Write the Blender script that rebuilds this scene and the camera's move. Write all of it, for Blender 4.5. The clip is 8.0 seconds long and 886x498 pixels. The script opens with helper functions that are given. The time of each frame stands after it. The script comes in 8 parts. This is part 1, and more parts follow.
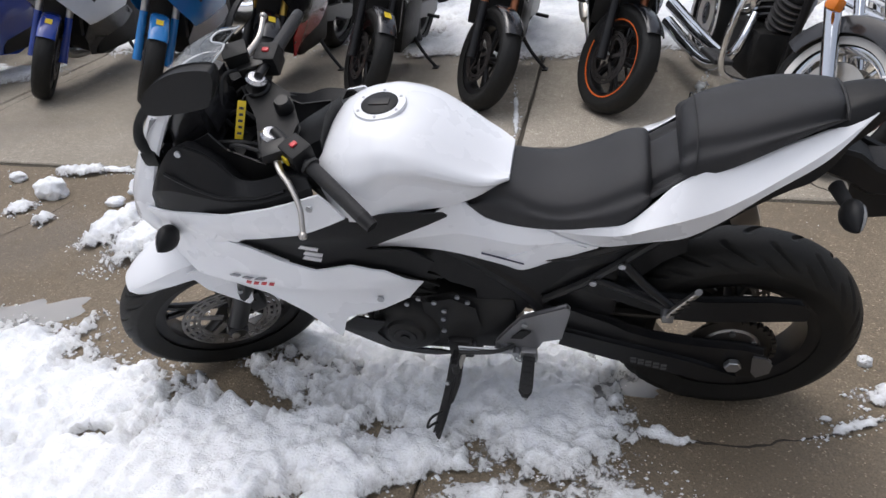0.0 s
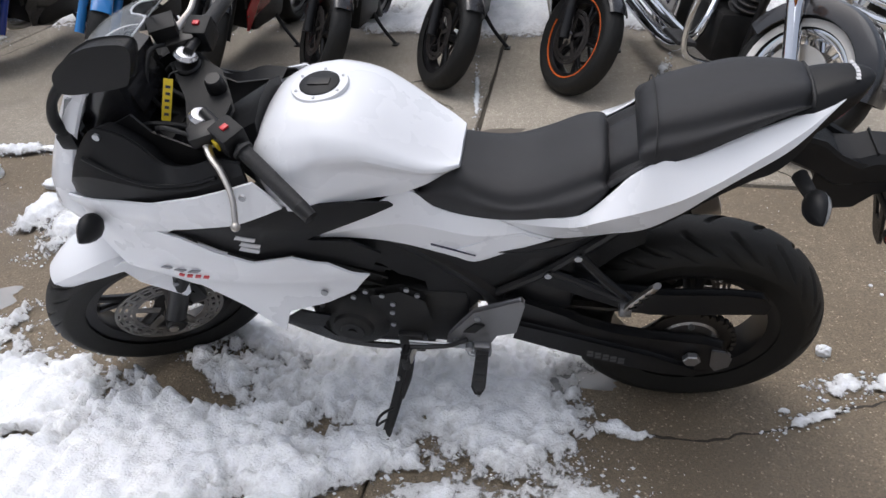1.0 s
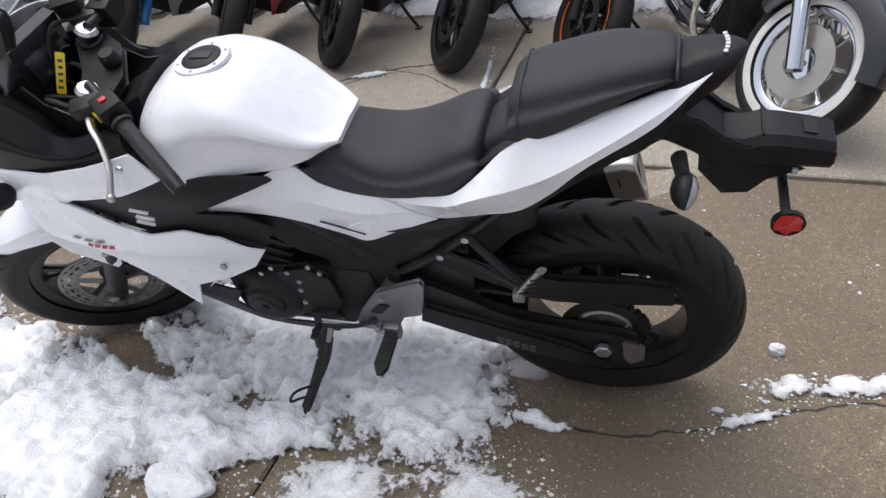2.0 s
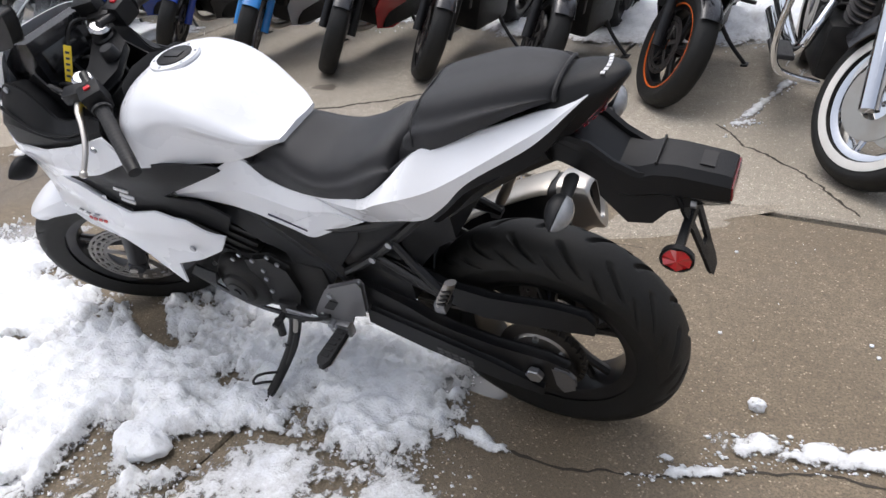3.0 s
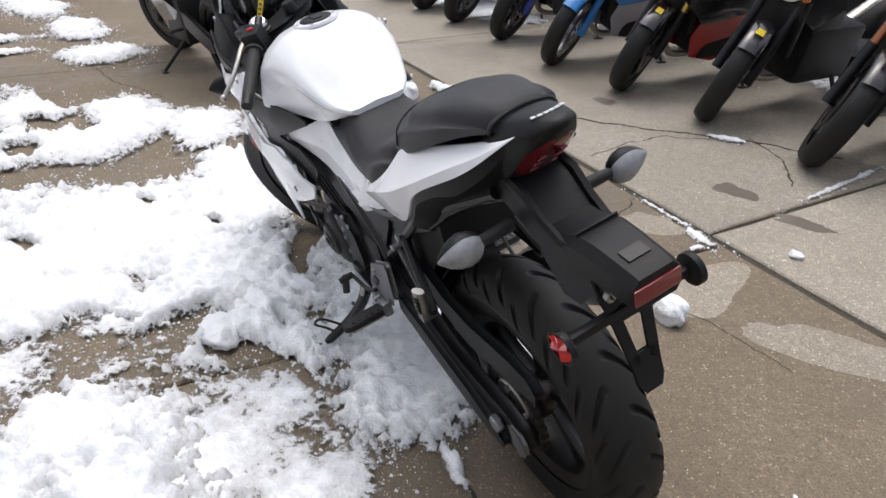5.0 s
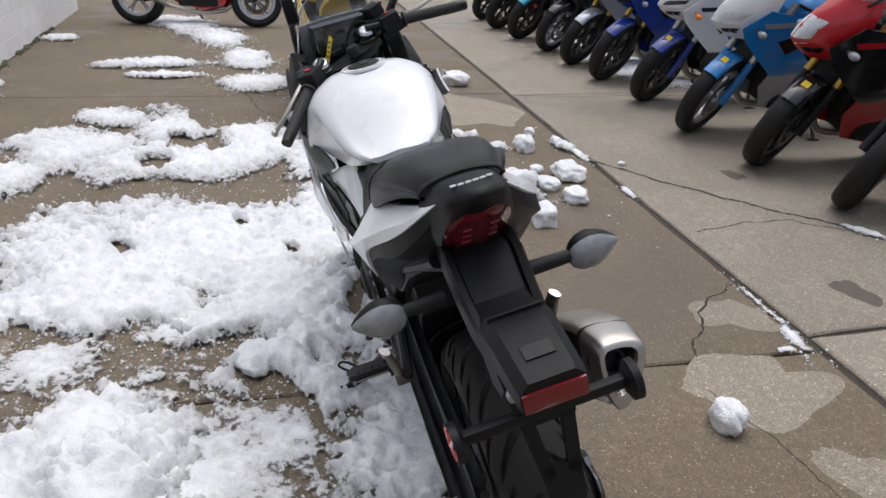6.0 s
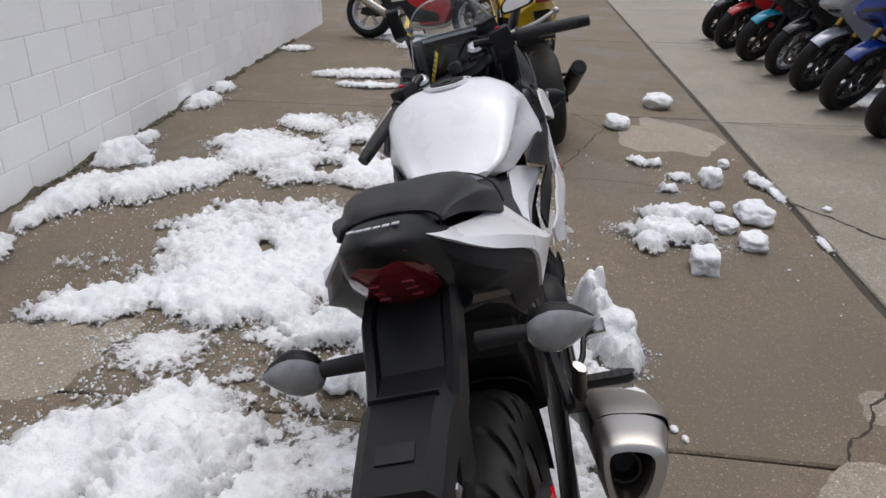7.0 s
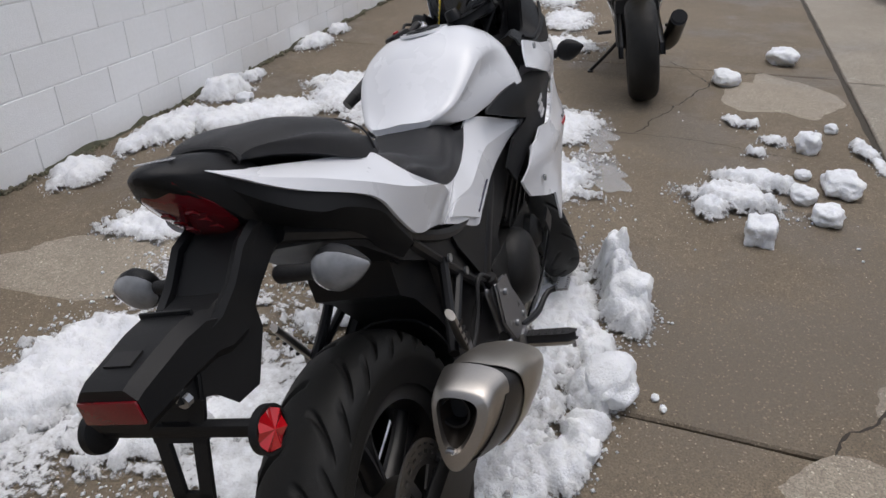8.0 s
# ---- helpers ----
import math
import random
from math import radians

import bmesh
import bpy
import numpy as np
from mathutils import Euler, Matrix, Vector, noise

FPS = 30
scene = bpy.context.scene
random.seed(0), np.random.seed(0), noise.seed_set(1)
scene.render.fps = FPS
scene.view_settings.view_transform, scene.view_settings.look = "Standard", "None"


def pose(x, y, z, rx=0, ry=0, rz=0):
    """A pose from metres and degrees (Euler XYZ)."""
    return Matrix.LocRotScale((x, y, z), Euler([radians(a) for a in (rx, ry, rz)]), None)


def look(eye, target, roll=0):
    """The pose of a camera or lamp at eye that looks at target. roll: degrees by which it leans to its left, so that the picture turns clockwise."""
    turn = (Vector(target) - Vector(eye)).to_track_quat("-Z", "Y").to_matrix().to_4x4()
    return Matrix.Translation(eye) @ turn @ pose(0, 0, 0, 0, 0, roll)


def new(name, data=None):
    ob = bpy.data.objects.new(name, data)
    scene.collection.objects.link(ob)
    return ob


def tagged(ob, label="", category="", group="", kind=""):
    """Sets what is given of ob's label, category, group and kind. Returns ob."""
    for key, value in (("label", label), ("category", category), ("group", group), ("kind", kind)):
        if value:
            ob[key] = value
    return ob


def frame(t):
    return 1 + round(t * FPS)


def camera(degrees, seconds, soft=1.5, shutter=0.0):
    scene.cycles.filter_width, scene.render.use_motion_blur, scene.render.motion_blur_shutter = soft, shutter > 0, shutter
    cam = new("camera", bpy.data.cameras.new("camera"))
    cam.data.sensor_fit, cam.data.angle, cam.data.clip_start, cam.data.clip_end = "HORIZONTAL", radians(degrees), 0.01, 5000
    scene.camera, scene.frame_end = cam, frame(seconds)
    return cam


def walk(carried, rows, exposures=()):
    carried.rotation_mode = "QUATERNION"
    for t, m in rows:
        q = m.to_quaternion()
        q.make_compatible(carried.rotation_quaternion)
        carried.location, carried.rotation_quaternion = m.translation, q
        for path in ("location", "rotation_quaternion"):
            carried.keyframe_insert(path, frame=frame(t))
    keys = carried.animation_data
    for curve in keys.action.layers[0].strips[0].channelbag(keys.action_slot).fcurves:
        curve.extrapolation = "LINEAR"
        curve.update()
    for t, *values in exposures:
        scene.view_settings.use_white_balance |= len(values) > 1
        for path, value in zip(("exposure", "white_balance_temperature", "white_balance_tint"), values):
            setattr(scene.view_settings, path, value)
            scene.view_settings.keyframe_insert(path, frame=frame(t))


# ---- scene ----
cam = camera(64.6, 8.0)
PATH = [
    (0, (-0.2552, -1.6621, 1.4609), (-0.7521, -0.0819, 0.4786), -5.0),
    (0.5, (-0.3014, -1.6217, 1.4455), (-0.7743, -0.0481, 0.4411), -5.3),
    (1, (-0.2407, -1.5601, 1.431), (-0.6442, 0.0125, 0.3939), -3.4),
    (1.5, (-0.0289, -1.5456, 1.3935), (-0.5345, -0.0058, 0.3534), -4.8),
    (1.7, (0.0299, -1.5032, 1.3819), (-0.5075, 0.0125, 0.3216), -5.3),
    (3, (0.5662, -1.2866, 1.328), (-0.3852, 0.078, 0.3563), -6.3),
    (3.5, (0.6722, -1.1335, 1.2529), (-0.4671, 0.0029, 0.1945), -8.2),
    (4, (0.7848, -1.0034, 1.2423), (-0.4459, 0.0, 0.1522), -7.3),
    (4.5, (0.9871, -0.885, 1.2991), (-0.4102, 0.0183, 0.3293), -2.2),
    (5.8, (0.9967, -0.5277, 1.2856), (-0.6828, -0.0819, 0.4555), 2.0),
    (6, (1.016, -0.4372, 1.2952), (-0.6953, -0.0819, 0.4863), 2.1),
    (6.5, (1.0266, -0.2562, 1.3174), (-0.7511, -0.2128, 0.5778), 1.5),
    (7, (0.8503, -0.0645, 1.2779), (-0.8937, -0.3014, 0.495), 0.6),
    (7.5, (0.7704, 0.1223, 1.2789), (-0.9197, -0.2311, 0.4237), 0.1),
    (8, (0.7897, 0.3573, 1.2933), (-0.8012, -0.2369, 0.3842), -0.4),
]
walk(cam, [(t, look(eye, target, roll)) for t, eye, target, roll in PATH], [(0.0, -0.42, 6230, 11), (1.5, -0.34, 6220, 11), (3.0, -0.10, 6280, 11), (3.5, -0.12, 6320, 11), (4.5, -0.08, 6340, 11), (6.0, -0.56, 6330, 11), (6.5, -0.55, 6330, 11), (7.0, -0.72, 6320, 11), (8.0, -0.80, 6310, 11)])

# ---- light: overcast winter sky ----
world = bpy.data.worlds.new("overcast_sky")
scene.world = world
world.use_nodes = True
wn = world.node_tree
sky = wn.nodes.new("ShaderNodeTexSky")
sky.sky_type, sky.sun_disc = "NISHITA", False
sky.sun_elevation, sky.sun_rotation = radians(75), radians(-50)
sky.air_density, sky.dust_density, sky.ozone_density = 1.0, 6.0, 0.6
pale = wn.nodes.new("ShaderNodeHueSaturation")
pale.inputs["Saturation"].default_value = 0.50
wn.links.new(sky.outputs[0], pale.inputs["Color"])
back = wn.nodes["Background"]
wn.links.new(pale.outputs[0], back.inputs[0])
back.inputs[1].default_value = 0.225
sun_data = bpy.data.lights.new("sun", "SUN")
sun_data.energy, sun_data.angle, sun_data.color = 0.85, radians(45), (1.0, 0.995, 0.99)
sun = new("sun", sun_data)
sun.matrix_world = look((-0.6, -1.8, 6.0), (0, 0, 0))


# ---- materials ----
def mat(name, color, rough=0.5, metal=0.0, grain=60.0, vary=0.08, bump=0.0, bump_scale=200.0, coat=0.0, dirt=None, dirt_amount=0.0, dirt_scale=6.0, spec=0.5, obj_random=0.0):
    """A surface with variation at two scales, fine relief and, where wanted, a dirt colour."""
    m = bpy.data.materials.new(name)
    m.use_nodes = True
    nt, N = m.node_tree, m.node_tree.nodes
    p = N["Principled BSDF"]
    tc = N.new("ShaderNodeTexCoord")
    co = tc.outputs["Object"]
    fine = N.new("ShaderNodeTexNoise")
    fine.inputs["Scale"].default_value, fine.inputs["Detail"].default_value = grain, 4
    broad = N.new("ShaderNodeTexNoise")
    broad.inputs["Scale"].default_value, broad.inputs["Detail"].default_value = dirt_scale, 5
    nt.links.new(co, fine.inputs["Vector"]); nt.links.new(co, broad.inputs["Vector"])
    mix = N.new("ShaderNodeMix"); mix.data_type = "RGBA"
    dark = tuple(c * (1 - vary) for c in color[:3]); light = tuple(min(1, c * (1 + vary)) for c in color[:3])
    mix.inputs[6].default_value, mix.inputs[7].default_value = (*dark, 1), (*light, 1)
    nt.links.new(fine.outputs["Fac"], mix.inputs[0])
    out = mix.outputs[2]
    if obj_random:
        oi = N.new("ShaderNodeObjectInfo")
        hv = N.new("ShaderNodeHueSaturation")
        mr = N.new("ShaderNodeMapRange")
        mr.inputs[3].default_value, mr.inputs[4].default_value = 1 - obj_random, 1 + obj_random
        nt.links.new(oi.outputs["Random"], mr.inputs[0]); nt.links.new(mr.outputs[0], hv.inputs["Value"])
        nt.links.new(out, hv.inputs["Color"]); out = hv.outputs[0]
    if dirt:
        ramp = N.new("ShaderNodeMapRange")
        ramp.inputs[1].default_value, ramp.inputs[2].default_value = 0.45, 0.75
        ramp.inputs[4].default_value = dirt_amount
        nt.links.new(broad.outputs["Fac"], ramp.inputs[0])
        mix2 = N.new("ShaderNodeMix"); mix2.data_type = "RGBA"
        mix2.inputs[7].default_value = (*dirt, 1)
        nt.links.new(ramp.outputs[0], mix2.inputs[0]); nt.links.new(out, mix2.inputs[6])
        out = mix2.outputs[2]
    nt.links.new(out, p.inputs["Base Color"])
    rr = N.new("ShaderNodeMapRange")
    rr.inputs[3].default_value, rr.inputs[4].default_value = max(0.02, rough * 0.8), min(1, rough * 1.2)
    nt.links.new(broad.outputs["Fac"], rr.inputs[0]); nt.links.new(rr.outputs[0], p.inputs["Roughness"])
    p.inputs["Metallic"].default_value = metal
    p.inputs["Coat Weight"].default_value = coat
    p.inputs["Coat Roughness"].default_value = 0.06
    p.inputs["Specular IOR Level"].default_value = spec
    if bump:
        b = N.new("ShaderNodeBump")
        bt = N.new("ShaderNodeTexNoise")
        bt.inputs["Scale"].default_value, bt.inputs["Detail"].default_value = bump_scale, 3
        nt.links.new(co, bt.inputs["Vector"]); nt.links.new(bt.outputs["Fac"], b.inputs["Height"])
        b.inputs["Strength"].default_value, b.inputs["Distance"].default_value = bump, 0.002
        nt.links.new(b.outputs[0], p.inputs["Normal"])
    return m


def glass(name, color=(0.9, 0.92, 0.94), alpha=0.25, rough=0.05):
    m = bpy.data.materials.new(name)
    m.use_nodes = True
    p = m.node_tree.nodes["Principled BSDF"]
    p.inputs["Base Color"].default_value = (*color, 1)
    p.inputs["Roughness"].default_value = rough
    p.inputs["Alpha"].default_value = alpha
    p.inputs["Specular IOR Level"].default_value = 0.7
    return m


WHITE = mat("white_pearl_paint", (0.77, 0.785, 0.82), 0.28, coat=0.4, grain=900, vary=0.02)
BLACK_PLASTIC = mat("black_moulded_plastic", (0.0085, 0.0088, 0.0098), 0.44, bump=0.25, bump_scale=900, grain=300, vary=0.25, dirt=(0.020, 0.020, 0.021), dirt_amount=0.3, dirt_scale=7, spec=0.24)
BLACK_GLOSS = mat("black_gloss_plastic", (0.014, 0.014, 0.016), 0.2, coat=0.4, grain=200, vary=0.2, dirt=(0.05, 0.05, 0.05), dirt_amount=0.25)
FRAME_BLACK = mat("black_frame_paint", (0.008, 0.008, 0.009), 0.38, grain=150, vary=0.3, bump=0.1, bump_scale=300, dirt=(0.04, 0.036, 0.03), dirt_amount=0.3, dirt_scale=12, spec=0.35)
ENGINE = mat("black_engine_casting", (0.009, 0.0088, 0.0088), 0.5, metal=0.2, grain=180, vary=0.3, bump=0.4, bump_scale=350, dirt=(0.035, 0.033, 0.03), dirt_amount=0.35, dirt_scale=14, spec=0.35)
SEAT = mat("black_seat_vinyl", (0.016, 0.0163, 0.0185), 0.47, grain=500, vary=0.2, bump=0.5, bump_scale=1400, dirt=(0.030, 0.030, 0.033), dirt_amount=0.35, dirt_scale=4, spec=0.42)
RUBBER = mat("tyre_rubber", (0.011, 0.011, 0.0105), 0.58, grain=120, vary=0.3, bump=0.3, bump_scale=500, dirt=(0.019, 0.017, 0.014), dirt_amount=0.40, dirt_scale=10, spec=0.30)
GRIP = mat("grip_rubber", (0.014, 0.014, 0.015), 0.6, grain=200, vary=0.3, bump=0.6, bump_scale=700)
ALU = mat("brushed_aluminium", (0.25, 0.25, 0.26), 0.45, metal=0.9, grain=250, vary=0.15, bump=0.15, bump_scale=500, dirt=(0.2, 0.19, 0.18), dirt_amount=0.3)
BOLT = mat("plated_bolt_steel", (0.40, 0.41, 0.43), 0.35, metal=0.95, grain=300, vary=0.12)
STEEL = mat("stainless_steel", (0.50, 0.475, 0.43), 0.38, metal=1.0, grain=300, vary=0.12, bump=0.1, bump_scale=600, dirt=(0.35, 0.27, 0.2), dirt_amount=0.4, dirt_scale=8)
DISC_METAL = mat("dull_disc_steel", (0.26, 0.25, 0.24), 0.42, metal=0.9, grain=300, vary=0.15, dirt=(0.16, 0.12, 0.09), dirt_amount=0.4, dirt_scale=14)
CHROME = mat("chrome", (0.75, 0.76, 0.78), 0.08, metal=1.0, grain=80, vary=0.05)
CHAIN = mat("oily_chain", (0.05, 0.045, 0.04), 0.45, metal=0.7, grain=200, vary=0.3)
RED_LENS = mat("red_lens", (0.17, 0.007, 0.012), 0.12, coat=0.6, grain=300, vary=0.25)
RED_REFLECTOR = mat("red_reflector", (0.50, 0.006, 0.012), 0.1, coat=0.8, grain=400, vary=0.2)
DARK_RED_LENS = mat("dark_red_tail_lens", (0.13, 0.005, 0.010), 0.08, coat=0.8, grain=300, vary=0.2)
CLEAR_LENS = mat("smoked_clear_lens", (0.25, 0.26, 0.275), 0.18, coat=0.6, grain=45, vary=0.55)
END_METAL = mat("satin_end_cap", (0.50, 0.475, 0.445), 0.38, metal=1.0, grain=300, vary=0.08, bump=0.06, bump_scale=700, dirt=(0.3, 0.26, 0.22), dirt_amount=0.25, dirt_scale=12)
MOUTH_METAL = mat("dark_brown_steel", (0.035, 0.028, 0.022), 0.55, metal=0.6, grain=80, vary=0.3)
DULL_PRINT = mat("dull_moulded_print", (0.06, 0.06, 0.062), 0.5, vary=0.1)
GREY_TEXT = mat("silver_print", (0.6, 0.6, 0.62), 0.4, vary=0.05)
RED_TEXT = mat("red_print", (0.5, 0.03, 0.04), 0.4, vary=0.05)
GREY_PRINT = mat("grey_print", (0.20, 0.20, 0.22), 0.4, vary=0.1)
DARK_TEXT = mat("dark_print", (0.03, 0.03, 0.06), 0.4, vary=0.05)
YELLOW = mat("yellow_tag_plastic", (0.75, 0.55, 0.02), 0.45, vary=0.06)
RED_PLASTIC = mat("red_switch_plastic", (0.55, 0.02, 0.03), 0.35, vary=0.05)
SCREEN = glass("tinted_windscreen", (0.36, 0.39, 0.42), 0.20)
MIRROR = mat("mirror_glass", (0.85, 0.86, 0.88), 0.03, metal=1.0, vary=0.01)
COPPER = mat("cap_ring_silver", (0.6, 0.6, 0.62), 0.25, metal=0.9, vary=0.05)


# ---- mesh helpers ----
def thing(name, m, label, category, group=""):
    e = new(name)
    e.empty_display_size = 0.05
    e.matrix_world = m
    return tagged(e, label, category, group)


def part(name, bm, material, parent=None, label="", smooth=40):
    """Link a bmesh as one mesh object under a thing or a part."""
    bmesh.ops.recalc_face_normals(bm, faces=bm.faces)
    me = bpy.data.meshes.new(name)
    bm.to_mesh(me)
    bm.free()
    for mm in material if isinstance(material, (list, tuple)) else (material,):
        me.materials.append(mm)
    if smooth:
        me.polygons.foreach_set("use_smooth", [True] * len(me.polygons))
        me.set_sharp_from_angle(angle=radians(smooth))
    ob = new(name, me)
    if parent:
        ob.parent = parent
    if label:
        ob["label"] = label
    return ob


def bevelled(bm, w, seg=2, angle=30):
    es = [e for e in bm.edges if len(e.link_faces) == 2 and e.calc_face_angle(0) > radians(angle)]
    if w > 0 and es:
        bmesh.ops.bevel(bm, geom=es, offset=w, segments=seg, affect="EDGES", profile=0.6, clamp_overlap=True)
    return bm


def box(x0, x1, y0, y1, z0, z1, bevel=0.0, bm=None):
    own = bmesh.new()
    bmesh.ops.create_cube(own, size=1)
    for v in own.verts:
        v.co = ((x0 + x1) / 2 + v.co.x * (x1 - x0), (y0 + y1) / 2 + v.co.y * (y1 - y0), (z0 + z1) / 2 + v.co.z * (z1 - z0))
    bevelled(own, bevel)
    return merged(bm, own)


def merged(bm, own):
    if bm is None:
        return own
    me = bpy.data.meshes.new("joined")
    own.to_mesh(me)
    own.free()
    bm.from_mesh(me)
    bpy.data.meshes.remove(me)
    return bm


def moved(bm, m):
    bm.transform(m)
    return bm


def rings(loops, caps=True, closed=False, bm=None):
    """Skin a row of rings that have the same number of points."""
    own = bmesh.new()
    vs = [[own.verts.new(p) for p in ring] for ring in loops]
    n = len(vs[0])
    pairs = list(zip(vs, vs[1:])) + ([(vs[-1], vs[0])] if closed else [])
    for a, b in pairs:
        for i in range(n):
            try:
                own.faces.new((a[i], a[(i + 1) % n], b[(i + 1) % n], b[i]))
            except ValueError:
                pass
    if caps and not closed:
        own.faces.new(vs[0])
        own.faces.new(vs[-1])
    return merged(bm, own)


def spline(pts, n=6, closed=False):
    """Points along a smooth curve through pts."""
    P = [Vector(p) for p in pts]
    out = []
    count = len(P) if closed else len(P) - 1
    for i in range(count):
        p0 = P[(i - 1) % len(P)] if closed or i else P[0]
        p1, p2 = P[i], P[(i + 1) % len(P)]
        p3 = P[(i + 2) % len(P)] if closed or i + 2 < len(P) else P[-1]
        for k in range(n):
            t = k / n
            out.append(0.5 * (2 * p1 + (p2 - p0) * t + (2 * p0 - 5 * p1 + 4 * p2 - p3) * t * t + (3 * p1 - p0 - 3 * p2 + p3) * t ** 3))
    if not closed:
        out.append(P[-1])
    return out


def tube(pts, r, seg=10, n=5, bm=None, flat=1.0, caps=True):
    """A round bar along a smooth line; r is one radius or one for each point."""
    line = spline(pts, n) if len(pts) > 2 else [Vector(p) for p in pts]
    rs = r if isinstance(r, (list, tuple)) else [r] * len(pts)
    radii = np.interp(np.linspace(0, 1, len(line)), np.linspace(0, 1, len(rs)), rs)
    loops, side = [], None
    for i, p in enumerate(line):
        d = (line[min(i + 1, len(line) - 1)] - line[max(i - 1, 0)]).normalized()
        if side is None:
            side = d.orthogonal().normalized()
        side = (side - d * side.dot(d)).normalized()
        up = d.cross(side)
        loops.append([p + (side * math.cos(a) + up * math.sin(a) * flat) * radii[i] for a in (2 * math.pi * k / seg for k in range(seg))])
    return rings(loops, caps, bm=bm)


def lathe(profile, seg=32, axis="y", bm=None, closed=True):
    """Turn (radius, along) points round an axis."""
    loops = []
    for k in range(seg):
        a = 2 * math.pi * k / seg
        c, s = math.cos(a), math.sin(a)
        loops.append([{"y": (r * c, h, r * s), "x": (h, r * c, r * s), "z": (r * c, r * s, h)}[axis] for r, h in profile])
    own = bmesh.new()
    vs = [[own.verts.new(p) for p in ring] for ring in loops]
    m = len(profile)
    for k in range(seg):
        for i in range(m if closed else m - 1):
            j = (i + 1) % m
            own.faces.new((vs[k][i], vs[k][j], vs[(k + 1) % seg][j], vs[(k + 1) % seg][i]))
    bmesh.ops.remove_doubles(own, verts=own.verts, dist=1e-5)
    return merged(bm, own)


def disc(r, y0, y1, seg=24, at=(0, 0, 0), bevel=0.0, axis="y", bm=None):
    own = lathe([(0, y0), (r - bevel, y0), (r, y0 + bevel), (r, y1 - bevel), (r - bevel, y1), (0, y1)] if bevel else [(0, y0), (r, y0), (r, y1), (0, y1)], seg, axis, closed=False)
    own.transform(Matrix.Translation(at))
    return merged(bm, own)


def plate(outline, y0, y1, bevel=0.0, smooth_n=0, bm=None, axis="y", seg=2):
    """A flat plate: an outline in x, z pushed from y0 to y1 (or in x, y along z, or in y, z along x)."""
    pts = [tuple(p) for p in (spline([(a, b, 0) for a, b in outline], smooth_n, True) if smooth_n else outline)]
    own = bmesh.new()
    put = {"y": lambda a, b, h: (a, h, b), "z": lambda a, b, h: (a, b, h), "x": lambda a, b, h: (h, a, b)}[axis]
    lo = [own.verts.new(put(p[0], p[1], y0)) for p in pts]
    hi = [own.verts.new(put(p[0], p[1], y1)) for p in pts]
    n = len(pts)
    own.faces.new(lo); own.faces.new(list(reversed(hi)))
    for i in range(n):
        own.faces.new((lo[i], lo[(i + 1) % n], hi[(i + 1) % n], hi[i]))
    if bevel:
        own.normal_update()
        bevelled(own, bevel, seg, 35)
    return merged(bm, own)


def panel(outline, surface, thick=0.006, step=0.03, bm=None, crown=0.0):
    """A body panel: an outline in x, z, bent so that y = surface(x, z), with real thickness towards y = 0."""
    own = bmesh.new()
    f = own.faces.new([own.verts.new((p[0], 0, p[1])) for p in outline])
    xs, zs = [p[0] for p in outline], [p[1] for p in outline]
    for lo, hi, nrm in ((min(xs), max(xs), (1, 0, 0)), (min(zs), max(zs), (0, 0, 1))):
        k = math.floor(lo / step) + 1
        while k * step < hi - 1e-4:
            at = Vector(nrm) * (k * step)
            bmesh.ops.bisect_plane(own, geom=own.verts[:] + own.edges[:] + own.faces[:], plane_co=at, plane_no=nrm)
            k += 1
    bmesh.ops.triangulate(own, faces=[f for f in own.faces if len(f.verts) > 4])
    rim = {v for e in own.edges if len(e.link_faces) == 1 for v in e.verts}
    for v in own.verts:
        y = surface(v.co.x, v.co.z)
        if v in rim and crown:
            y -= math.copysign(crown, y)
        v.co.y = y
    own.normal_update()
    made = bmesh.ops.extrude_face_region(own, geom=own.faces[:])
    for v in made["geom"]:
        if isinstance(v, bmesh.types.BMVert):
            v.co.y -= math.copysign(thick, v.co.y)
    return merged(bm, own)


def loft_panel(rows, side, n=4, thick=0.006, lip=0.0):
    """A body panel skinned through stations of (x, half width, z) points; side sets left (-1) or right (1)."""
    lines = [spline([r[i] for r in rows], n) for i in range(len(rows[0]))]
    bm = bmesh.new()
    vs = [[bm.verts.new((p.x, side * p.y, p.z)) for p in line] for line in lines]
    for a, b in zip(vs, vs[1:]):
        for k in range(len(a) - 1):
            if (a[k].co - b[k].co).length + (a[k + 1].co - b[k + 1].co).length > 1e-5:
                bm.faces.new((a[k], a[k + 1], b[k + 1], b[k]))
    made = bmesh.ops.extrude_face_region(bm, geom=bm.faces[:])
    for v in made["geom"]:
        if isinstance(v, bmesh.types.BMVert):
            v.co.y -= side * thick
            v.co.z -= lip
    return bm


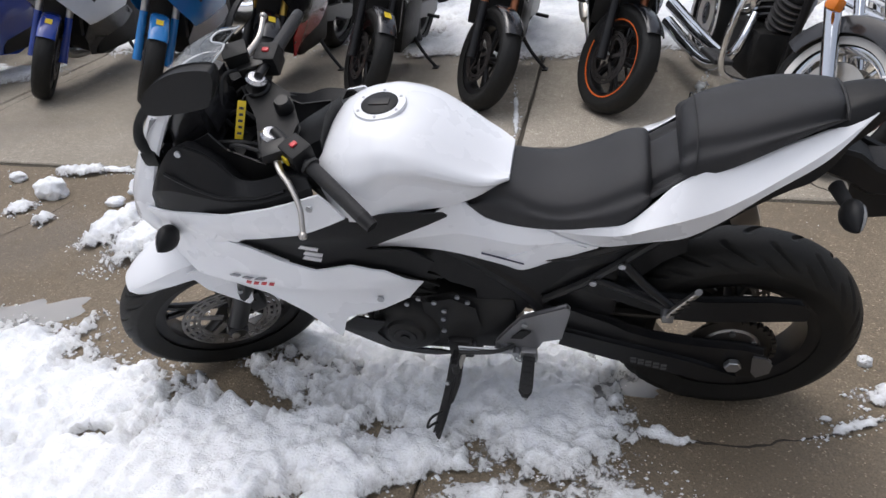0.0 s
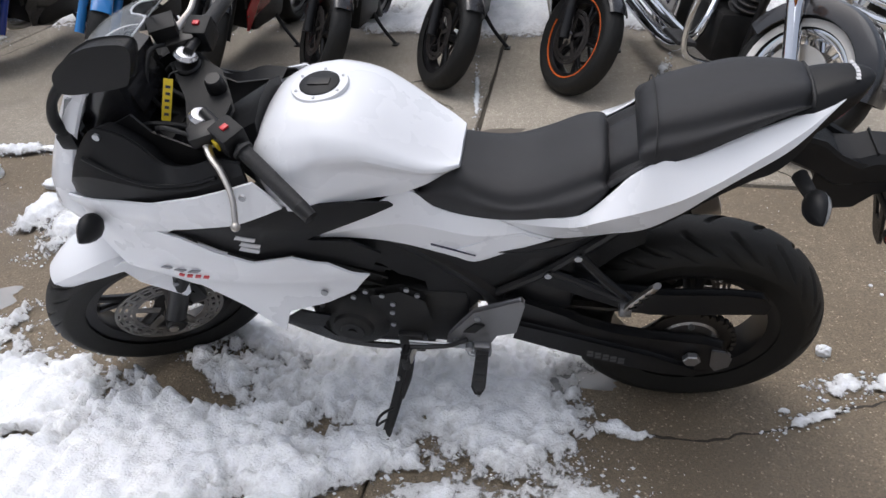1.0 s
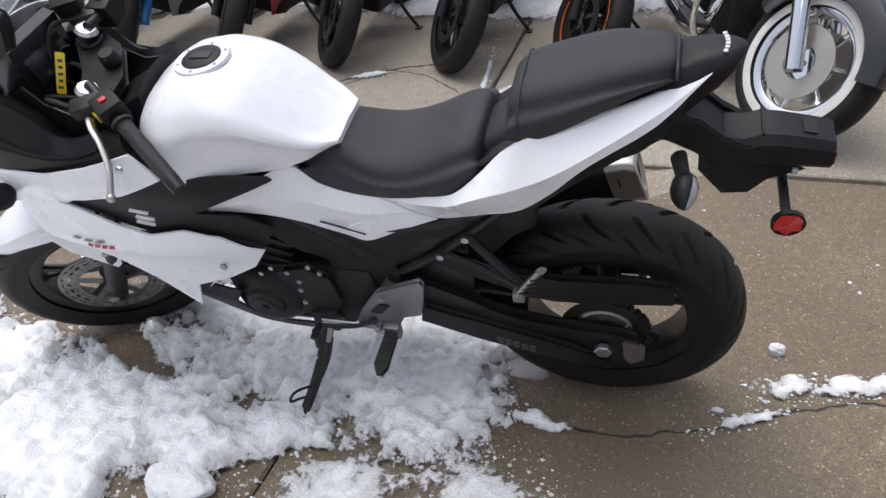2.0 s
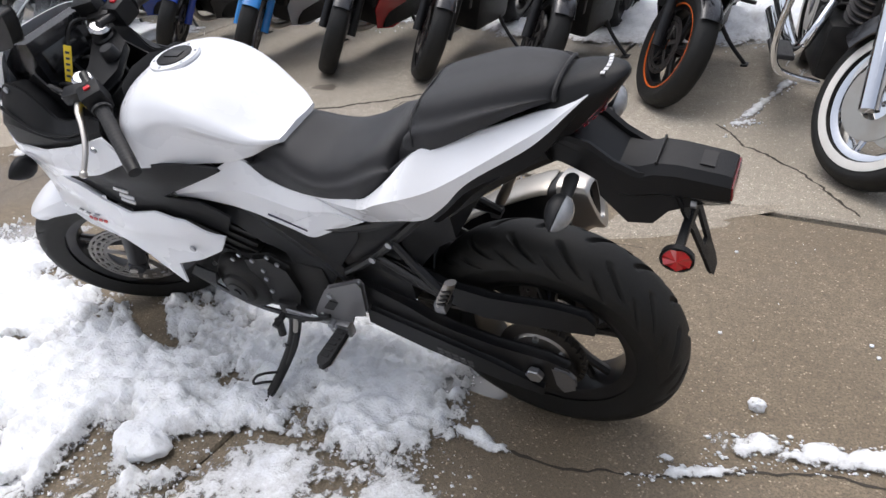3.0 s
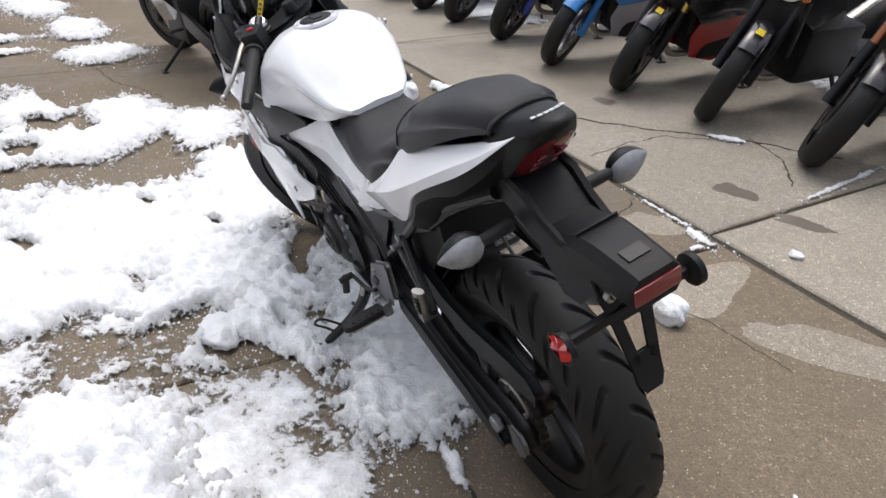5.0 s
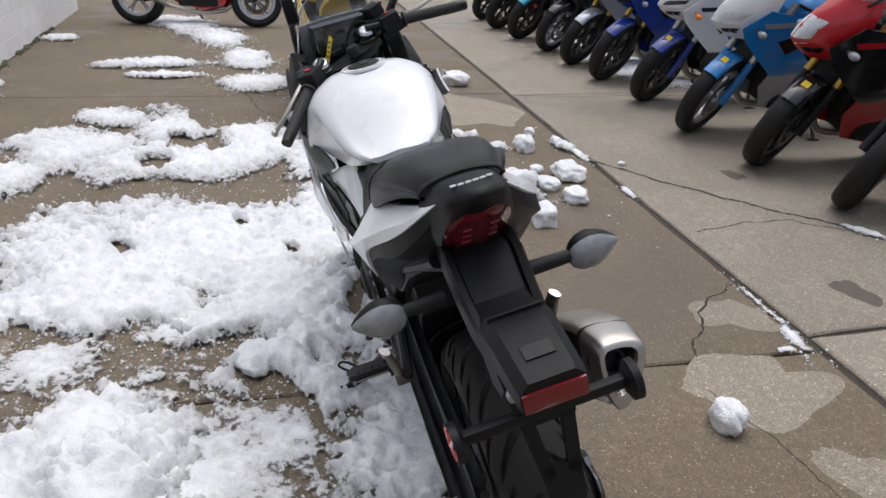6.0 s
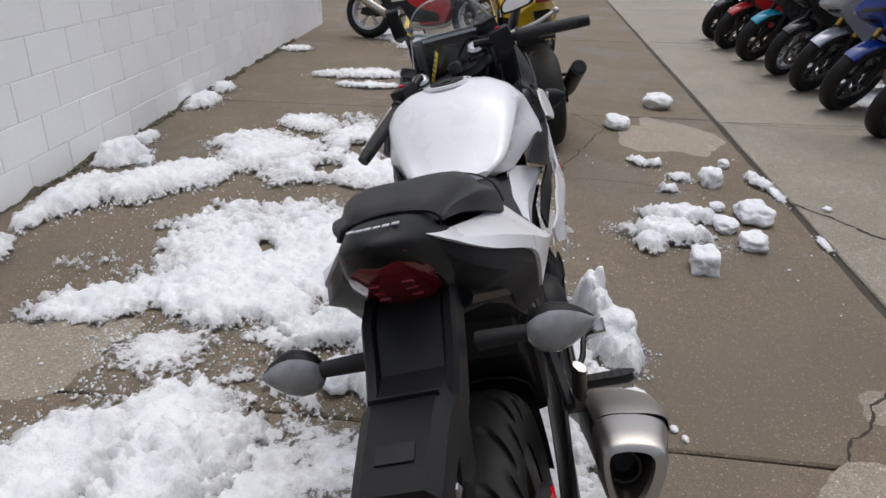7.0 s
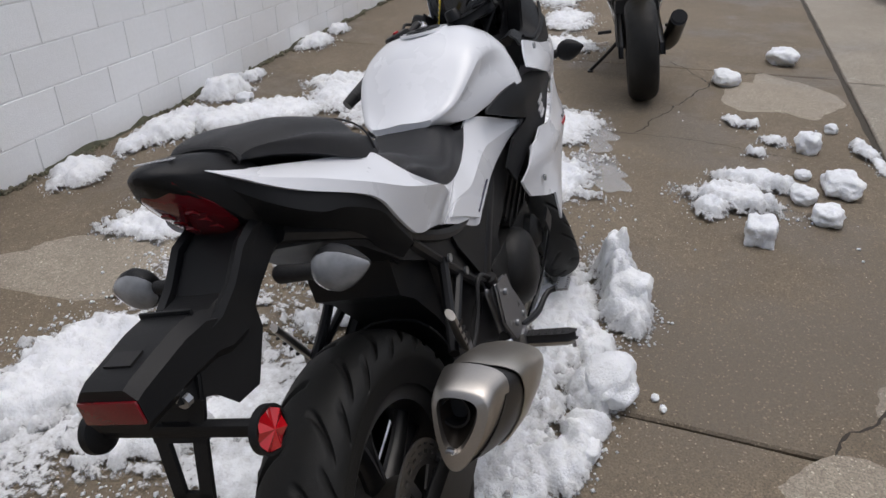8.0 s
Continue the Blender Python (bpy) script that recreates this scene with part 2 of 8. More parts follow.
# ---- the lot: slabs, joints, cracks, wall ----
def concrete(name, base, pale, wet):
    """Weathered concrete: exposed grit, pale worn areas, damp darker areas."""
    m = bpy.data.materials.new(name)
    m.use_nodes = True
    nt, N = m.node_tree, m.node_tree.nodes
    p = N["Principled BSDF"]
    geo = N.new("ShaderNodeNewGeometry")
    pos = geo.outputs["Position"]

    def noise_tex(scale, detail=5, rough=0.55):
        t = N.new("ShaderNodeTexNoise")
        t.inputs["Scale"].default_value, t.inputs["Detail"].default_value, t.inputs["Roughness"].default_value = scale, detail, rough
        nt.links.new(pos, t.inputs["Vector"])
        return t.outputs["Fac"]

    def ramp(src, lo, hi, a=0.0, b=1.0):
        r = N.new("ShaderNodeMapRange")
        r.inputs[1].default_value, r.inputs[2].default_value, r.inputs[3].default_value, r.inputs[4].default_value = lo, hi, a, b
        nt.links.new(src, r.inputs[0])
        return r.outputs[0]

    def blend(fac, a, b, mode="MIX"):
        x = N.new("ShaderNodeMix"); x.data_type, x.blend_type = "RGBA", mode
        nt.links.new(fac, x.inputs[0])
        for sock, v in ((x.inputs[6], a), (x.inputs[7], b)):
            if isinstance(v, tuple):
                sock.default_value = (*v, 1)
            else:
                nt.links.new(v, sock)
        return x.outputs[2]

    col = blend(ramp(noise_tex(1.3, 6), 0.44, 0.60), base, pale)
    damp = ramp(noise_tex(0.75, 6, 0.6), 0.50, 0.60)
    col = blend(damp, col, wet)
    col = blend(ramp(noise_tex(3.5, 7, 0.75), 0.42, 0.66, 0.0, 0.55), col, tuple(c * 0.66 for c in base))
    col = blend(ramp(noise_tex(17, 7, 0.75), 0.35, 0.66, 0.0, 0.75), col, tuple(c * 0.62 for c in base))
    grit = N.new("ShaderNodeTexVoronoi")
    grit.inputs["Scale"].default_value = 95
    nt.links.new(pos, grit.inputs["Vector"])
    spots = ramp(grit.outputs["Distance"], 0.16, 0.34, 1.0, 0.0)
    pick = ramp(noise_tex(42, 2), 0.48, 0.60, 0.0, 0.85)
    both = N.new("ShaderNodeMath"); both.operation = "MULTIPLY"
    nt.links.new(spots, both.inputs[0]); nt.links.new(pick, both.inputs[1])
    col = blend(both.outputs[0], col, tuple(min(1, c * 1.9 + 0.06) for c in pale))
    stones = N.new("ShaderNodeTexVoronoi")
    stones.inputs["Scale"].default_value = 58
    nt.links.new(pos, stones.inputs["Vector"])
    pebble = N.new("ShaderNodeMath"); pebble.operation = "MULTIPLY"
    nt.links.new(ramp(stones.outputs["Distance"], 0.18, 0.30, 1.0, 0.0), pebble.inputs[0])
    tint = N.new("ShaderNodeSeparateColor")
    nt.links.new(stones.outputs["Color"], tint.inputs[0])
    nt.links.new(ramp(tint.outputs[0], 0.55, 1.0, 0.0, 0.75), pebble.inputs[1])
    col = blend(pebble.outputs[0], col, tuple(min(1, c * 1.5 + 0.03) for c in pale))
    col = blend(ramp(noise_tex(48, 5, 0.75), 0.46, 0.60, 0.0, 0.60), col, tuple(c * 0.55 for c in base))
    col = blend(ramp(noise_tex(150, 4, 0.8), 0.47, 0.57, 0.0, 0.80), col, tuple(c * 0.40 for c in base))
    oi = N.new("ShaderNodeObjectInfo")
    hv = N.new("ShaderNodeHueSaturation")
    nt.links.new(ramp(oi.outputs["Random"], 0, 1, 0.9, 1.1), hv.inputs["Value"])
    nt.links.new(col, hv.inputs["Color"])
    nt.links.new(hv.outputs[0], p.inputs["Base Color"])
    nt.links.new(ramp(damp, 0, 1, 0.80, 0.42), p.inputs["Roughness"])
    bump = N.new("ShaderNodeBump")
    bump.inputs["Strength"].default_value, bump.inputs["Distance"].default_value = 0.8, 0.005
    mixh = N.new("ShaderNodeMath"); mixh.operation = "ADD"
    nt.links.new(noise_tex(110, 6, 0.7), mixh.inputs[0]); nt.links.new(both.outputs[0], mixh.inputs[1])
    nt.links.new(mixh.outputs[0], bump.inputs["Height"])
    nt.links.new(bump.outputs[0], p.inputs["Normal"])
    return m


DAMP_CONCRETE = concrete("damp_brown_concrete", (0.243, 0.193, 0.132), (0.314, 0.254, 0.180), (0.167, 0.130, 0.088))
DRY_CONCRETE = concrete("worn_tan_concrete", (0.435, 0.385, 0.312), (0.520, 0.467, 0.390), (0.310, 0.267, 0.208))
JOINT_DIRT = mat("joint_dirt", (0.050, 0.042, 0.031), 0.95, grain=80, vary=0.4, bump=0.8, bump_scale=150)
CRACK_DIRT = mat("crack_dirt", (0.040, 0.033, 0.025), 0.95, grain=80, vary=0.4)

g = bmesh.new()
bmesh.ops.create_grid(g, x_segments=1, y_segments=1, size=140)
g.transform(Matrix.Translation((0, 0, -0.016)))
ground = tagged(part("ground", g, JOINT_DIRT, smooth=0), "dirt bed under the concrete slabs of the lot", "ground", kind="structure")
lot = tagged(new("pavement"), "worn concrete slabs with dirty joints and cracks", "pavement", kind="structure")


def slab(x0, x1, y0, y1, material, skew=(0.0, 0.0)):
    """One cast slab with slightly wavering, broken edges."""
    rnd = random.Random(int(x0 * 100) * 7 + int(y0 * 100))
    pts = []
    for (ax, ay), (bx, by) in (((x0, y0), (x1, y0)), ((x1, y0), (x1 + skew[1], y1)), ((x1 + skew[1], y1), (x0 + skew[0], y1)), ((x0 + skew[0], y1), (x0, y0))):
        n = max(3, int(math.hypot(bx - ax, by - ay) / 0.16))
        nx, ny = -(by - ay), bx - ax
        k = math.hypot(nx, ny)
        for i in range(n):
            f = i / n
            j = abs(rnd.gauss(0, 0.0045)) if i else 0
            pts.append((ax + (bx - ax) * f + nx / k * j, ay + (by - ay) * f + ny / k * j))
    mx, my = (x0 + x1) / 2, (y0 + y1) / 2
    kx, ky = 1 - 0.014 / (x1 - x0), 1 - 0.014 / (y1 - y0)
    low = [(x, y, -0.05) for x, y in pts]
    edge = [(x, y, -0.007) for x, y in pts]
    top = [(mx + (x - mx) * kx, my + (y - my) * ky, 0.0) for x, y in pts]
    bm = rings([low, edge, top], caps=False)
    bm.verts.ensure_lookup_table()
    centre, rim = bm.verts.new((mx, my, 0.0)), bm.verts[2 * len(pts):3 * len(pts)]
    for k in range(len(rim)):
        bm.faces.new((centre, rim[k], rim[(k + 1) % len(rim)]))
    return part("slab", bm, material, lot, smooth=0)


JOINT_Y = 1.268
near_x = [-24.0, -19.0, -14.2, -9.3, -4.78, -0.765, 3.6, 8.0]
for a, b in zip(near_x, near_x[1:]):
    slab(a + 0.002, b - 0.002, -3.0 if a > -9 else -6.2, JOINT_Y, DAMP_CONCRETE, (0.02, 0.02))
    if a > -9:
        slab(a + 0.002, b - 0.002, -6.2, -3.012, DAMP_CONCRETE)
far_x = [-24.0, -19.0, -14.2, -9.3, -4.70, -0.84, 3.4, 8.0]
for a, b in zip(far_x, far_x[1:]):
    slab(a + 0.008, b - 0.008, JOINT_Y + 0.036, 5.6, DRY_CONCRETE, (-0.25, -0.25))
    slab(a - 0.24, b - 0.256, 5.62, 10.4, DRY_CONCRETE)


def crack(points, width=0.010, jag=0.022, seed=1):
    """A jagged dirt-filled crack: a narrow ribbon of varying width."""
    rnd = random.Random(seed)
    line = [Vector((x, y, 0)) for x, y in points]
    fine = []
    run = 0.0
    for a, b in zip(line, line[1:]):
        n = max(2, int((b - a).length / 0.018))
        nrm = Vector((-(b - a).y, (b - a).x, 0)).normalized()
        for i in range(n):
            run += (b - a).length / n
            sway = noise.noise((run * 7, seed * 3.7, 0.2)) * 1.1 + noise.noise((run * 24, seed * 5.1, 1.2)) * 0.45
            fine.append(a + (b - a) * (i / n) + nrm * (sway * jag + rnd.gauss(0, jag * 0.06)))
    fine.append(line[-1])
    bm = bmesh.new()
    prev = None
    for i, p in enumerate(fine):
        d = (fine[min(i + 1, len(fine) - 1)] - fine[max(i - 1, 0)]).normalized()
        s = Vector((-d.y, d.x, 0)) * width * (0.35 + rnd.random() * 0.65) * (0.3 if i in (0, len(fine) - 1) else 1) * 0.5
        cur = (bm.verts.new((p + s).xy.to_3d() + Vector((0, 0, 0.0012))), bm.verts.new((p - s).xy.to_3d() + Vector((0, 0, 0.0012))))
        if prev:
            bm.faces.new((prev[0], prev[1], cur[1], cur[0]))
        prev = cur
    return part("crack", bm, CRACK_DIRT, lot, smooth=0)


crack([(-1.00, -0.30), (-0.43, -0.22), (-0.22, -0.205), (-0.01, -0.19), (0.14, -0.18), (0.22, -0.155), (0.30, -0.11), (0.47, -0.01), (0.90, 0.13)], 0.011, 0.020, 2)
crack([(-1.25, 1.25), (-1.14, 1.08), (-1.03, 0.98), (-0.86, 0.86), (-0.77, 0.82)], 0.011, 0.03, 3)
crack([(-2.89, 1.30), (-2.40, 1.60), (-1.95, 1.98), (-1.61, 2.29), (-1.20, 2.55)], 0.030, 0.025, 4)
crack([(-1.78, 1.37), (-1.86, 1.70), (-1.86, 1.95), (-1.69, 2.14)], 0.012, 0.03, 5)
crack([(-0.11, 2.13), (0.07, 1.89), (0.29, 1.71), (0.43, 1.59), (0.57, 1.36)], 0.016, 0.03, 6)
crack([(-3.14, -0.6), (-3.12, 0.0), (-3.12, 0.40), (-2.98, 0.9)], 0.008, 0.02, 7)
crack([(-3.14, 0.04), (-3.75, 0.24), (-4.36, 0.42), (-4.95, 0.12)], 0.012, 0.03, 8)
crack([(-4.36, 0.42), (-4.78, 0.68), (-4.78, 1.2)], 0.010, 0.02, 9)
crack([(-4.70, 1.30), (-4.62, 1.8), (-4.66, 2.4), (-4.6, 3.2)], 0.010, 0.015, 10)
crack([(-1.05, 2.0), (-1.30, 2.25), (-1.65, 2.35)], 0.014, 0.02, 11)
crack([(-5.3, -1.2), (-5.0, -0.9), (-4.4, -0.8), (-3.8, -0.5)], 0.012, 0.03, 12)
crack([(-0.60, 0.74), (-0.35, 0.83), (-0.05, 0.86)], 0.006, 0.02, 13)

# pale scoured areas left where the surface skin has worn off
PALE_SKIN = concrete("pale_scoured_concrete", (0.44, 0.382, 0.302), (0.51, 0.452, 0.367), (0.345, 0.293, 0.225))
DARK_STAIN = mat("damp_oil_stain", (0.11, 0.092, 0.072), 0.5, grain=30, vary=0.25, dirt=(0.2, 0.17, 0.14), dirt_amount=0.5, dirt_scale=5)


def stain(cx, cy, rx, ry, material, seed, turn=0.0, name="stain", wob=0.28):
    rnd = random.Random(seed)
    ph = [rnd.random() * 6.28 for _ in range(6)]
    pts = []
    for k in range(56):
        a = 2 * math.pi * k / 56
        f = 1 + wob * sum(math.sin((j + 2) * a + ph[j]) / (j + 1.6) for j in range(6)) + rnd.gauss(0, 0.02)
        x, y = rx * f * math.cos(a), ry * f * math.sin(a)
        c, s = math.cos(radians(turn)), math.sin(radians(turn))
        pts.append((cx + x * c - y * s, cy + x * s + y * c, 0.0008))
    bm = bmesh.new()
    centre, rim = bm.verts.new((cx, cy, 0.0008)), [bm.verts.new(p) for p in pts]
    for k in range(len(rim)):
        bm.faces.new((centre, rim[k], rim[(k + 1) % len(rim)]))
    return part(name, bm, material, lot, smooth=0)


stain(-0.58, 0.93, 0.17, 0.26, PALE_SKIN, 21, 20)
stain(-0.03, 1.10, 0.34, 0.10, PALE_SKIN, 22, 32)
stain(-1.02, 1.10, 0.12, 0.14, PALE_SKIN, 23, 0)
stain(-4.2, 0.85, 0.55, 0.30, PALE_SKIN, 24, 10)
stain(-0.90, -1.75, 0.22, 0.40, PALE_SKIN, 25, 10)
stain(-2.55, 2.05, 0.10, 0.05, DARK_STAIN, 27, 15)
stain(-1.12, 1.72, 0.10, 0.07, DARK_STAIN, 28, 0)
stain(-0.75, 1.72, 0.12, 0.05, DARK_STAIN, 29, 30)

# white painted block wall
PAINTED_BLOCK = mat("white_painted_block", (0.91, 0.92, 0.93), 0.72, grain=40, vary=0.05, bump=0.9, bump_scale=120, dirt=(0.82, 0.83, 0.80), dirt_amount=0.45, dirt_scale=2.2, obj_random=0.03)
MORTAR = mat("painted_mortar", (0.86, 0.87, 0.88), 0.85, grain=60, vary=0.08, bump=0.8, bump_scale=160, dirt=(0.46, 0.45, 0.43), dirt_amount=0.55, dirt_scale=3.5)
WALL_M = pose(-1.955, -2.66, 0, 0, 0, 6.2)
wall = tagged(part("wall_south", box(-8.6, 7.0, -0.24, -0.0032, -0.05, 2.7), MORTAR, smooth=0), "white painted concrete block wall, stained at its foot", "wall", kind="structure")
wall.matrix_world = WALL_M
side_wall = tagged(part("wall_west", box(-8.6, -8.37, -6.0, -0.241, -0.05, 2.7), PAINTED_BLOCK, smooth=0), "white painted end wall of the building", "wall", kind="structure")
side_wall.matrix_world = WALL_M
block_mesh = None
rest = bmesh.new()
for row in range(13):
    off = 0.203 if row % 2 else 0.0
    for col in range(-22, 18):
        x = col * 0.406 + off
        if x < -8.6 or x + 0.40 > 7.0:
            continue
        z = row * 0.203 - 0.02
        if row < 7 and -5.6 < x < 1.4:
            if block_mesh is None:
                bm = box(0, 0.3995, -0.02, 0.0, 0, 0.1965)
                bevelled(bm, 0.002, 1)
                block = part("block", bm, PAINTED_BLOCK, wall, smooth=0)
                block_mesh = block.data
            else:
                block = new("block", block_mesh)
                block.parent = wall
            block.location = (x, random.uniform(-0.001, 0.001), z)
        else:
            box(x, x + 0.3995, -0.02, 0.0, z, z + 0.1965, bm=rest)
upper = tagged(part("upper_blocks", rest, PAINTED_BLOCK, wall, smooth=0), kind="stuff")
rubble = bmesh.new()
rnd = random.Random(5)
for k in range(1300):
    x = rnd.uniform(-6.5, 2.0)
    if noise.noise((x * 1.7, 3.1, 0)) < -0.12:
        continue
    r = 0.003 + 0.013 * rnd.random() ** 2
    own = bmesh.new()
    bmesh.ops.create_icosphere(own, subdivisions=1, radius=r)
    for v in own.verts:
        v.co *= rnd.uniform(0.7, 1.2)
    merged(rubble, moved(own, WALL_M @ Matrix.Translation((x, abs(rnd.gauss(0.012, 0.02)), r * 0.4 + rnd.random() ** 4 * 0.02))))
foot = bmesh.new()
prev = None
for k in range(700):
    x = -6.6 + 8.0 * k / 699
    h = 0.010 + 0.045 * max(0.0, noise.fractal((x * 2.3, 0.7, 0), 1.0, 2.0, 4) + 0.25) + 0.010 * abs(noise.noise((x * 40, 1.0, 0)))
    cur = (foot.verts.new(WALL_M @ Vector((x, 0.0035, -0.002))), foot.verts.new(WALL_M @ Vector((x, 0.0035, h))))
    if prev:
        foot.faces.new((prev[0], cur[0], cur[1], prev[1]))
    prev = cur
MOSS = mat("green_wall_moss", (0.18, 0.185, 0.125), 0.95, grain=25, vary=0.4, dirt=(0.10, 0.09, 0.07), dirt_amount=0.8, dirt_scale=11)
tagged(part("moss_band", foot, MOSS, smooth=0), "green and brown moss stain at the wall foot", "moss", kind="stuff")
MOSSY = mat("mossy_rubble", (0.15, 0.135, 0.095), 0.95, grain=30, vary=0.5, dirt=(0.17, 0.18, 0.10), dirt_amount=0.8, dirt_scale=9)
tagged(part("wall_foot_rubble", rubble, MOSSY, smooth=0), "mossy crumbled mortar along the wall foot", "rubble", kind="stuff")

# ---- snow ----
def snow_material():
    m = bpy.data.materials.new("wet_trampled_snow")
    m.use_nodes = True
    nt, N = m.node_tree, m.node_tree.nodes
    p = N["Principled BSDF"]
    geo = N.new("ShaderNodeNewGeometry")
    n1 = N.new("ShaderNodeTexNoise"); n1.inputs["Scale"].default_value, n1.inputs["Detail"].default_value = 9, 8
    n2 = N.new("ShaderNodeTexNoise"); n2.inputs["Scale"].default_value, n2.inputs["Detail"].default_value = 140, 5
    for n in (n1, n2):
        nt.links.new(geo.outputs["Position"], n.inputs["Vector"])
    r = N.new("ShaderNodeMapRange"); r.inputs[1].default_value, r.inputs[2].default_value = 0.40, 0.68
    nt.links.new(n1.outputs["Fac"], r.inputs[0])
    mx = N.new("ShaderNodeMix"); mx.data_type = "RGBA"
    mx.inputs[6].default_value, mx.inputs[7].default_value = (0.86, 0.88, 0.905, 1), (0.74, 0.765, 0.80, 1)
    nt.links.new(r.outputs[0], mx.inputs[0])
    # thin wet slush is greyer and breaks up into a lace of crusts
    at = N.new("ShaderNodeAttribute"); at.attribute_name = "cover"
    n3 = N.new("ShaderNodeTexNoise"); n3.inputs["Scale"].default_value, n3.inputs["Detail"].default_value, n3.inputs["Roughness"].default_value = 34, 7, 0.72
    nt.links.new(geo.outputs["Position"], n3.inputs["Vector"])
    thick = N.new("ShaderNodeMath"); thick.operation = "MULTIPLY_ADD"; thick.inputs[1].default_value = 1.25
    nt.links.new(at.outputs["Fac"], thick.inputs[0]); nt.links.new(n3.outputs["Fac"], thick.inputs[2])
    lace = N.new("ShaderNodeMapRange"); lace.inputs[1].default_value, lace.inputs[2].default_value = 0.66, 0.76
    nt.links.new(thick.outputs[0], lace.inputs[0]); nt.links.new(lace.outputs[0], p.inputs["Alpha"])
    wetness = N.new("ShaderNodeMapRange"); wetness.inputs[1].default_value, wetness.inputs[2].default_value = 0.74, 1.12
    nt.links.new(thick.outputs[0], wetness.inputs[0])
    slush = N.new("ShaderNodeMix"); slush.data_type = "RGBA"
    slush.inputs[6].default_value = (0.52, 0.525, 0.53, 1)
    nt.links.new(wetness.outputs[0], slush.inputs[0]); nt.links.new(mx.outputs[2], slush.inputs[7])
    mx = slush
    nt.links.new(mx.outputs[2], p.inputs["Base Color"])
    p.inputs["Roughness"].default_value = 0.6
    p.inputs["Subsurface Weight"].default_value = 0.15
    p.inputs["Subsurface Radius"].default_value = (0.02, 0.02, 0.025)
    b = N.new("ShaderNodeBump"); b.inputs["Strength"].default_value, b.inputs["Distance"].default_value = 0.7, 0.007
    nt.links.new(n2.outputs["Fac"], b.inputs["Height"])
    nt.links.new(b.outputs[0], p.inputs["Normal"])
    return m


SNOW = snow_material()


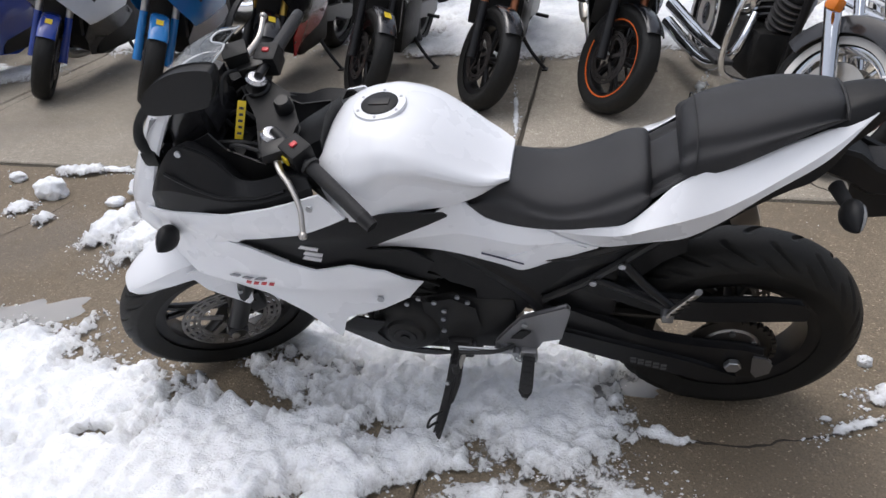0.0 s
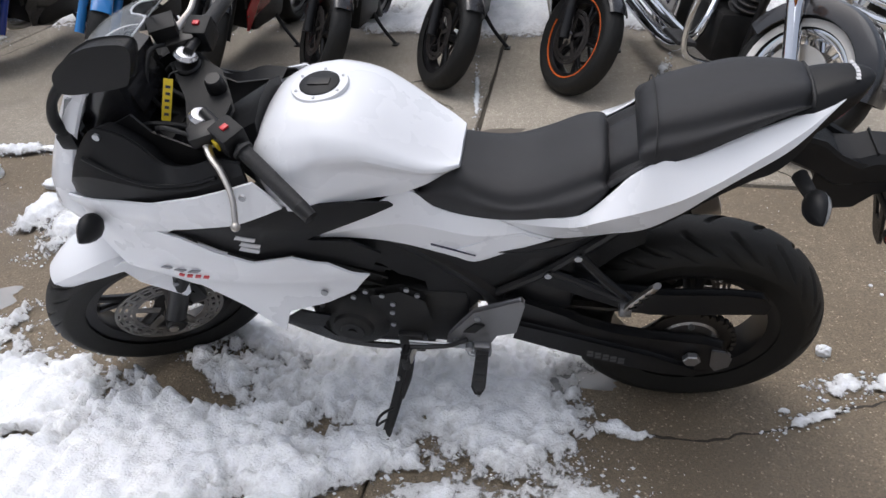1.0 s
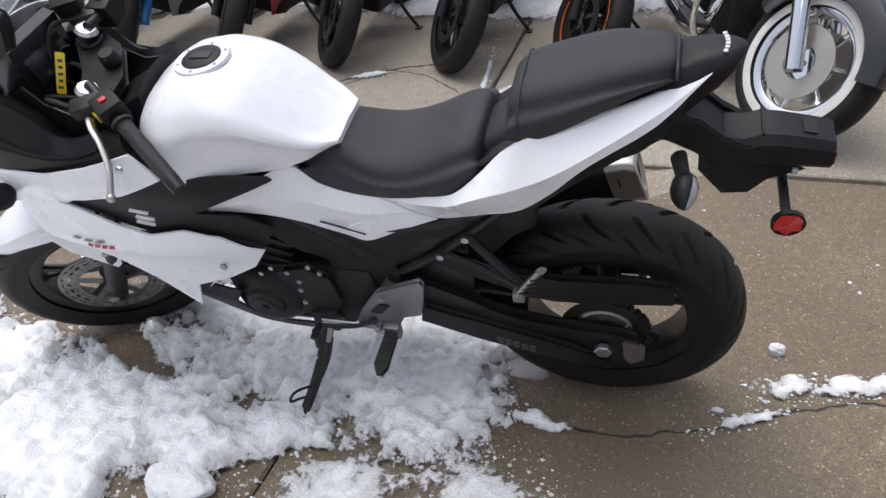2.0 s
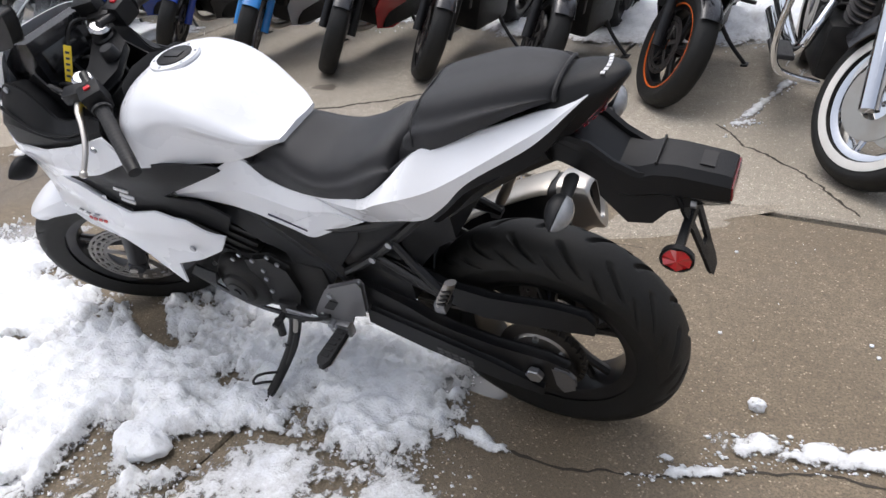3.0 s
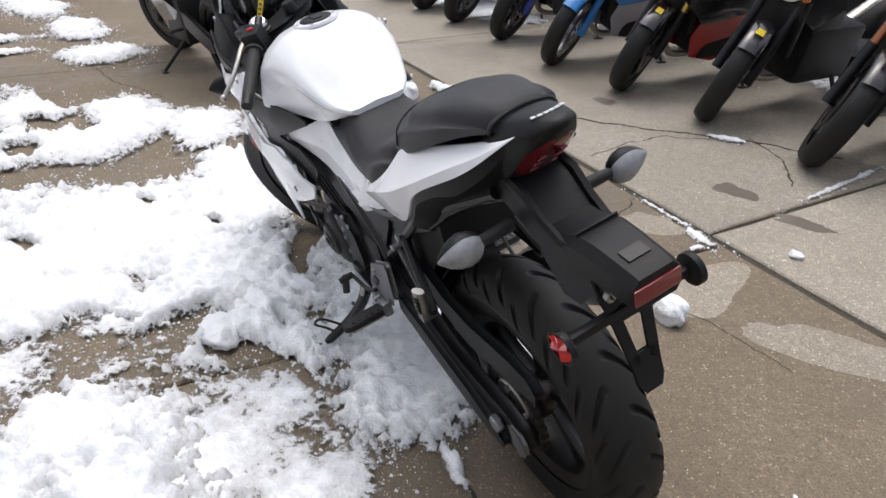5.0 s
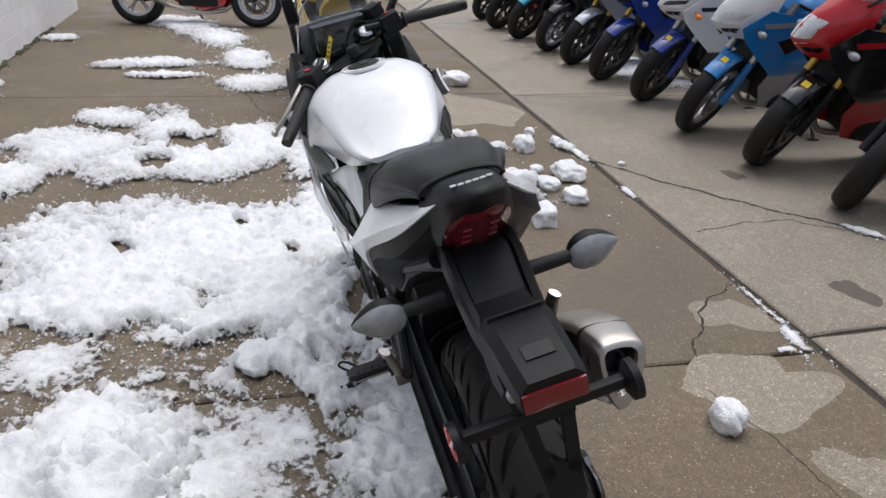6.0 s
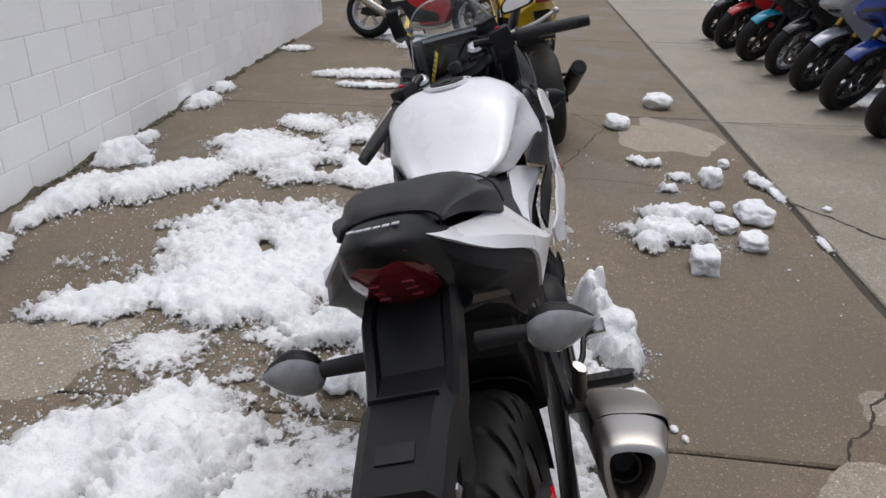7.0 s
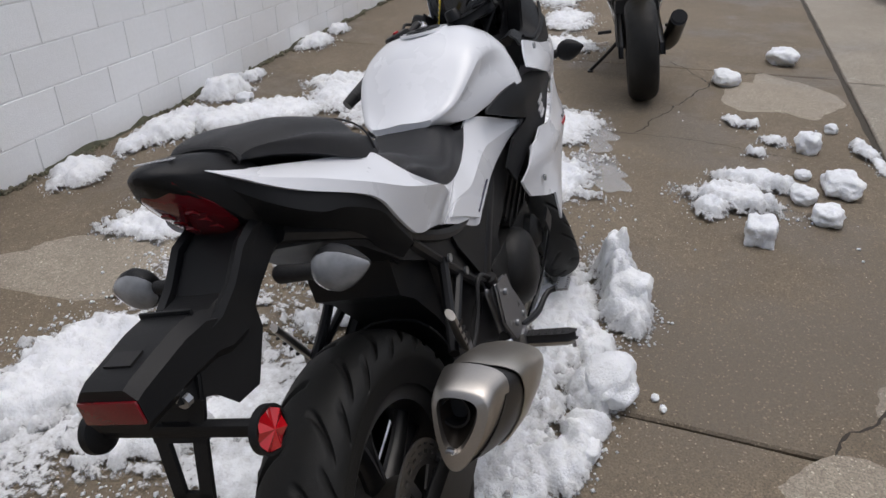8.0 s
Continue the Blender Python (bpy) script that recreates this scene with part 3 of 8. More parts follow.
def snow_sheet(name, blobs, holes, x0, x1, y0, y1, step, label, rough=1.0, seed=0.0, crumbs=1200, lumpy=1.0, thin=1.0):
    """Trampled snow lying on the slabs: soft patches with ragged, crumbling edges."""
    xs, ys = np.arange(x0, x1, step), np.arange(y0, y1, step)
    X, Y = np.meshgrid(xs, ys, indexing="ij")
    field, top = np.full(X.shape, -1.0), np.zeros(X.shape)
    for cx, cy, rx, ry, turn, h in blobs:
        c, s = math.cos(radians(turn)), math.sin(radians(turn))
        u, v = ((X - cx) * c + (Y - cy) * s) / rx, (-(X - cx) * s + (Y - cy) * c) / ry
        f = 1 - np.sqrt(u * u + v * v)
        better = f > field
        field = np.where(better, f, field)
        top = np.maximum(top, np.where(f > 0, h * np.minimum(1, f * 2.5), 0))
    for cx, cy, rx, ry, turn in holes:
        c, s = math.cos(radians(turn)), math.sin(radians(turn))
        u, v = ((X - cx) * c + (Y - cy) * s) / rx, (-(X - cx) * s + (Y - cy) * c) / ry
        field = np.minimum(field, np.sqrt(u * u + v * v) - 1)
    N1, N2, N3 = np.zeros(X.shape), np.zeros(X.shape), np.zeros(X.shape)
    for i in range(X.shape[0]):
        for j in range(X.shape[1]):
            if field[i, j] > -0.75:
                x, y = X[i, j] + seed, Y[i, j]
                a = noise.fractal((x * 3.2, y * 3.2, 0.3), 1.0, 2.0, 5)
                b = noise.fractal((x * 22, y * 22, 1.7), 0.9, 2.0, 3)
                c = noise.noise((x * 75, y * 75, 2.2))
                N1[i, j], N2[i, j], N3[i, j] = a + 0.6 * b + 0.45 * c, b, c
    F = field + 0.38 * rough * N1
    Z = np.where(F > 0, 0.003 + lumpy * np.minimum(1, F * 5) * 0.013 + top * np.minimum(1, np.maximum(F, 0) * 2.2), -0.004)
    Z = Z + np.where(F > 0, lumpy * np.minimum(1, F * 6) * (0.015 * N1 + 0.013 * N2 + 0.004 * N3 + 0.006), 0)
    Z = np.where(F > 0, np.maximum(Z, 0.003), 0.0022)
    cover = np.clip((F + 0.10) * thin, 0.0, 0.5)
    keep = F > -0.13
    idx = -np.ones(X.shape, int)
    verts, faces = [], []
    cell = keep[:-1, :-1] | keep[1:, :-1] | keep[:-1, 1:] | keep[1:, 1:]
    need = np.zeros(X.shape, bool)
    need[:-1, :-1] |= cell; need[1:, :-1] |= cell; need[:-1, 1:] |= cell; need[1:, 1:] |= cell
    idx[need] = np.arange(need.sum())
    verts = np.stack([X[need], Y[need], Z[need]], -1).tolist()
    ii, jj = np.nonzero(cell)
    shown = cover[need].tolist()
    faces = np.stack([idx[ii, jj], idx[ii + 1, jj], idx[ii + 1, jj + 1], idx[ii, jj + 1]], -1).tolist()
    # crumbs that have broken off along the ragged rims
    rnd = random.Random(int(seed * 10) + 3)
    ci, cj = np.nonzero((F > -0.30) & (F < 0.03))
    share = min(1.0, crumbs / max(1, len(ci)))
    for i, j in zip(ci.tolist(), cj.tolist()):
        if rnd.random() > share * (0.9 if F[i, j] > -0.1 else 0.35):
            continue
        r = 0.002 + 0.0075 * rnd.random() ** 2.5
        x, y = X[i, j] + rnd.uniform(-step, step), Y[i, j] + rnd.uniform(-step, step)
        k = len(verts)
        shown += [0.5] * 6
        verts += [(x + r, y, r * 0.4), (x, y + r * 0.8, r * 0.3), (x - r, y, r * 0.5), (x, y - r * 0.9, r * 0.4), (x, y, r * 1.2), (x, y, -0.002)]
        faces += [(k, k + 1, k + 4), (k + 1, k + 2, k + 4), (k + 2, k + 3, k + 4), (k + 3, k, k + 4), (k + 1, k, k + 5), (k + 2, k + 1, k + 5), (k + 3, k + 2, k + 5), (k, k + 3, k + 5)]
    me = bpy.data.meshes.new(name)
    me.from_pydata(verts, [], faces)
    me.materials.append(SNOW)
    me.attributes.new("cover", "FLOAT", "POINT").data.foreach_set("value", shown)
    me.polygons.foreach_set("use_smooth", [True] * len(me.polygons))
    return tagged(new(name, me), label, "snow", kind="stuff")


snow_sheet("snow", [
    (-1.78, -0.98, 0.62, 0.78, 0, 0.028), (-1.25, -0.50, 0.50, 0.42, -20, 0.030), (-0.78, -0.15, 0.46, 0.30, 0, 0.020), (-1.95, -0.40, 0.52, 0.30, 0, 0.020), (-1.38, -1.08, 0.24, 0.34, 0, 0.028), (-0.92, -0.52, 0.13, 0.11, 0, 0.050), (-0.78, -0.40, 0.24, 0.16, -10, 0.022), (-0.75, -0.41, 0.12, 0.09, 0, 0.045), (-0.50, -0.15, 0.26, 0.24, 0, 0.015), (-2.30, -0.25, 0.40, 0.26, 8, 0.016), (-1.25, -1.66, 0.16, 0.20, 10, 0.012),
    (-0.40, -0.98, 0.30, 0.27, 20, 0.045), (-0.36, -1.22, 0.36, 0.22, 0, 0.040), (-0.72, -1.08, 0.14, 0.16, 0, 0.020),
    (-0.32, -0.20, 0.10, 0.030, 0, 0.008), (-0.11, -0.21, 0.09, 0.022, -3, 0.006)],
    [(-1.74, -0.52, 0.06, 0.03, 10), (-1.46, -0.20, 0.22, 0.050, -25), (-1.02, -1.30, 0.15, 0.18, 0), (-1.08, -1.00, 0.14, 0.17, -10), (-0.98, -0.80, 0.12, 0.20, 25), (-0.80, -0.60, 0.13, 0.06, 35), (-0.62, -0.47, 0.10, 0.035, 15), (-2.06, -0.75, 0.07, 0.03, 10), (-1.85, -1.22, 0.08, 0.03, 30)],
    -2.75, 0.12, -2.05, 0.30, 0.0105, "trampled wet snow with bare damp patches", crumbs=1900, rough=1.15)
snow_sheet("snow", [(-0.45, -0.80, 0.44, 0.42, 20, 0.006), (-0.36, -1.15, 0.46, 0.36, 0, 0.006), (-0.20, -0.58, 0.20, 0.20, 0, 0.004), (-0.70, -1.00, 0.30, 0.36, 0, 0.006), (-0.56, -0.54, 0.20, 0.14, 20, 0.004), (-1.00, -1.24, 0.20, 0.26, 0, 0.003), (-1.16, -0.90, 0.10, 0.16, 0, 0.003)],
    [(-0.62, -0.43, 0.10, 0.03, 15), (-0.20, -0.95, 0.06, 0.05, 0)], -1.40, 0.15, -1.65, -0.30, 0.0105, "thin lacy crust of half-melted snow", seed=31.0, crumbs=2200, rough=1.2, lumpy=0.35, thin=0.42)
snow_sheet("snow", [
    (-3.05, -1.05, 0.36, 0.62, 5, 0.035), (-3.30, -1.75, 0.62, 0.36, 35, 0.04), (-2.75, -2.05, 0.32, 0.30, 20, 0.03), (-3.80, -1.30, 0.50, 0.26, 20, 0.03), (-3.40, -0.75, 0.45, 0.30, 0, 0.02), (-3.02, -0.35, 0.34, 0.30, 0, 0.015), (-4.05, -1.70, 0.30, 0.22, 50, 0.02), (-2.50, -2.20, 0.34, 0.26, 0, 0.05),
    (-5.55, -1.60, 0.10, 0.36, 0, 0.015), (-6.10, -1.75, 0.22, 0.60, 8, 0.03), (-5.20, -0.80, 0.38, 0.34, 5, 0.03), (-6.40, -0.95, 0.60, 0.30, 12, 0.03), (-7.70, -1.35, 0.85, 0.32, 12, 0.03), (-7.65, -3.05, 0.18, 0.20, 0, 0.02), (-8.9, -1.9, 0.9, 0.4, 20, 0.02)],
    [(-3.45, -1.20, 0.16, 0.06, 20), (-3.00, -1.30, 0.12, 0.09, 0), (-3.25, -0.95, 0.10, 0.06, 0), (-4.10, -1.15, 0.40, 0.08, 15)],
    -9.9, -1.95, -3.4, 0.20, 0.019, "melting snow drifts on damp concrete", seed=3.0, crumbs=2000, thin=0.75)
snow_sheet("snow", [(0.38, -0.065, 0.13, 0.022, 31, 0.005), (0.47, 0.07, 0.10, 0.050, 20, 0.006), (0.58, 0.09, 0.14, 0.045, 25, 0.006), (0.70, 0.13, 0.12, 0.040, 20, 0.006), (0.44, 0.20, 0.030, 0.016, 60, 0.02), (0.29, -0.06, 0.02, 0.012, 0, 0.006), (0.90, 0.22, 0.16, 0.06, 30, 0.008)],
    [], 0.15, 1.15, -0.2, 0.40, 0.009, "thin frozen slush along a crack", seed=5.0, rough=1.7, lumpy=0.45, crumbs=700, thin=0.55)
snow_sheet("snow", [(-2.30, 0.58, 0.30, 0.13, 70, 0.045), (-2.55, 0.68, 0.22, 0.10, 80, 0.035), (-2.18, 0.48, 0.12, 0.08, 0, 0.03), (-3.47, 0.66, 0.10, 0.05, 10, 0.02), (-3.50, 0.56, 0.14, 0.06, 30, 0.015), (-3.20, 0.78, 0.10, 0.10, 20, 0.02), (-2.98, 0.68, 0.05, 0.06, 0, 0.015), (-3.18, 1.20, 0.16, 0.05, 10, 0.02)],
    [], -4.0, -1.9, 0.25, 1.35, 0.0115, "broken snow lumps and crumbs on concrete", seed=8.0, rough=0.9, crumbs=500, thin=0.7)
snow_sheet("snow", [(-1.42, 0.18, 0.16, 0.09, 10, 0.13), (-1.25, 0.24, 0.18, 0.10, 10, 0.06), (-1.02, 0.17, 0.12, 0.07, 8, 0.03), (-0.80, 0.22, 0.14, 0.09, 0, 0.06), (-0.64, 0.21, 0.10, 0.07, 0, 0.03), (-0.52, 0.19, 0.12, 0.07, 0, 0.02), (-1.10, 0.05, 0.45, 0.12, 0, 0.012), (-0.45, 0.08, 0.26, 0.10, 0, 0.008)],
    [], -1.8, -0.2, -0.12, 0.45, 0.0095, "heaped crumbly snow beside the motorcycle", seed=11.0, rough=0.85, crumbs=900)
snow_sheet("snow", [(-1.05, 1.255, 0.26, 0.020, 0, 0.004), (-0.84, 1.225, 0.12, 0.030, -10, 0.004), (-0.76, 1.16, 0.020, 0.09, -5, 0.004), (-2.30, 1.27, 0.10, 0.02, 0, 0.006), (-3.05, 1.25, 0.20, 0.03, 0, 0.01), (0.05, 2.55, 0.40, 0.03, 80, 0.006), (-0.02, 2.15, 0.08, 0.05, 20, 0.006), (-0.98, 2.35, 0.45, 0.016, 100, 0.005), (-1.65, 2.22, 0.10, 0.03, 30, 0.006)],
    [], -3.4, 0.5, 1.12, 3.1, 0.010, "ice and slush lying in the slab joints", seed=14.0, rough=1.5, lumpy=0.35, crumbs=500, thin=0.6)
snow_sheet("snow", [(-1.60, -2.42, 0.22, 0.15, 6, 0.04), (-2.00, -2.46, 0.14, 0.08, 6, 0.03), (-2.35, -2.44, 0.36, 0.17, 6, 0.055), (-3.05, -2.62, 0.22, 0.15, 6, 0.08), (-3.45, -2.68, 0.20, 0.10, 0, 0.05), (-4.60, -2.80, 0.22, 0.14, 6, 0.05), (-5.15, -2.88, 0.15, 0.10, 6, 0.05), (-0.60, -2.38, 0.16, 0.06, 6, 0.03)],
    [], -5.5, 0.2, -3.05, -1.75, 0.0175, "snow heaped along the foot of the wall", seed=17.0, rough=1.0, crumbs=700)
snow_sheet("snow", [(-4.0, 4.75, 3.8, 1.15, 0, 0.10), (-0.6, 4.5, 1.9, 1.0, 0, 0.12), (-1.1, 3.85, 1.5, 0.48, 0, 0.03), (-4.2, 3.95, 1.5, 0.42, 0, 0.03), (2.2, 4.3, 1.8, 1.0, 0, 0.12), (-7.8, 4.6, 2.6, 1.1, 0, 0.10), (-6.3, 2.9, 1.6, 0.35, 0, 0.01), (-13, 4.5, 5, 1.2, 0, 0.08), (-20.5, 2.6, 2.2, 1.6, 40, 0.04)],
    [], -22, 4.0, 2.4, 6.2, 0.05, "snow bank pushed up behind the parked motorcycles", seed=23.0, rough=0.7)
ICE = glass("wet_ice", (0.75, 0.77, 0.80), 0.35, 0.12)
for cx, cy, rx, ry, tn, sd in ((-2.95, -0.12, 0.16, 0.10, 15, 41), (-2.50, -0.03, 0.24, 0.10, 35, 44), (-1.0, 0.02, 0.30, 0.10, 0, 42), (-0.35, -0.02, 0.22, 0.08, 0, 43)):
    ice = stain(cx, cy, rx, ry, ICE, sd, tn, "ice_film", 0.4)
    ice.location.z = 0.004


def snow_lump(x, y, r, h, seed, square=0.0):
    rnd = random.Random(seed)
    bm = bmesh.new()
    bmesh.ops.create_icosphere(bm, subdivisions=4, radius=1)
    off = Vector((rnd.uniform(0, 50), rnd.uniform(0, 50), 0))
    for v in bm.verts:
        d = v.co.copy()
        if square:
            m = max(abs(d.x), abs(d.y), abs(d.z))
            d = d.lerp(d / m * 0.86, square)
        k = 1 + 0.24 * noise.fractal(v.co * 1.4 + off, 1.0, 2.0, 5) + 0.03 * noise.noise(v.co * 9 + off) - 0.05 * abs(noise.noise(v.co * 3.0 + off))
        v.co = Vector((x + d.x * r * k, y + d.y * r * 0.75 * k, max(-0.004, h * 0.42 + d.z * h * 0.62 * k)))
    lump = part("snow_lump", bm, SNOW, smooth=80)
    lump.data.attributes.new("cover", "FLOAT", "POINT").data.foreach_set("value", [0.5] * len(lump.data.vertices))
    return tagged(lump, "loose lump of packed snow on the concrete", "snow lump", "loose snow lumps")


for k, (x, y, r, h, sq) in enumerate(((-0.42, 0.72, 0.062, 0.085, 0.2), (-1.97, 0.67, 0.085, 0.09, 0.7), (-5.17, 0.91, 0.15, 0.11, 0.3), (-4.42, 0.51, 0.13, 0.09, 0.2), (-0.93, -0.63, 0.085, 0.070, 0.0), (-3.14, 0.93, 0.085, 0.10, 0.3),
                                      (-2.60, 1.03, 0.12, 0.085, 0.3), (-2.24, 0.94, 0.085, 0.07, 0.3), (-2.44, 0.86, 0.08, 0.06, 0.2), (-2.72, 0.88, 0.05, 0.04, 0.2), (-1.44, 0.17, 0.065, 0.20, 0.1), (-1.30, 0.24, 0.10, 0.12, 0.1), (-0.82, 0.25, 0.11, 0.10, 0.1), (-0.56, 0.235, 0.042, 0.045, 0.5), (-0.62, -1.05, 0.13, 0.06, 0.0),
                                      (-0.80, 0.40, 0.014, 0.014, 0.0), (-0.84, 0.375, 0.016, 0.014, 0.0), (-3.50, 1.08, 0.05, 0.05, 0.0), (0.44, 0.205, 0.022, 0.03, 0.3), (-2.80, 1.45, 0.03, 0.02, 0.0), (-0.55, 1.45, 0.03, 0.025, 0.0), (-3.3, -1.32, 0.08, 0.06, 0.0), (-2.95, -2.40, 0.07, 0.06, 0.0))):
    snow_lump(x, y, r, h, 100 + k, sq)
crumbs = bmesh.new()
rnd = random.Random(9)
for k in range(420):
    x, y = rnd.uniform(-3.8, 0.8), rnd.uniform(-1.9, 1.2)
    near = noise.noise((x * 1.1, y * 1.1, 4.0))
    if near < 0.05:
        continue
    r = 0.002 + 0.006 * rnd.random() ** 3
    own = bmesh.new()
    bmesh.ops.create_icosphere(own, subdivisions=1, radius=r)
    merged(crumbs, moved(own, Matrix.Translation((x, y, r * 0.5)) @ Matrix.Diagonal((1, rnd.uniform(0.7, 1.3), 0.7, 1))))
scattered = part("snow_crumbs", crumbs, SNOW)
scattered.data.attributes.new("cover", "FLOAT", "POINT").data.foreach_set("value", [0.5] * len(scattered.data.vertices))
tagged(scattered, "scattered crumbs of snow on the concrete", "snow", kind="stuff")


# ---- the white sport motorcycle on its side stand ----
# Drawn with the front towards -x and the left side towards -y, then shrunk to its true wheelbase.
SIZE = 0.963
BIKE = pose(-0.005, 0.029, 0, 0, 0, 3.6) @ pose(0, 0, 0, 15.2)
PIVOT, RAKE, STEER = Vector((-1.095, 0, 1.037)), Vector((0.43, 0, 0.903)).normalized(), radians(30)
STEERED = Matrix.Translation(PIVOT) @ Matrix.Rotation(STEER, 4, RAKE) @ Matrix.Translation(-PIVOT)
REAR_AXLE, FRONT_AXLE = (0, 0, 0.326), (-1.485, 0, 0.316)
bike = thing("motorcycle", BIKE, "white and black sport motorcycle leaning on its side stand", "motorcycle")


def bp(name, bm, material, parent=None, label="", smooth=40, steer=False):
    """A part of the white motorcycle."""
    if steer:
        bm.transform(STEERED)
    bm.transform(Matrix.Scale(SIZE, 4))
    return part(name, bm, material, parent or bike, label, smooth)


def lerp(x, xs, ys):
    return float(np.interp(x, xs, ys))


def tyre_mesh(radius, width, rim, seg=360, groove=None, m=40):
    """A tyre round the y axis with a round crown, side walls and grooves cut into the tread."""
    loops = []
    for k in range(seg):
        a = 2 * math.pi * k / seg
        ring = []
        for i in range(m):
            u = -1 + 2 * i / (m - 1)
            ang = u * radians(128)
            y = width / 2 * math.sin(ang) if abs(ang) < math.pi / 2 else math.copysign(width / 2 * (1 - 0.28 * (abs(ang) - math.pi / 2)), u)
            crown = radius - width * 0.36 * (1 - math.cos(min(abs(ang), math.pi / 2))) ** 1.1
            if abs(ang) >= math.pi / 2:
                crown -= (crown - rim) * (abs(ang) - math.pi / 2) / radians(38)
            r = crown - (groove(a, u) if groove and abs(u) < 0.72 else 0)
            ring.append((r * math.cos(a), y, r * math.sin(a)))
        loops.append(ring)
    bm = bmesh.new()
    vs = [[bm.verts.new(p) for p in ring] for ring in loops]
    for k in range(seg):
        for i in range(m - 1):
            bm.faces.new((vs[k][i], vs[k][i + 1], vs[(k + 1) % seg][i + 1], vs[(k + 1) % seg][i]))
    return bm


def sweeping_groove(count, depth=0.005, bend=0.30, half=0.010):
    """Long grooves that sweep back from the crown to the shoulder, staggered from side to side."""
    def depth_at(a, u):
        s = abs(u)
        d = 0.0
        for n, (lo, hi, off) in enumerate(((0.05, 0.50, 0.0), (0.30, 0.66, 0.5))):
            if lo < s < hi:
                turn = (a + bend * max(0, s - 0.1) ** 1.3 * (1 if n == 0 else 0.8)) * count / (2 * math.pi) + off + (0.5 if u > 0 else 0)
                dist = abs(turn - round(turn)) * 2 * math.pi / count
                edge = min(1, (s - lo) * 9, (hi - s) * 9)
                if dist < half:
                    d = max(d, depth * edge * (1 - (dist / half) ** 2))
        return d
    return depth_at


def cast_rim(r, width):
    """The barrel of a cast wheel."""
    w = width / 2
    return lathe([(r - 0.022, -w * 0.8), (r, -w), (r + 0.012, -w), (r + 0.012, -w + 0.008), (r - 0.004, -w + 0.016), (r - 0.018, -w * 0.3), (r - 0.018, w * 0.3),
                  (r - 0.004, w - 0.016), (r + 0.012, w - 0.008), (r + 0.012, w), (r, w), (r - 0.022, w * 0.8), (r - 0.030, 0.0)], 64)


def wheel_hub(hub, width):
    w = width / 2
    return lathe([(0.012, -w * 0.75), (hub, -w * 0.75), (hub, -w * 0.4), (hub * 0.8, 0), (hub, w * 0.4), (hub, w * 0.75), (0.012, w * 0.75)], 32)


def wheel_spokes(r, hub, spokes, split=True):
    """The forked spokes of a cast wheel, one mesh each."""
    for k in range(spokes):
        a = 2 * math.pi * (k + 0.25) / spokes
        bm = None
        for d in ((-0.16, 0.16) if split else (0,)):
            p0 = Vector((math.cos(a) * hub * 0.7, 0, math.sin(a) * hub * 0.7))
            p1 = Vector((math.cos(a + d * 0.5) * (hub + r) / 2.1, 0, math.sin(a + d * 0.5) * (hub + r) / 2.1))
            p2 = Vector((math.cos(a + d) * (r - 0.012), 0, math.sin(a + d) * (r - 0.012)))
            bm = tube([p0, p1, p2], [0.017, 0.013, 0.012], 8, 4, bm=bm, flat=1.35)
        yield bm


def vented_disc(r0, r1, t, holes=24):
    """A brake disc with drilled holes shown as through slots between bridges."""
    bm = lathe([(r1 - 0.008, -t), (r1, -t), (r1, t), (r1 - 0.008, t)], 64)
    bm = lathe([(r0, -t), (r0 + 0.010, -t), (r0 + 0.010, t), (r0, t)], 64, bm=bm)
    for row in (0.33, 0.66):
        rm = r0 + (r1 - r0) * row
        bm = lathe([(rm - 0.004, -t), (rm + 0.004, -t), (rm + 0.004, t), (rm - 0.004, t)], 64, bm=bm)
    for k in range(holes):
        a = 2 * math.pi * k / holes
        own = box(r0 + 0.005, r1 - 0.005, -t, t, -0.006, 0.006)
        bm = merged(bm, moved(own, Matrix.Rotation(a, 4, "Y")))
    for k in range(5):
        a = 2 * math.pi * k / 5
        own = box(0.03, r0 + 0.004, -t, t, -0.010, 0.010)
        bm = merged(bm, moved(own, Matrix.Rotation(a, 4, "Y")))
    return bm


def bolt_head(at, r=0.006, axis="y", side=-1):
    h = 0.005 * side
    return disc(r, min(0, h), max(0, h), 8, at, axis=axis)


# wheels
RIM_BLACK = mat("black_wheel_paint", (0.007, 0.007, 0.008), 0.35, grain=120, vary=0.25, dirt=(0.04, 0.036, 0.03), dirt_amount=0.35, dirt_scale=15)
to_rear, to_front = Matrix.Translation(REAR_AXLE), Matrix.Translation(FRONT_AXLE)
rear_wheel = bp("rear_wheel", moved(cast_rim(0.215, 0.115), to_rear), RIM_BLACK, label="black cast wheel with forked spokes")
bp("tyre", moved(tyre_mesh(0.326, 0.150, 0.222, 900, sweeping_groove(18, 0.011, 0.80, 0.033), 104), to_rear), RUBBER, rear_wheel, "wide black road tyre with sweeping grooves")
bp("hub", moved(wheel_hub(0.055, 0.115), to_rear), CHAIN, rear_wheel)
bp("sprocket_carrier", moved(lathe([(0.030, -0.016), (0.066, -0.016), (0.074, -0.008), (0.074, 0.004), (0.030, 0.004)], 40), to_rear @ Matrix.Translation((0, -0.074, 0))), DISC_METAL, rear_wheel, "dull cast sprocket carrier")
for k in range(5):
    a = 2 * math.pi * (k + 0.3) / 5
    bp("sprocket_bolt", disc(0.008, -0.098, -0.088, 6, (REAR_AXLE[0] + 0.060 * math.cos(a), 0, REAR_AXLE[2] + 0.060 * math.sin(a))), BOLT, rear_wheel)
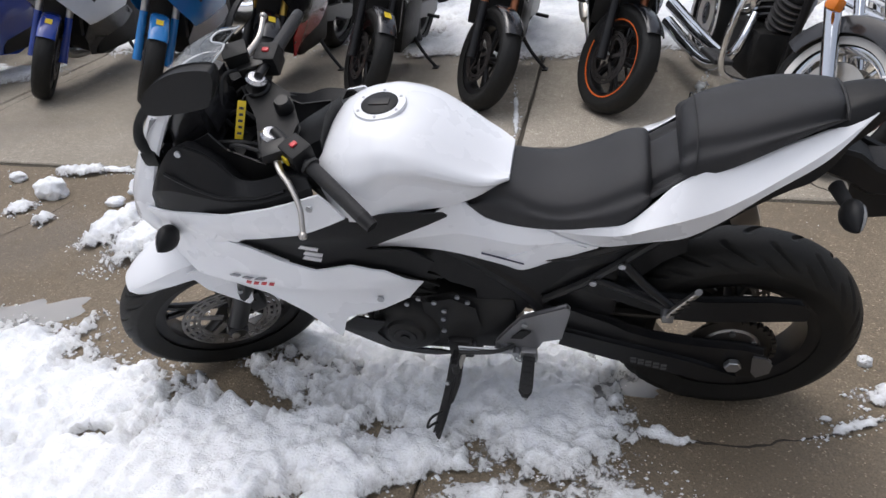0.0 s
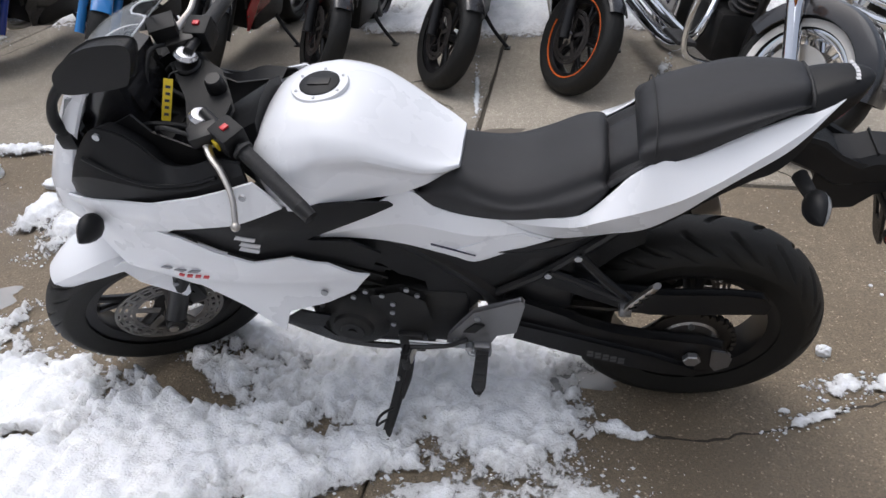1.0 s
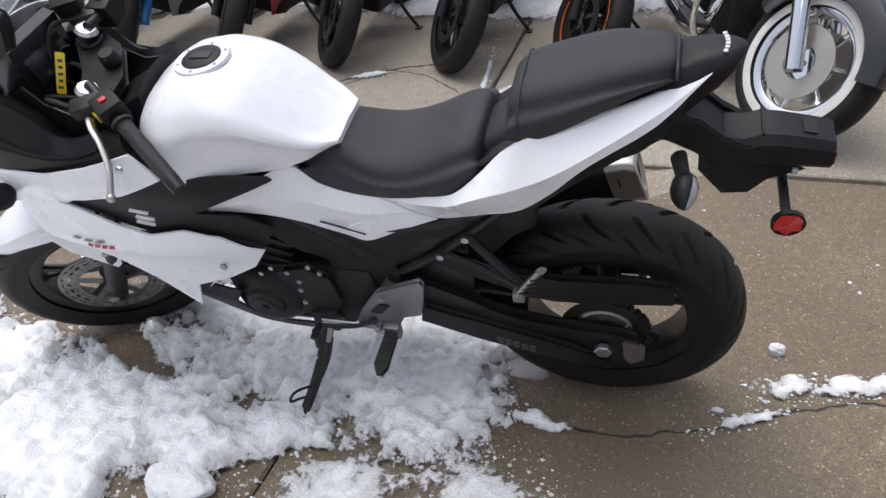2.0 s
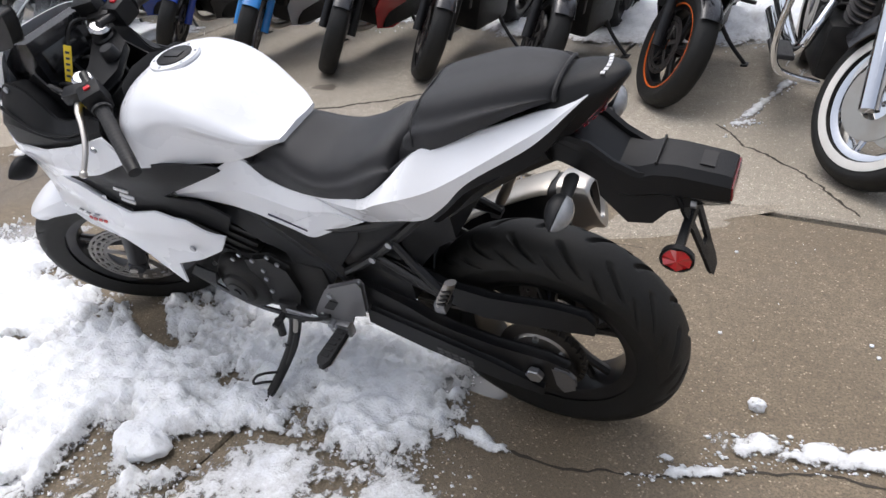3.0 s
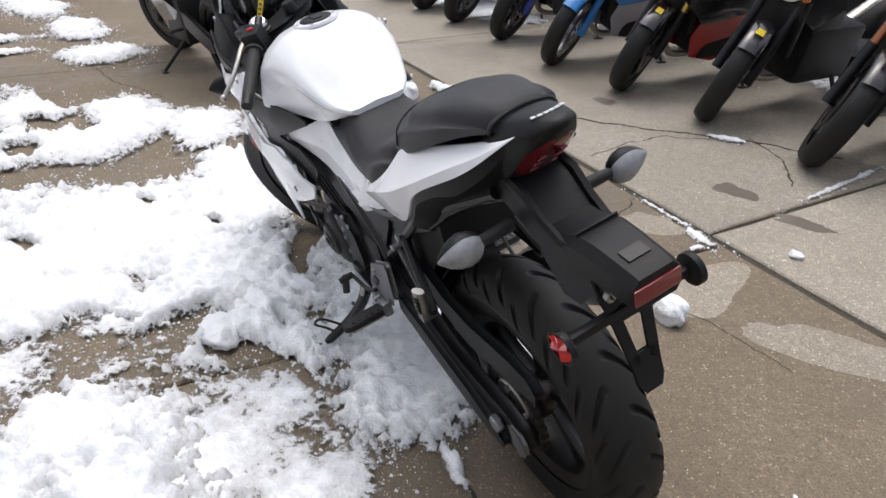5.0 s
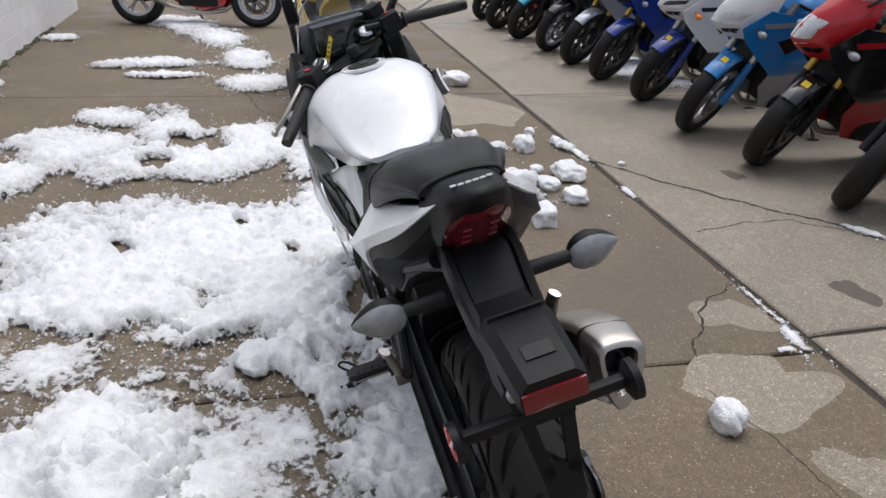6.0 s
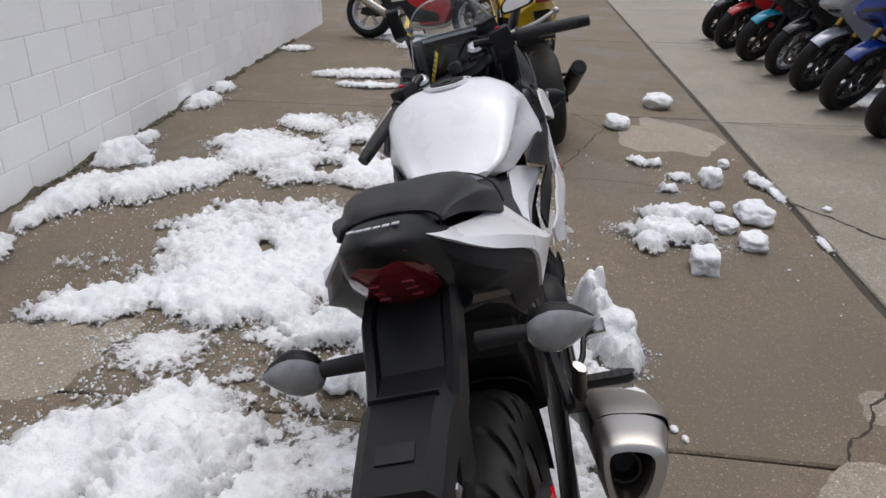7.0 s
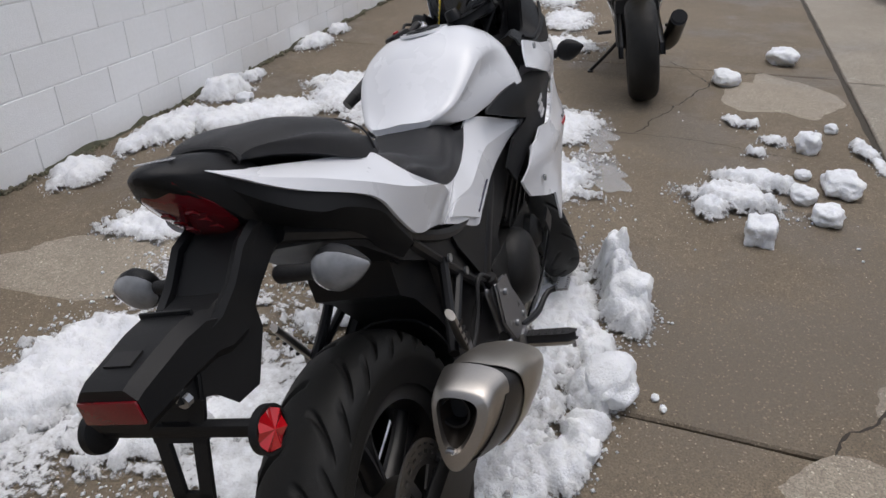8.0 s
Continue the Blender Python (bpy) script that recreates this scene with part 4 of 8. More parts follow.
for spoke in wheel_spokes(0.215, 0.055, 5):
    bp("spoke", moved(spoke, to_rear), RIM_BLACK, rear_wheel)
bp("sprocket", moved(lathe([(0.075, -0.003), (0.105, -0.003), (0.105, 0.003), (0.075, 0.003)], 42), to_rear @ Matrix.Translation((0, -0.085, 0))), CHAIN, rear_wheel)
bp("brake_disc", moved(vented_disc(0.075, 0.122, 0.0025), to_rear @ Matrix.Translation((0, 0.085, 0))), DISC_METAL, rear_wheel, "drilled steel brake disc")
front_wheel = bp("front_wheel", moved(cast_rim(0.215, 0.080), to_front), RIM_BLACK, steer=True, label="black cast wheel with forked spokes")
bp("tyre", moved(tyre_mesh(0.316, 0.118, 0.222, 600, sweeping_groove(16, 0.007, 0.80, 0.028), 80), to_front), RUBBER, front_wheel, "black road tyre with sweeping grooves", steer=True)
bp("hub", moved(wheel_hub(0.040, 0.080), to_front), RIM_BLACK, front_wheel, steer=True)
for spoke in wheel_spokes(0.215, 0.040, 5):
    bp("spoke", moved(spoke, to_front), RIM_BLACK, front_wheel, steer=True)
bp("brake_disc", moved(vented_disc(0.095, 0.150, 0.0025), to_front @ Matrix.Translation((0, -0.062, 0))), DISC_METAL, front_wheel, "drilled steel brake disc", steer=True)

# front fork and fender
for side in (-1, 1):
    top, low = Vector((-1.13, side * 0.095, 1.04)), Vector((-1.475, side * 0.095, 0.316))
    d = top - low
    leg = tube([low + d * 0.0, low + d * 0.42], 0.029, 16)
    leg = tube([low + d * 0.40, low + d * 0.45], 0.032, 16, bm=leg)
    leg = tube([low + d * 0.45, low + d * 0.92], 0.0185, 14, bm=leg)
    leg = disc(0.03, -0.03, 0.03, 16, low + Vector((0, 0, 0)), 0.006, bm=leg)
    bp("fork_leg", leg, FRAME_BLACK, steer=True)
    capm = Matrix.Translation(top) @ RAKE.to_track_quat("Z", "Y").to_matrix().to_4x4()
    bp("fork_cap", moved(lathe([(0, 0), (0.024, 0), (0.026, 0.006), (0.020, 0.014), (0.010, 0.016), (0, 0.013)], 20, "z", closed=False), capm), COPPER, steer=True, label="bright anodised fork cap")
bp("front_axle", disc(0.013, -0.13, 0.13, 12, FRONT_AXLE), STEEL, steer=True)
cal = box(-1.44, -1.36, -0.10, -0.045, 0.36, 0.46, 0.015)
for q in ((-1.385, -0.102, 0.43), (-1.41, -0.102, 0.38)):
    cal = merged(cal, bolt_head(q, 0.008))
bp("brake_caliper", cal, FRAME_BLACK, steer=True)
bp("brake_hose", tube([(-1.39, -0.09, 0.46), (-1.33, -0.12, 0.60), (-1.22, -0.10, 0.80), (-1.18, 0.0, 0.95)], 0.006, 8), GRIP, steer=True)


def fender_shell(r, a0, a1, half, drop):
    """A mudguard hooped over the wheel, from angle a0 to a1 (degrees from the rear, over the top)."""
    loops = []
    n = 22
    for k in range(n + 1):
        f = k / n
        a = radians(a0 + (a1 - a0) * f)
        taper = 1 - 0.45 * max(0, (f - 0.70) / 0.30) ** 2
        ring = []
        for i in range(13):
            u = -1 + i / 6
            y = half * taper * math.sin(u * math.pi / 2)
            rr = r - 0.02 * u * u - (drop * (abs(u) - 0.7) / 0.3 if abs(u) > 0.7 else 0) * (0.5 + 0.5 * math.sin(math.pi * min(1, f * 1.2)))
            ring.append((FRONT_AXLE[0] + rr * math.cos(a), y, FRONT_AXLE[2] + rr * math.sin(a)))
        inner = [(FRONT_AXLE[0] + (Vector((p[0] - FRONT_AXLE[0], 0, p[2] - FRONT_AXLE[2])).length - 0.005) * math.cos(a), p[1] * 0.95, FRONT_AXLE[2] + (Vector((p[0] - FRONT_AXLE[0], 0, p[2] - FRONT_AXLE[2])).length - 0.005) * math.sin(a)) for p in reversed(ring)]
        loops.append(ring + inner)
    return rings(loops)


front_fender = bp("front_fender", fender_shell(0.338, 40, 126, 0.076, 0.050), WHITE, steer=True, label="white front mudguard with side brackets")
for side in (-1, 1):
    tab = [(-1.50, 0.640), (-1.40, 0.655), (-1.335, 0.640), (-1.375, 0.470), (-1.390, 0.462), (-1.470, 0.560)]
    bm = panel(tab, lambda x, z, s=side: s * (0.088 + 0.25 * (0.62 - z) * (z < 0.62)), 0.005, 0.03)
    bp("side_bracket", bm, WHITE, front_fender, steer=True)
    bp("bolt", bolt_head((-1.395, side * 0.118, 0.525), 0.008, side=side), BOLT, front_fender, steer=True)

# frame, engine and exhaust
spar = None
for side in (-1, 1):
    spar = tube([(-1.06, side * 0.05, 0.90), (-0.95, side * 0.10, 0.84), (-0.72, side * 0.098, 0.70), (-0.52, side * 0.09, 0.52), (-0.47, side * 0.09, 0.40)], [0.03, 0.028, 0.028, 0.03, 0.03], 10, 5, bm=spar, flat=1.4)
    spar = tube([(-0.60, side * 0.11, 0.66), (-0.36, side * 0.115, 0.70), (-0.10, side * 0.10, 0.83), (0.08, side * 0.06, 0.92)], 0.014, 8, 5, bm=spar)
    spar = tube([(-0.50, side * 0.11, 0.50), (-0.36, side * 0.118, 0.61), (-0.20, side * 0.11, 0.76)], 0.012, 8, 5, bm=spar)
bp("frame", spar, FRAME_BLACK)
engine = bp("engine", box(-0.98, -0.55, -0.13, 0.13, 0.30, 0.52, 0.03), ENGINE, label="black cast engine with cooling fins")
barrel = pose(-0.86, 0, 0.60, 0, 20, 0)
bp("cylinder", moved(box(-0.11, 0.11, -0.115, 0.115, -0.16, 0.16, 0.02), barrel), ENGINE, engine)
for k in range(7):
    bp("cooling_fin", moved(box(-0.118, 0.118, -0.122, 0.122, -0.004, 0.004), barrel @ Matrix.Translation((0, 0, -0.11 + 0.035 * k))), ENGINE, engine)
bp("crankcase_cover", moved(lathe([(0, -0.052), (0.040, -0.052), (0.050, -0.048), (0.055, -0.038), (0.075, -0.034), (0.088, -0.026), (0.098, -0.012), (0.102, 0.0), (0.0, 0.0)], 36, closed=False), Matrix.Translation((-0.855, -0.128, 0.405))), ENGINE, engine)
bp("inspection_plug", moved(lathe([(0, -0.008), (0.012, -0.008), (0.012, -0.003), (0.030, -0.003), (0.032, 0)], 24, closed=False), Matrix.Translation((-0.855, -0.181, 0.405))), FRAME_BLACK, engine)
cov = plate([(-0.79, 0.51), (-0.72, 0.53), (-0.665, 0.50), (-0.655, 0.42), (-0.68, 0.37), (-0.76, 0.36), (-0.79, 0.40)], -0.150, -0.125, 0.008)
bp("sprocket_cover", cov, ENGINE, engine)
for q in ((-0.805, 0.535), (-0.765, 0.522), (-0.742, 0.490), (-0.748, 0.455), (-0.752, 0.405), (-0.73, 0.36), (-0.84, 0.51), (-0.93, 0.47), (-0.70, 0.55), (-0.675, 0.53)):
    bp("bolt", bolt_head((q[0], -0.150, q[1]), 0.007), BOLT, engine)
bp("clutch_cover", moved(lathe([(0, 0.050), (0.045, 0.050), (0.060, 0.044), (0.085, 0.034), (0.098, 0.018), (0.102, 0.0), (0, 0)], 36, closed=False), Matrix.Translation((-0.74, 0.125, 0.42))), ENGINE, engine)
bp("water_pump_cover", moved(lathe([(0, 0.035), (0.035, 0.034), (0.050, 0.022), (0.054, 0.0), (0, 0)], 24, closed=False), Matrix.Translation((-0.90, 0.125, 0.44))), ENGINE, engine)
bp("oil_sump", box(-0.92, -0.66, -0.10, 0.10, 0.245, 0.31, 0.02), ENGINE, engine)
for side in (-1, 1):
    belly = [(-1.06, 0.400), (-0.98, 0.475), (-0.90, 0.470), (-0.935, 0.41), (-0.92, 0.345), (-0.86, 0.300), (-0.78, 0.285), (-0.74, 0.250), (-0.80, 0.240), (-0.93, 0.275)]
    bp("belly_panel", panel(belly, lambda x, z, s=side: s * (0.165 - 0.35 * max(0, 0.42 - z) + 0.02 * math.sin((x + 1.06) * 8)), 0.006, 0.03), BLACK_PLASTIC)
bp("header_pipe", tube([(-0.95, 0.04, 0.62), (-1.05, 0.04, 0.50), (-1.02, 0.05, 0.34), (-0.88, 0.08, 0.255), (-0.62, 0.12, 0.245), (-0.42, 0.16, 0.33), (-0.30, 0.19, 0.40)], 0.024, 14, 6), STEEL, label="stainless exhaust pipe under the engine")
bp("radiator", box(-1.075, -1.045, -0.14, 0.14, 0.50, 0.76, 0.006), ENGINE)
bp("radiator_hose", tube([(-1.05, -0.12, 0.72), (-0.98, -0.13, 0.66), (-0.92, -0.10, 0.62)], 0.016, 10), GRIP)


def muffler_ring(x, y, z, scale, lean=0.33):
    """A rounded triangle with an upright inner side, its face tipped up by lean."""
    base = [(-0.036, -0.050), (-0.041, 0.0), (-0.034, 0.044), (-0.004, 0.053), (0.044, 0.042), (0.057, 0.018), (0.036, -0.028), (0.002, -0.068), (-0.022, -0.075)]
    return [(x - p[1] * scale * lean, y + p[0] * scale, z + p[1] * scale) for p in spline([(a, b, 0) for a, b in base], 4, True)]


def muffler_at(x):
    """Centre height, sideways place and girth of the silencer along its length."""
    xs = (-0.40, -0.33, -0.25, -0.15, -0.05, 0.048)
    return x, lerp(x, xs, (0.165, 0.190, 0.212, 0.226, 0.230, 0.226)), lerp(x, xs, (0.335, 0.375, 0.425, 0.478, 0.525, 0.564)), lerp(x, xs, (0.42, 0.82, 1.20, 1.34, 1.24, 0.98))


def muffler_skin(stations, extra=0.0):
    return [muffler_ring(x, y, z, k + extra) for x, y, z, k in (muffler_at(q) for q in stations)]


muffler = bp("muffler", rings(muffler_skin([-0.40, -0.36, -0.32, -0.28, -0.22, -0.15, -0.08, -0.03, 0.004])), FRAME_BLACK, label="black silencer body with a steel heat shield and end cap")
def shield_skin(extra):
    """The heat shield's sheet: its rear edge sweeps forward towards the bottom."""
    out = []
    for f in (0.0, 0.10, 0.3, 0.55, 0.8, 0.95, 1.0):
        ring = []
        for i in range(8, 31):
            rear = lerp(i, (8, 14, 20, 25, 30), (-0.035, -0.030, -0.055, -0.115, -0.135))
            x, y, z, k = muffler_at(-0.345 + (rear + 0.345) * f)
            ring.append(Vector(muffler_ring(x, y, z, k + extra * (0.55 if f == 1.0 else 1.0))[i]))
        out.append(ring)
    return out


bp("heat_shield", rings([a + b[::-1] for a, b in zip(shield_skin(0.10), shield_skin(0.05))]), STEEL, muffler, "dull stainless heat shield over the outer side")
cx, cy, cz = muffler_at(0.048)[:3]
endc = rings([muffler_ring(-0.010, cy, cz - 0.014, 1.20), muffler_ring(0.030, cy, cz, 1.03), muffler_ring(0.054, cy, cz, 1.0), muffler_ring(0.060, cy, cz, 0.94), muffler_ring(0.060, cy - 0.002, cz + 0.006, 0.68), muffler_ring(0.048, cy - 0.003, cz + 0.007, 0.64)], caps=False)
bp("end_cap", endc, END_METAL, muffler, "satin triangular end cap with a sunken mouth")
# The mouth's inner skin is much darker than the cap.
bp("sunken_mouth", rings([muffler_ring(0.050, cy - 0.003, cz + 0.007, 0.65), muffler_ring(0.030, cy - 0.004, cz + 0.008, 0.54), muffler_ring(0.012, cy - 0.006, cz + 0.008, 0.42)], caps=False), MOUTH_METAL, muffler, "dark brown inside of the end cap")
mouth = Matrix.Translation((0.030, cy - 0.008, cz + 0.004)) @ Matrix.Rotation(radians(-16), 4, "Y")
bp("outlet", moved(lathe([(0.019, -0.05), (0.024, -0.05), (0.026, 0.010), (0.022, 0.010)], 24, "x"), mouth), FRAME_BLACK, muffler, "dark tail pipe opening")
# Added black disc inside the mouth; it stands for the pipe's dark depth.
bp("outlet_dark_disc", moved(disc(0.040, -0.022, -0.018, 20, axis="x"), mouth), GRIP, muffler)
bp("bolt", disc(0.008, 0.0, 0.010, 10, (0.066, 0.206, 0.520), 0.002, axis="x"), BOLT, muffler)

# swing arm, chain, shock absorber
for side in (-1, 1):
    y0, y1 = (-0.128, -0.098) if side < 0 else (0.098, 0.128)
    arm = plate([(-0.47, 0.50), (-0.43, 0.490), (-0.32, 0.440), (-0.27, 0.408), (-0.20, 0.383), (-0.10, 0.365), (0.03, 0.356), (0.079, 0.340), (0.085, 0.285), (0.070, 0.257), (-0.02, 0.262), (-0.174, 0.290), (-0.318, 0.333), (-0.46, 0.385), (-0.48, 0.42)], y0, y1, 0.008)
    bp("swing_arm", arm, FRAME_BLACK, label="black box-section swing arm")
    bp("axle_adjuster", plate([(0.050, 0.345), (0.082, 0.340), (0.098, 0.320), (0.096, 0.285), (0.070, 0.265), (0.056, 0.285)], y0 - (0.008 if side < 0 else -0.034), y0 + (0.004 if side < 0 else 0.042), 0.003), ALU)
    axl = disc(0.022, min(0, side * 0.018), max(0, side * 0.018), 6, (0.003, side * 0.132, 0.315), 0.003)
    bp("axle_nut", axl, BOLT)
brace = plate([(-0.36, 0.600), (-0.196, 0.534), (-0.092, 0.521), (0.065, 0.533), (0.130, 0.527), (0.148, 0.505), (0.144, 0.480), (0.015, 0.466), (-0.114, 0.456), (-0.16, 0.466), (-0.20, 0.482), (-0.352, 0.545), (-0.42, 0.575)], -0.110, -0.088, 0.006)
bp("chain_guard", brace, BLACK_PLASTIC, label="black plastic chain guard with moulded lettering")
guard = plate([(-0.43, 0.420), (-0.10, 0.320), (0.02, 0.268), (0.015, 0.245), (-0.10, 0.262), (-0.30, 0.318), (-0.44, 0.370)], -0.146, -0.128, 0.004)
bp("arm_slider", guard, BLACK_PLASTIC)
for z0, n in ((0.300, 5), (0.286, 5)):
    for k in range(n):
        bp("print_bar", box(-0.255 + 0.020 * k, -0.240 + 0.020 * k, -0.1475, -0.1455, z0 - 0.006 * k + 0.022, z0 - 0.006 * k + 0.032), DULL_PRINT)
links = None
chain_y = -0.086
top_run = [(-0.53, 0.455), (0.0, 0.435)]
low_run = [(-0.53, 0.375), (0.0, 0.222)]
pts = []
for (xa, za), (xb, zb) in (top_run, low_run):
    n = 46
    for k in range(n):
        f = (k + 0.5) / n
        pts.append((xa + (xb - xa) * f, za + (zb - za) * f, math.atan2(zb - za, xb - xa)))
for k in range(17):
    a = -math.pi / 2 + math.pi * k / 16
    pts.append((0.108 * math.cos(a), 0.326 + 0.108 * math.sin(a), a + math.pi / 2))
for x, z, a in pts:
    links = merged(links, moved(box(-0.0068, 0.0068, -0.009, 0.009, -0.0055, 0.0055), Matrix.Translation((x, chain_y, z)) @ Matrix.Rotation(-a, 4, "Y")))
bp("drive_chain", links, CHAIN)
coil = []
for k in range(90):
    f = k / 89
    a = f * 2 * math.pi * 6
    base = Vector((-0.40 + 0.03 * math.cos(a), 0.03 * math.sin(a), 0.42 + 0.24 * f))
    coil.append(base)
bp("shock_spring", tube(coil, 0.006, 6, 1), FRAME_BLACK)
bp("under_seat_tray", rings([[(x, -w, z0), (x, -w, z1), (x, w, z1), (x, w, z0)] for x, w, z0, z1 in ((-0.46, 0.108, 0.62, 0.80), (-0.32, 0.112, 0.66, 0.82), (-0.16, 0.112, 0.745, 0.88), (-0.06, 0.100, 0.825, 0.93), (0.02, 0.080, 0.875, 0.96), (0.10, 0.05, 0.905, 0.99))]), BLACK_PLASTIC, label="black plastic inner rear mudguard")
bp("air_box_panel", box(-0.50, -0.30, -0.105, 0.105, 0.44, 0.70, 0.02), FRAME_BLACK)
bp("inner_fender", rings([[(x, -0.088, z0), (x, -0.088, z1), (x, 0.088, z1), (x, 0.088, z0)] for x, z0, z1 in ((-0.36, 0.42, 0.72), (-0.33, 0.46, 0.74), (-0.27, 0.56, 0.77), (-0.20, 0.645, 0.80), (-0.15, 0.682, 0.82))]), BLACK_PLASTIC, label="black inner fender in front of the wheel")
bp("shock_damper", tube([(-0.40, 0, 0.38), (-0.40, 0, 0.70)], 0.018, 12), FRAME_BLACK)
hug = rings([[(0.0 + r * math.cos(a), y, 0.326 + r * math.sin(a)) for y, r in ((-0.08, 0.335), (-0.05, 0.350), (0.0, 0.356), (0.05, 0.350), (0.08, 0.335), (0.08, 0.330), (0.05, 0.345), (0.0, 0.351), (-0.05, 0.345), (-0.08, 0.330))] for a in (radians(d) for d in range(136, 196, 6))])
bp("inner_mudguard", hug, BLACK_PLASTIC)

# foot controls and stand
for side in (-1, 1):
    s = side
    outl = [(-0.612, 0.350), (-0.606, 0.372), (-0.575, 0.420), (-0.535, 0.476), (-0.424, 0.530), (-0.418, 0.520), (-0.440, 0.410), (-0.488, 0.393), (-0.500, 0.368), (-0.520, 0.330), (-0.572, 0.330)]
    ys = sorted((s * 0.158, s * 0.142))
    heel = bp("footrest_hanger", plate(outl, ys[0], ys[1], 0.005), ALU, label="satin aluminium footrest hanger with heel plate")
    # Black plate laid on the hanger; the hole's darkness is put into its colour.
    hole = sorted((s * 0.159, s * 0.1625))
    bp("dark_hole_plate", plate([(-0.567, 0.403), (-0.538, 0.438), (-0.514, 0.436), (-0.540, 0.403)], hole[0], hole[1], 0.0015), FRAME_BLACK, heel)
    for q in ((-0.530, 0.460), (-0.590, 0.364), (-0.545, 0.350)):
        bp("bolt", bolt_head((q[0], s * 0.158, q[1]), 0.008, side=s), BOLT, heel)
    peg = moved(plate([(-0.062, -0.012), (0.045, -0.014), (0.062, -0.004), (0.062, 0.006), (0.045, 0.014), (-0.062, 0.012)], -0.010, 0.010, 0.004, axis="z"), Matrix.Translation((-0.522, s * 0.230, 0.338)) @ Matrix.Rotation(radians(90 * s), 4, "Z") @ Matrix.Rotation(radians(-8), 4, "X"))
    footrest = bp("footrest", peg, GRIP, label="black rubber footrest")
    core = moved(plate([(-0.060, -0.010), (0.040, -0.013), (0.055, -0.004), (0.055, 0.004), (0.040, 0.013), (-0.060, 0.010)], -0.020, -0.011, 0.003, axis="z"), Matrix.Translation((-0.522, s * 0.230, 0.338)) @ Matrix.Rotation(radians(90 * s), 4, "Z") @ Matrix.Rotation(radians(-8), 4, "X"))
    bp("peg_core", core, STEEL, footrest, "bare cast metal underside")
    for k in range(5):
        bp("rubber_rib", box(-0.534, -0.510, s * (0.190 + 0.019 * k) - 0.004, s * (0.190 + 0.019 * k) + 0.004, 0.346, 0.351, 0.0015), GRIP, footrest)
    bp("return_spring", tube([(-0.548 + 0.012 * math.cos(a), s * (0.160 + 0.0022 * k), 0.338 + 0.012 * math.sin(a)) for k, a in ((q, q * 1.1) for q in range(14))], 0.0022, 6, 2), BOLT, footrest)
    bp("footrest_mount", box(-0.545, -0.50, min(s * 0.150, s * 0.178), max(s * 0.150, s * 0.178), 0.315, 0.362, 0.008), ALU, footrest)
    bp("feeler", tube([(-0.522, s * 0.282, 0.332), (-0.522, s * 0.284, 0.305)], 0.005, 8), BOLT, footrest)
    # passenger footrest on its V bracket
    vb = tube([(-0.296, s * 0.122, 0.675), (-0.235, s * 0.135, 0.605), (-0.165, s * 0.150, 0.545)], 0.011, 8)
    vb = tube([(-0.361, s * 0.120, 0.611), (-0.26, s * 0.135, 0.575), (-0.165, s * 0.150, 0.540)], 0.010, 8, bm=vb)
    hanger = bp("pillion_hanger", vb, FRAME_BLACK)
    for q in ((-0.296, 0.675), (-0.361, 0.611)):
        bp("bolt", bolt_head((q[0], s * 0.135, q[1]), 0.009, side=s), BOLT, hanger)
    pp = tube([(-0.183, s * 0.168, 0.536), (-0.165, s * 0.172, 0.575), (-0.126, s * 0.182, 0.648)], [0.011, 0.017, 0.014], 10, 4, flat=0.55)
    fold = bp("pillion_footrest", pp, END_METAL, label="folded bright passenger footrest")
    # Black bars stand for cut grooves; their shade is put into the colour.
    for k in range(4):
        f = 0.25 + 0.17 * k
        bp("groove", box(-0.183 + 0.057 * f - 0.010, -0.183 + 0.057 * f + 0.010, s * (0.1775 + 0.014 * f) - 0.003, s * (0.1775 + 0.014 * f) + 0.003, 0.536 + 0.112 * f - 0.003, 0.536 + 0.112 * f + 0.003), FRAME_BLACK, fold)
    bp("clevis", box(-0.196, -0.168, min(s * 0.142, s * 0.178), max(s * 0.142, s * 0.178), 0.522, 0.552, 0.005), ALU, fold)
lever = tube([(-0.56, -0.165, 0.375), (-0.62, -0.175, 0.352), (-0.72, -0.180, 0.345)], 0.006, 8)
lever = tube([(-0.72, -0.178, 0.347), (-0.722, -0.222, 0.343)], 0.010, 10, bm=lever)
bp("gear_lever", lever, FRAME_BLACK)
bp("toe_peg", tube([(-0.722, -0.200, 0.352), (-0.720, -0.214, 0.300)], 0.011, 10), GRIP)
for dz in (0.0, -0.012):
    bp("linkage_rod", tube([(-0.715, -0.168, 0.356 + dz), (-0.555, -0.166, 0.352 + dz)], 0.0035, 8), BOLT)
bp("rod_end", disc(0.010, -0.182, -0.160, 10, (-0.556, 0, 0.352), 0.002), BOLT)
bp("heel_guard", plate([(-0.50, 0.52), (-0.43, 0.535), (-0.425, 0.44), (-0.47, 0.37), (-0.52, 0.36), (-0.53, 0.43)], 0.162, 0.170, 0.003), ALU, label="scuffed aluminium heel guard")
bp("brake_cylinder", tube([(-0.47, 0.150, 0.46), (-0.44, 0.152, 0.55)], 0.016, 12), FRAME_BLACK)
bp("brake_line", tube([(-0.44, 0.152, 0.55), (-0.38, 0.150, 0.58), (-0.33, 0.140, 0.50), (-0.20, 0.132, 0.44), (-0.02, 0.128, 0.42)], 0.005, 8, 5), GRIP)
for q in ((-0.455, 0.162, 0.42), (-0.49, 0.170, 0.40), (-0.46, 0.170, 0.50)):
    bp("bolt", disc(0.008, 0.0, 0.008, 8, q, 0.001), BOLT)
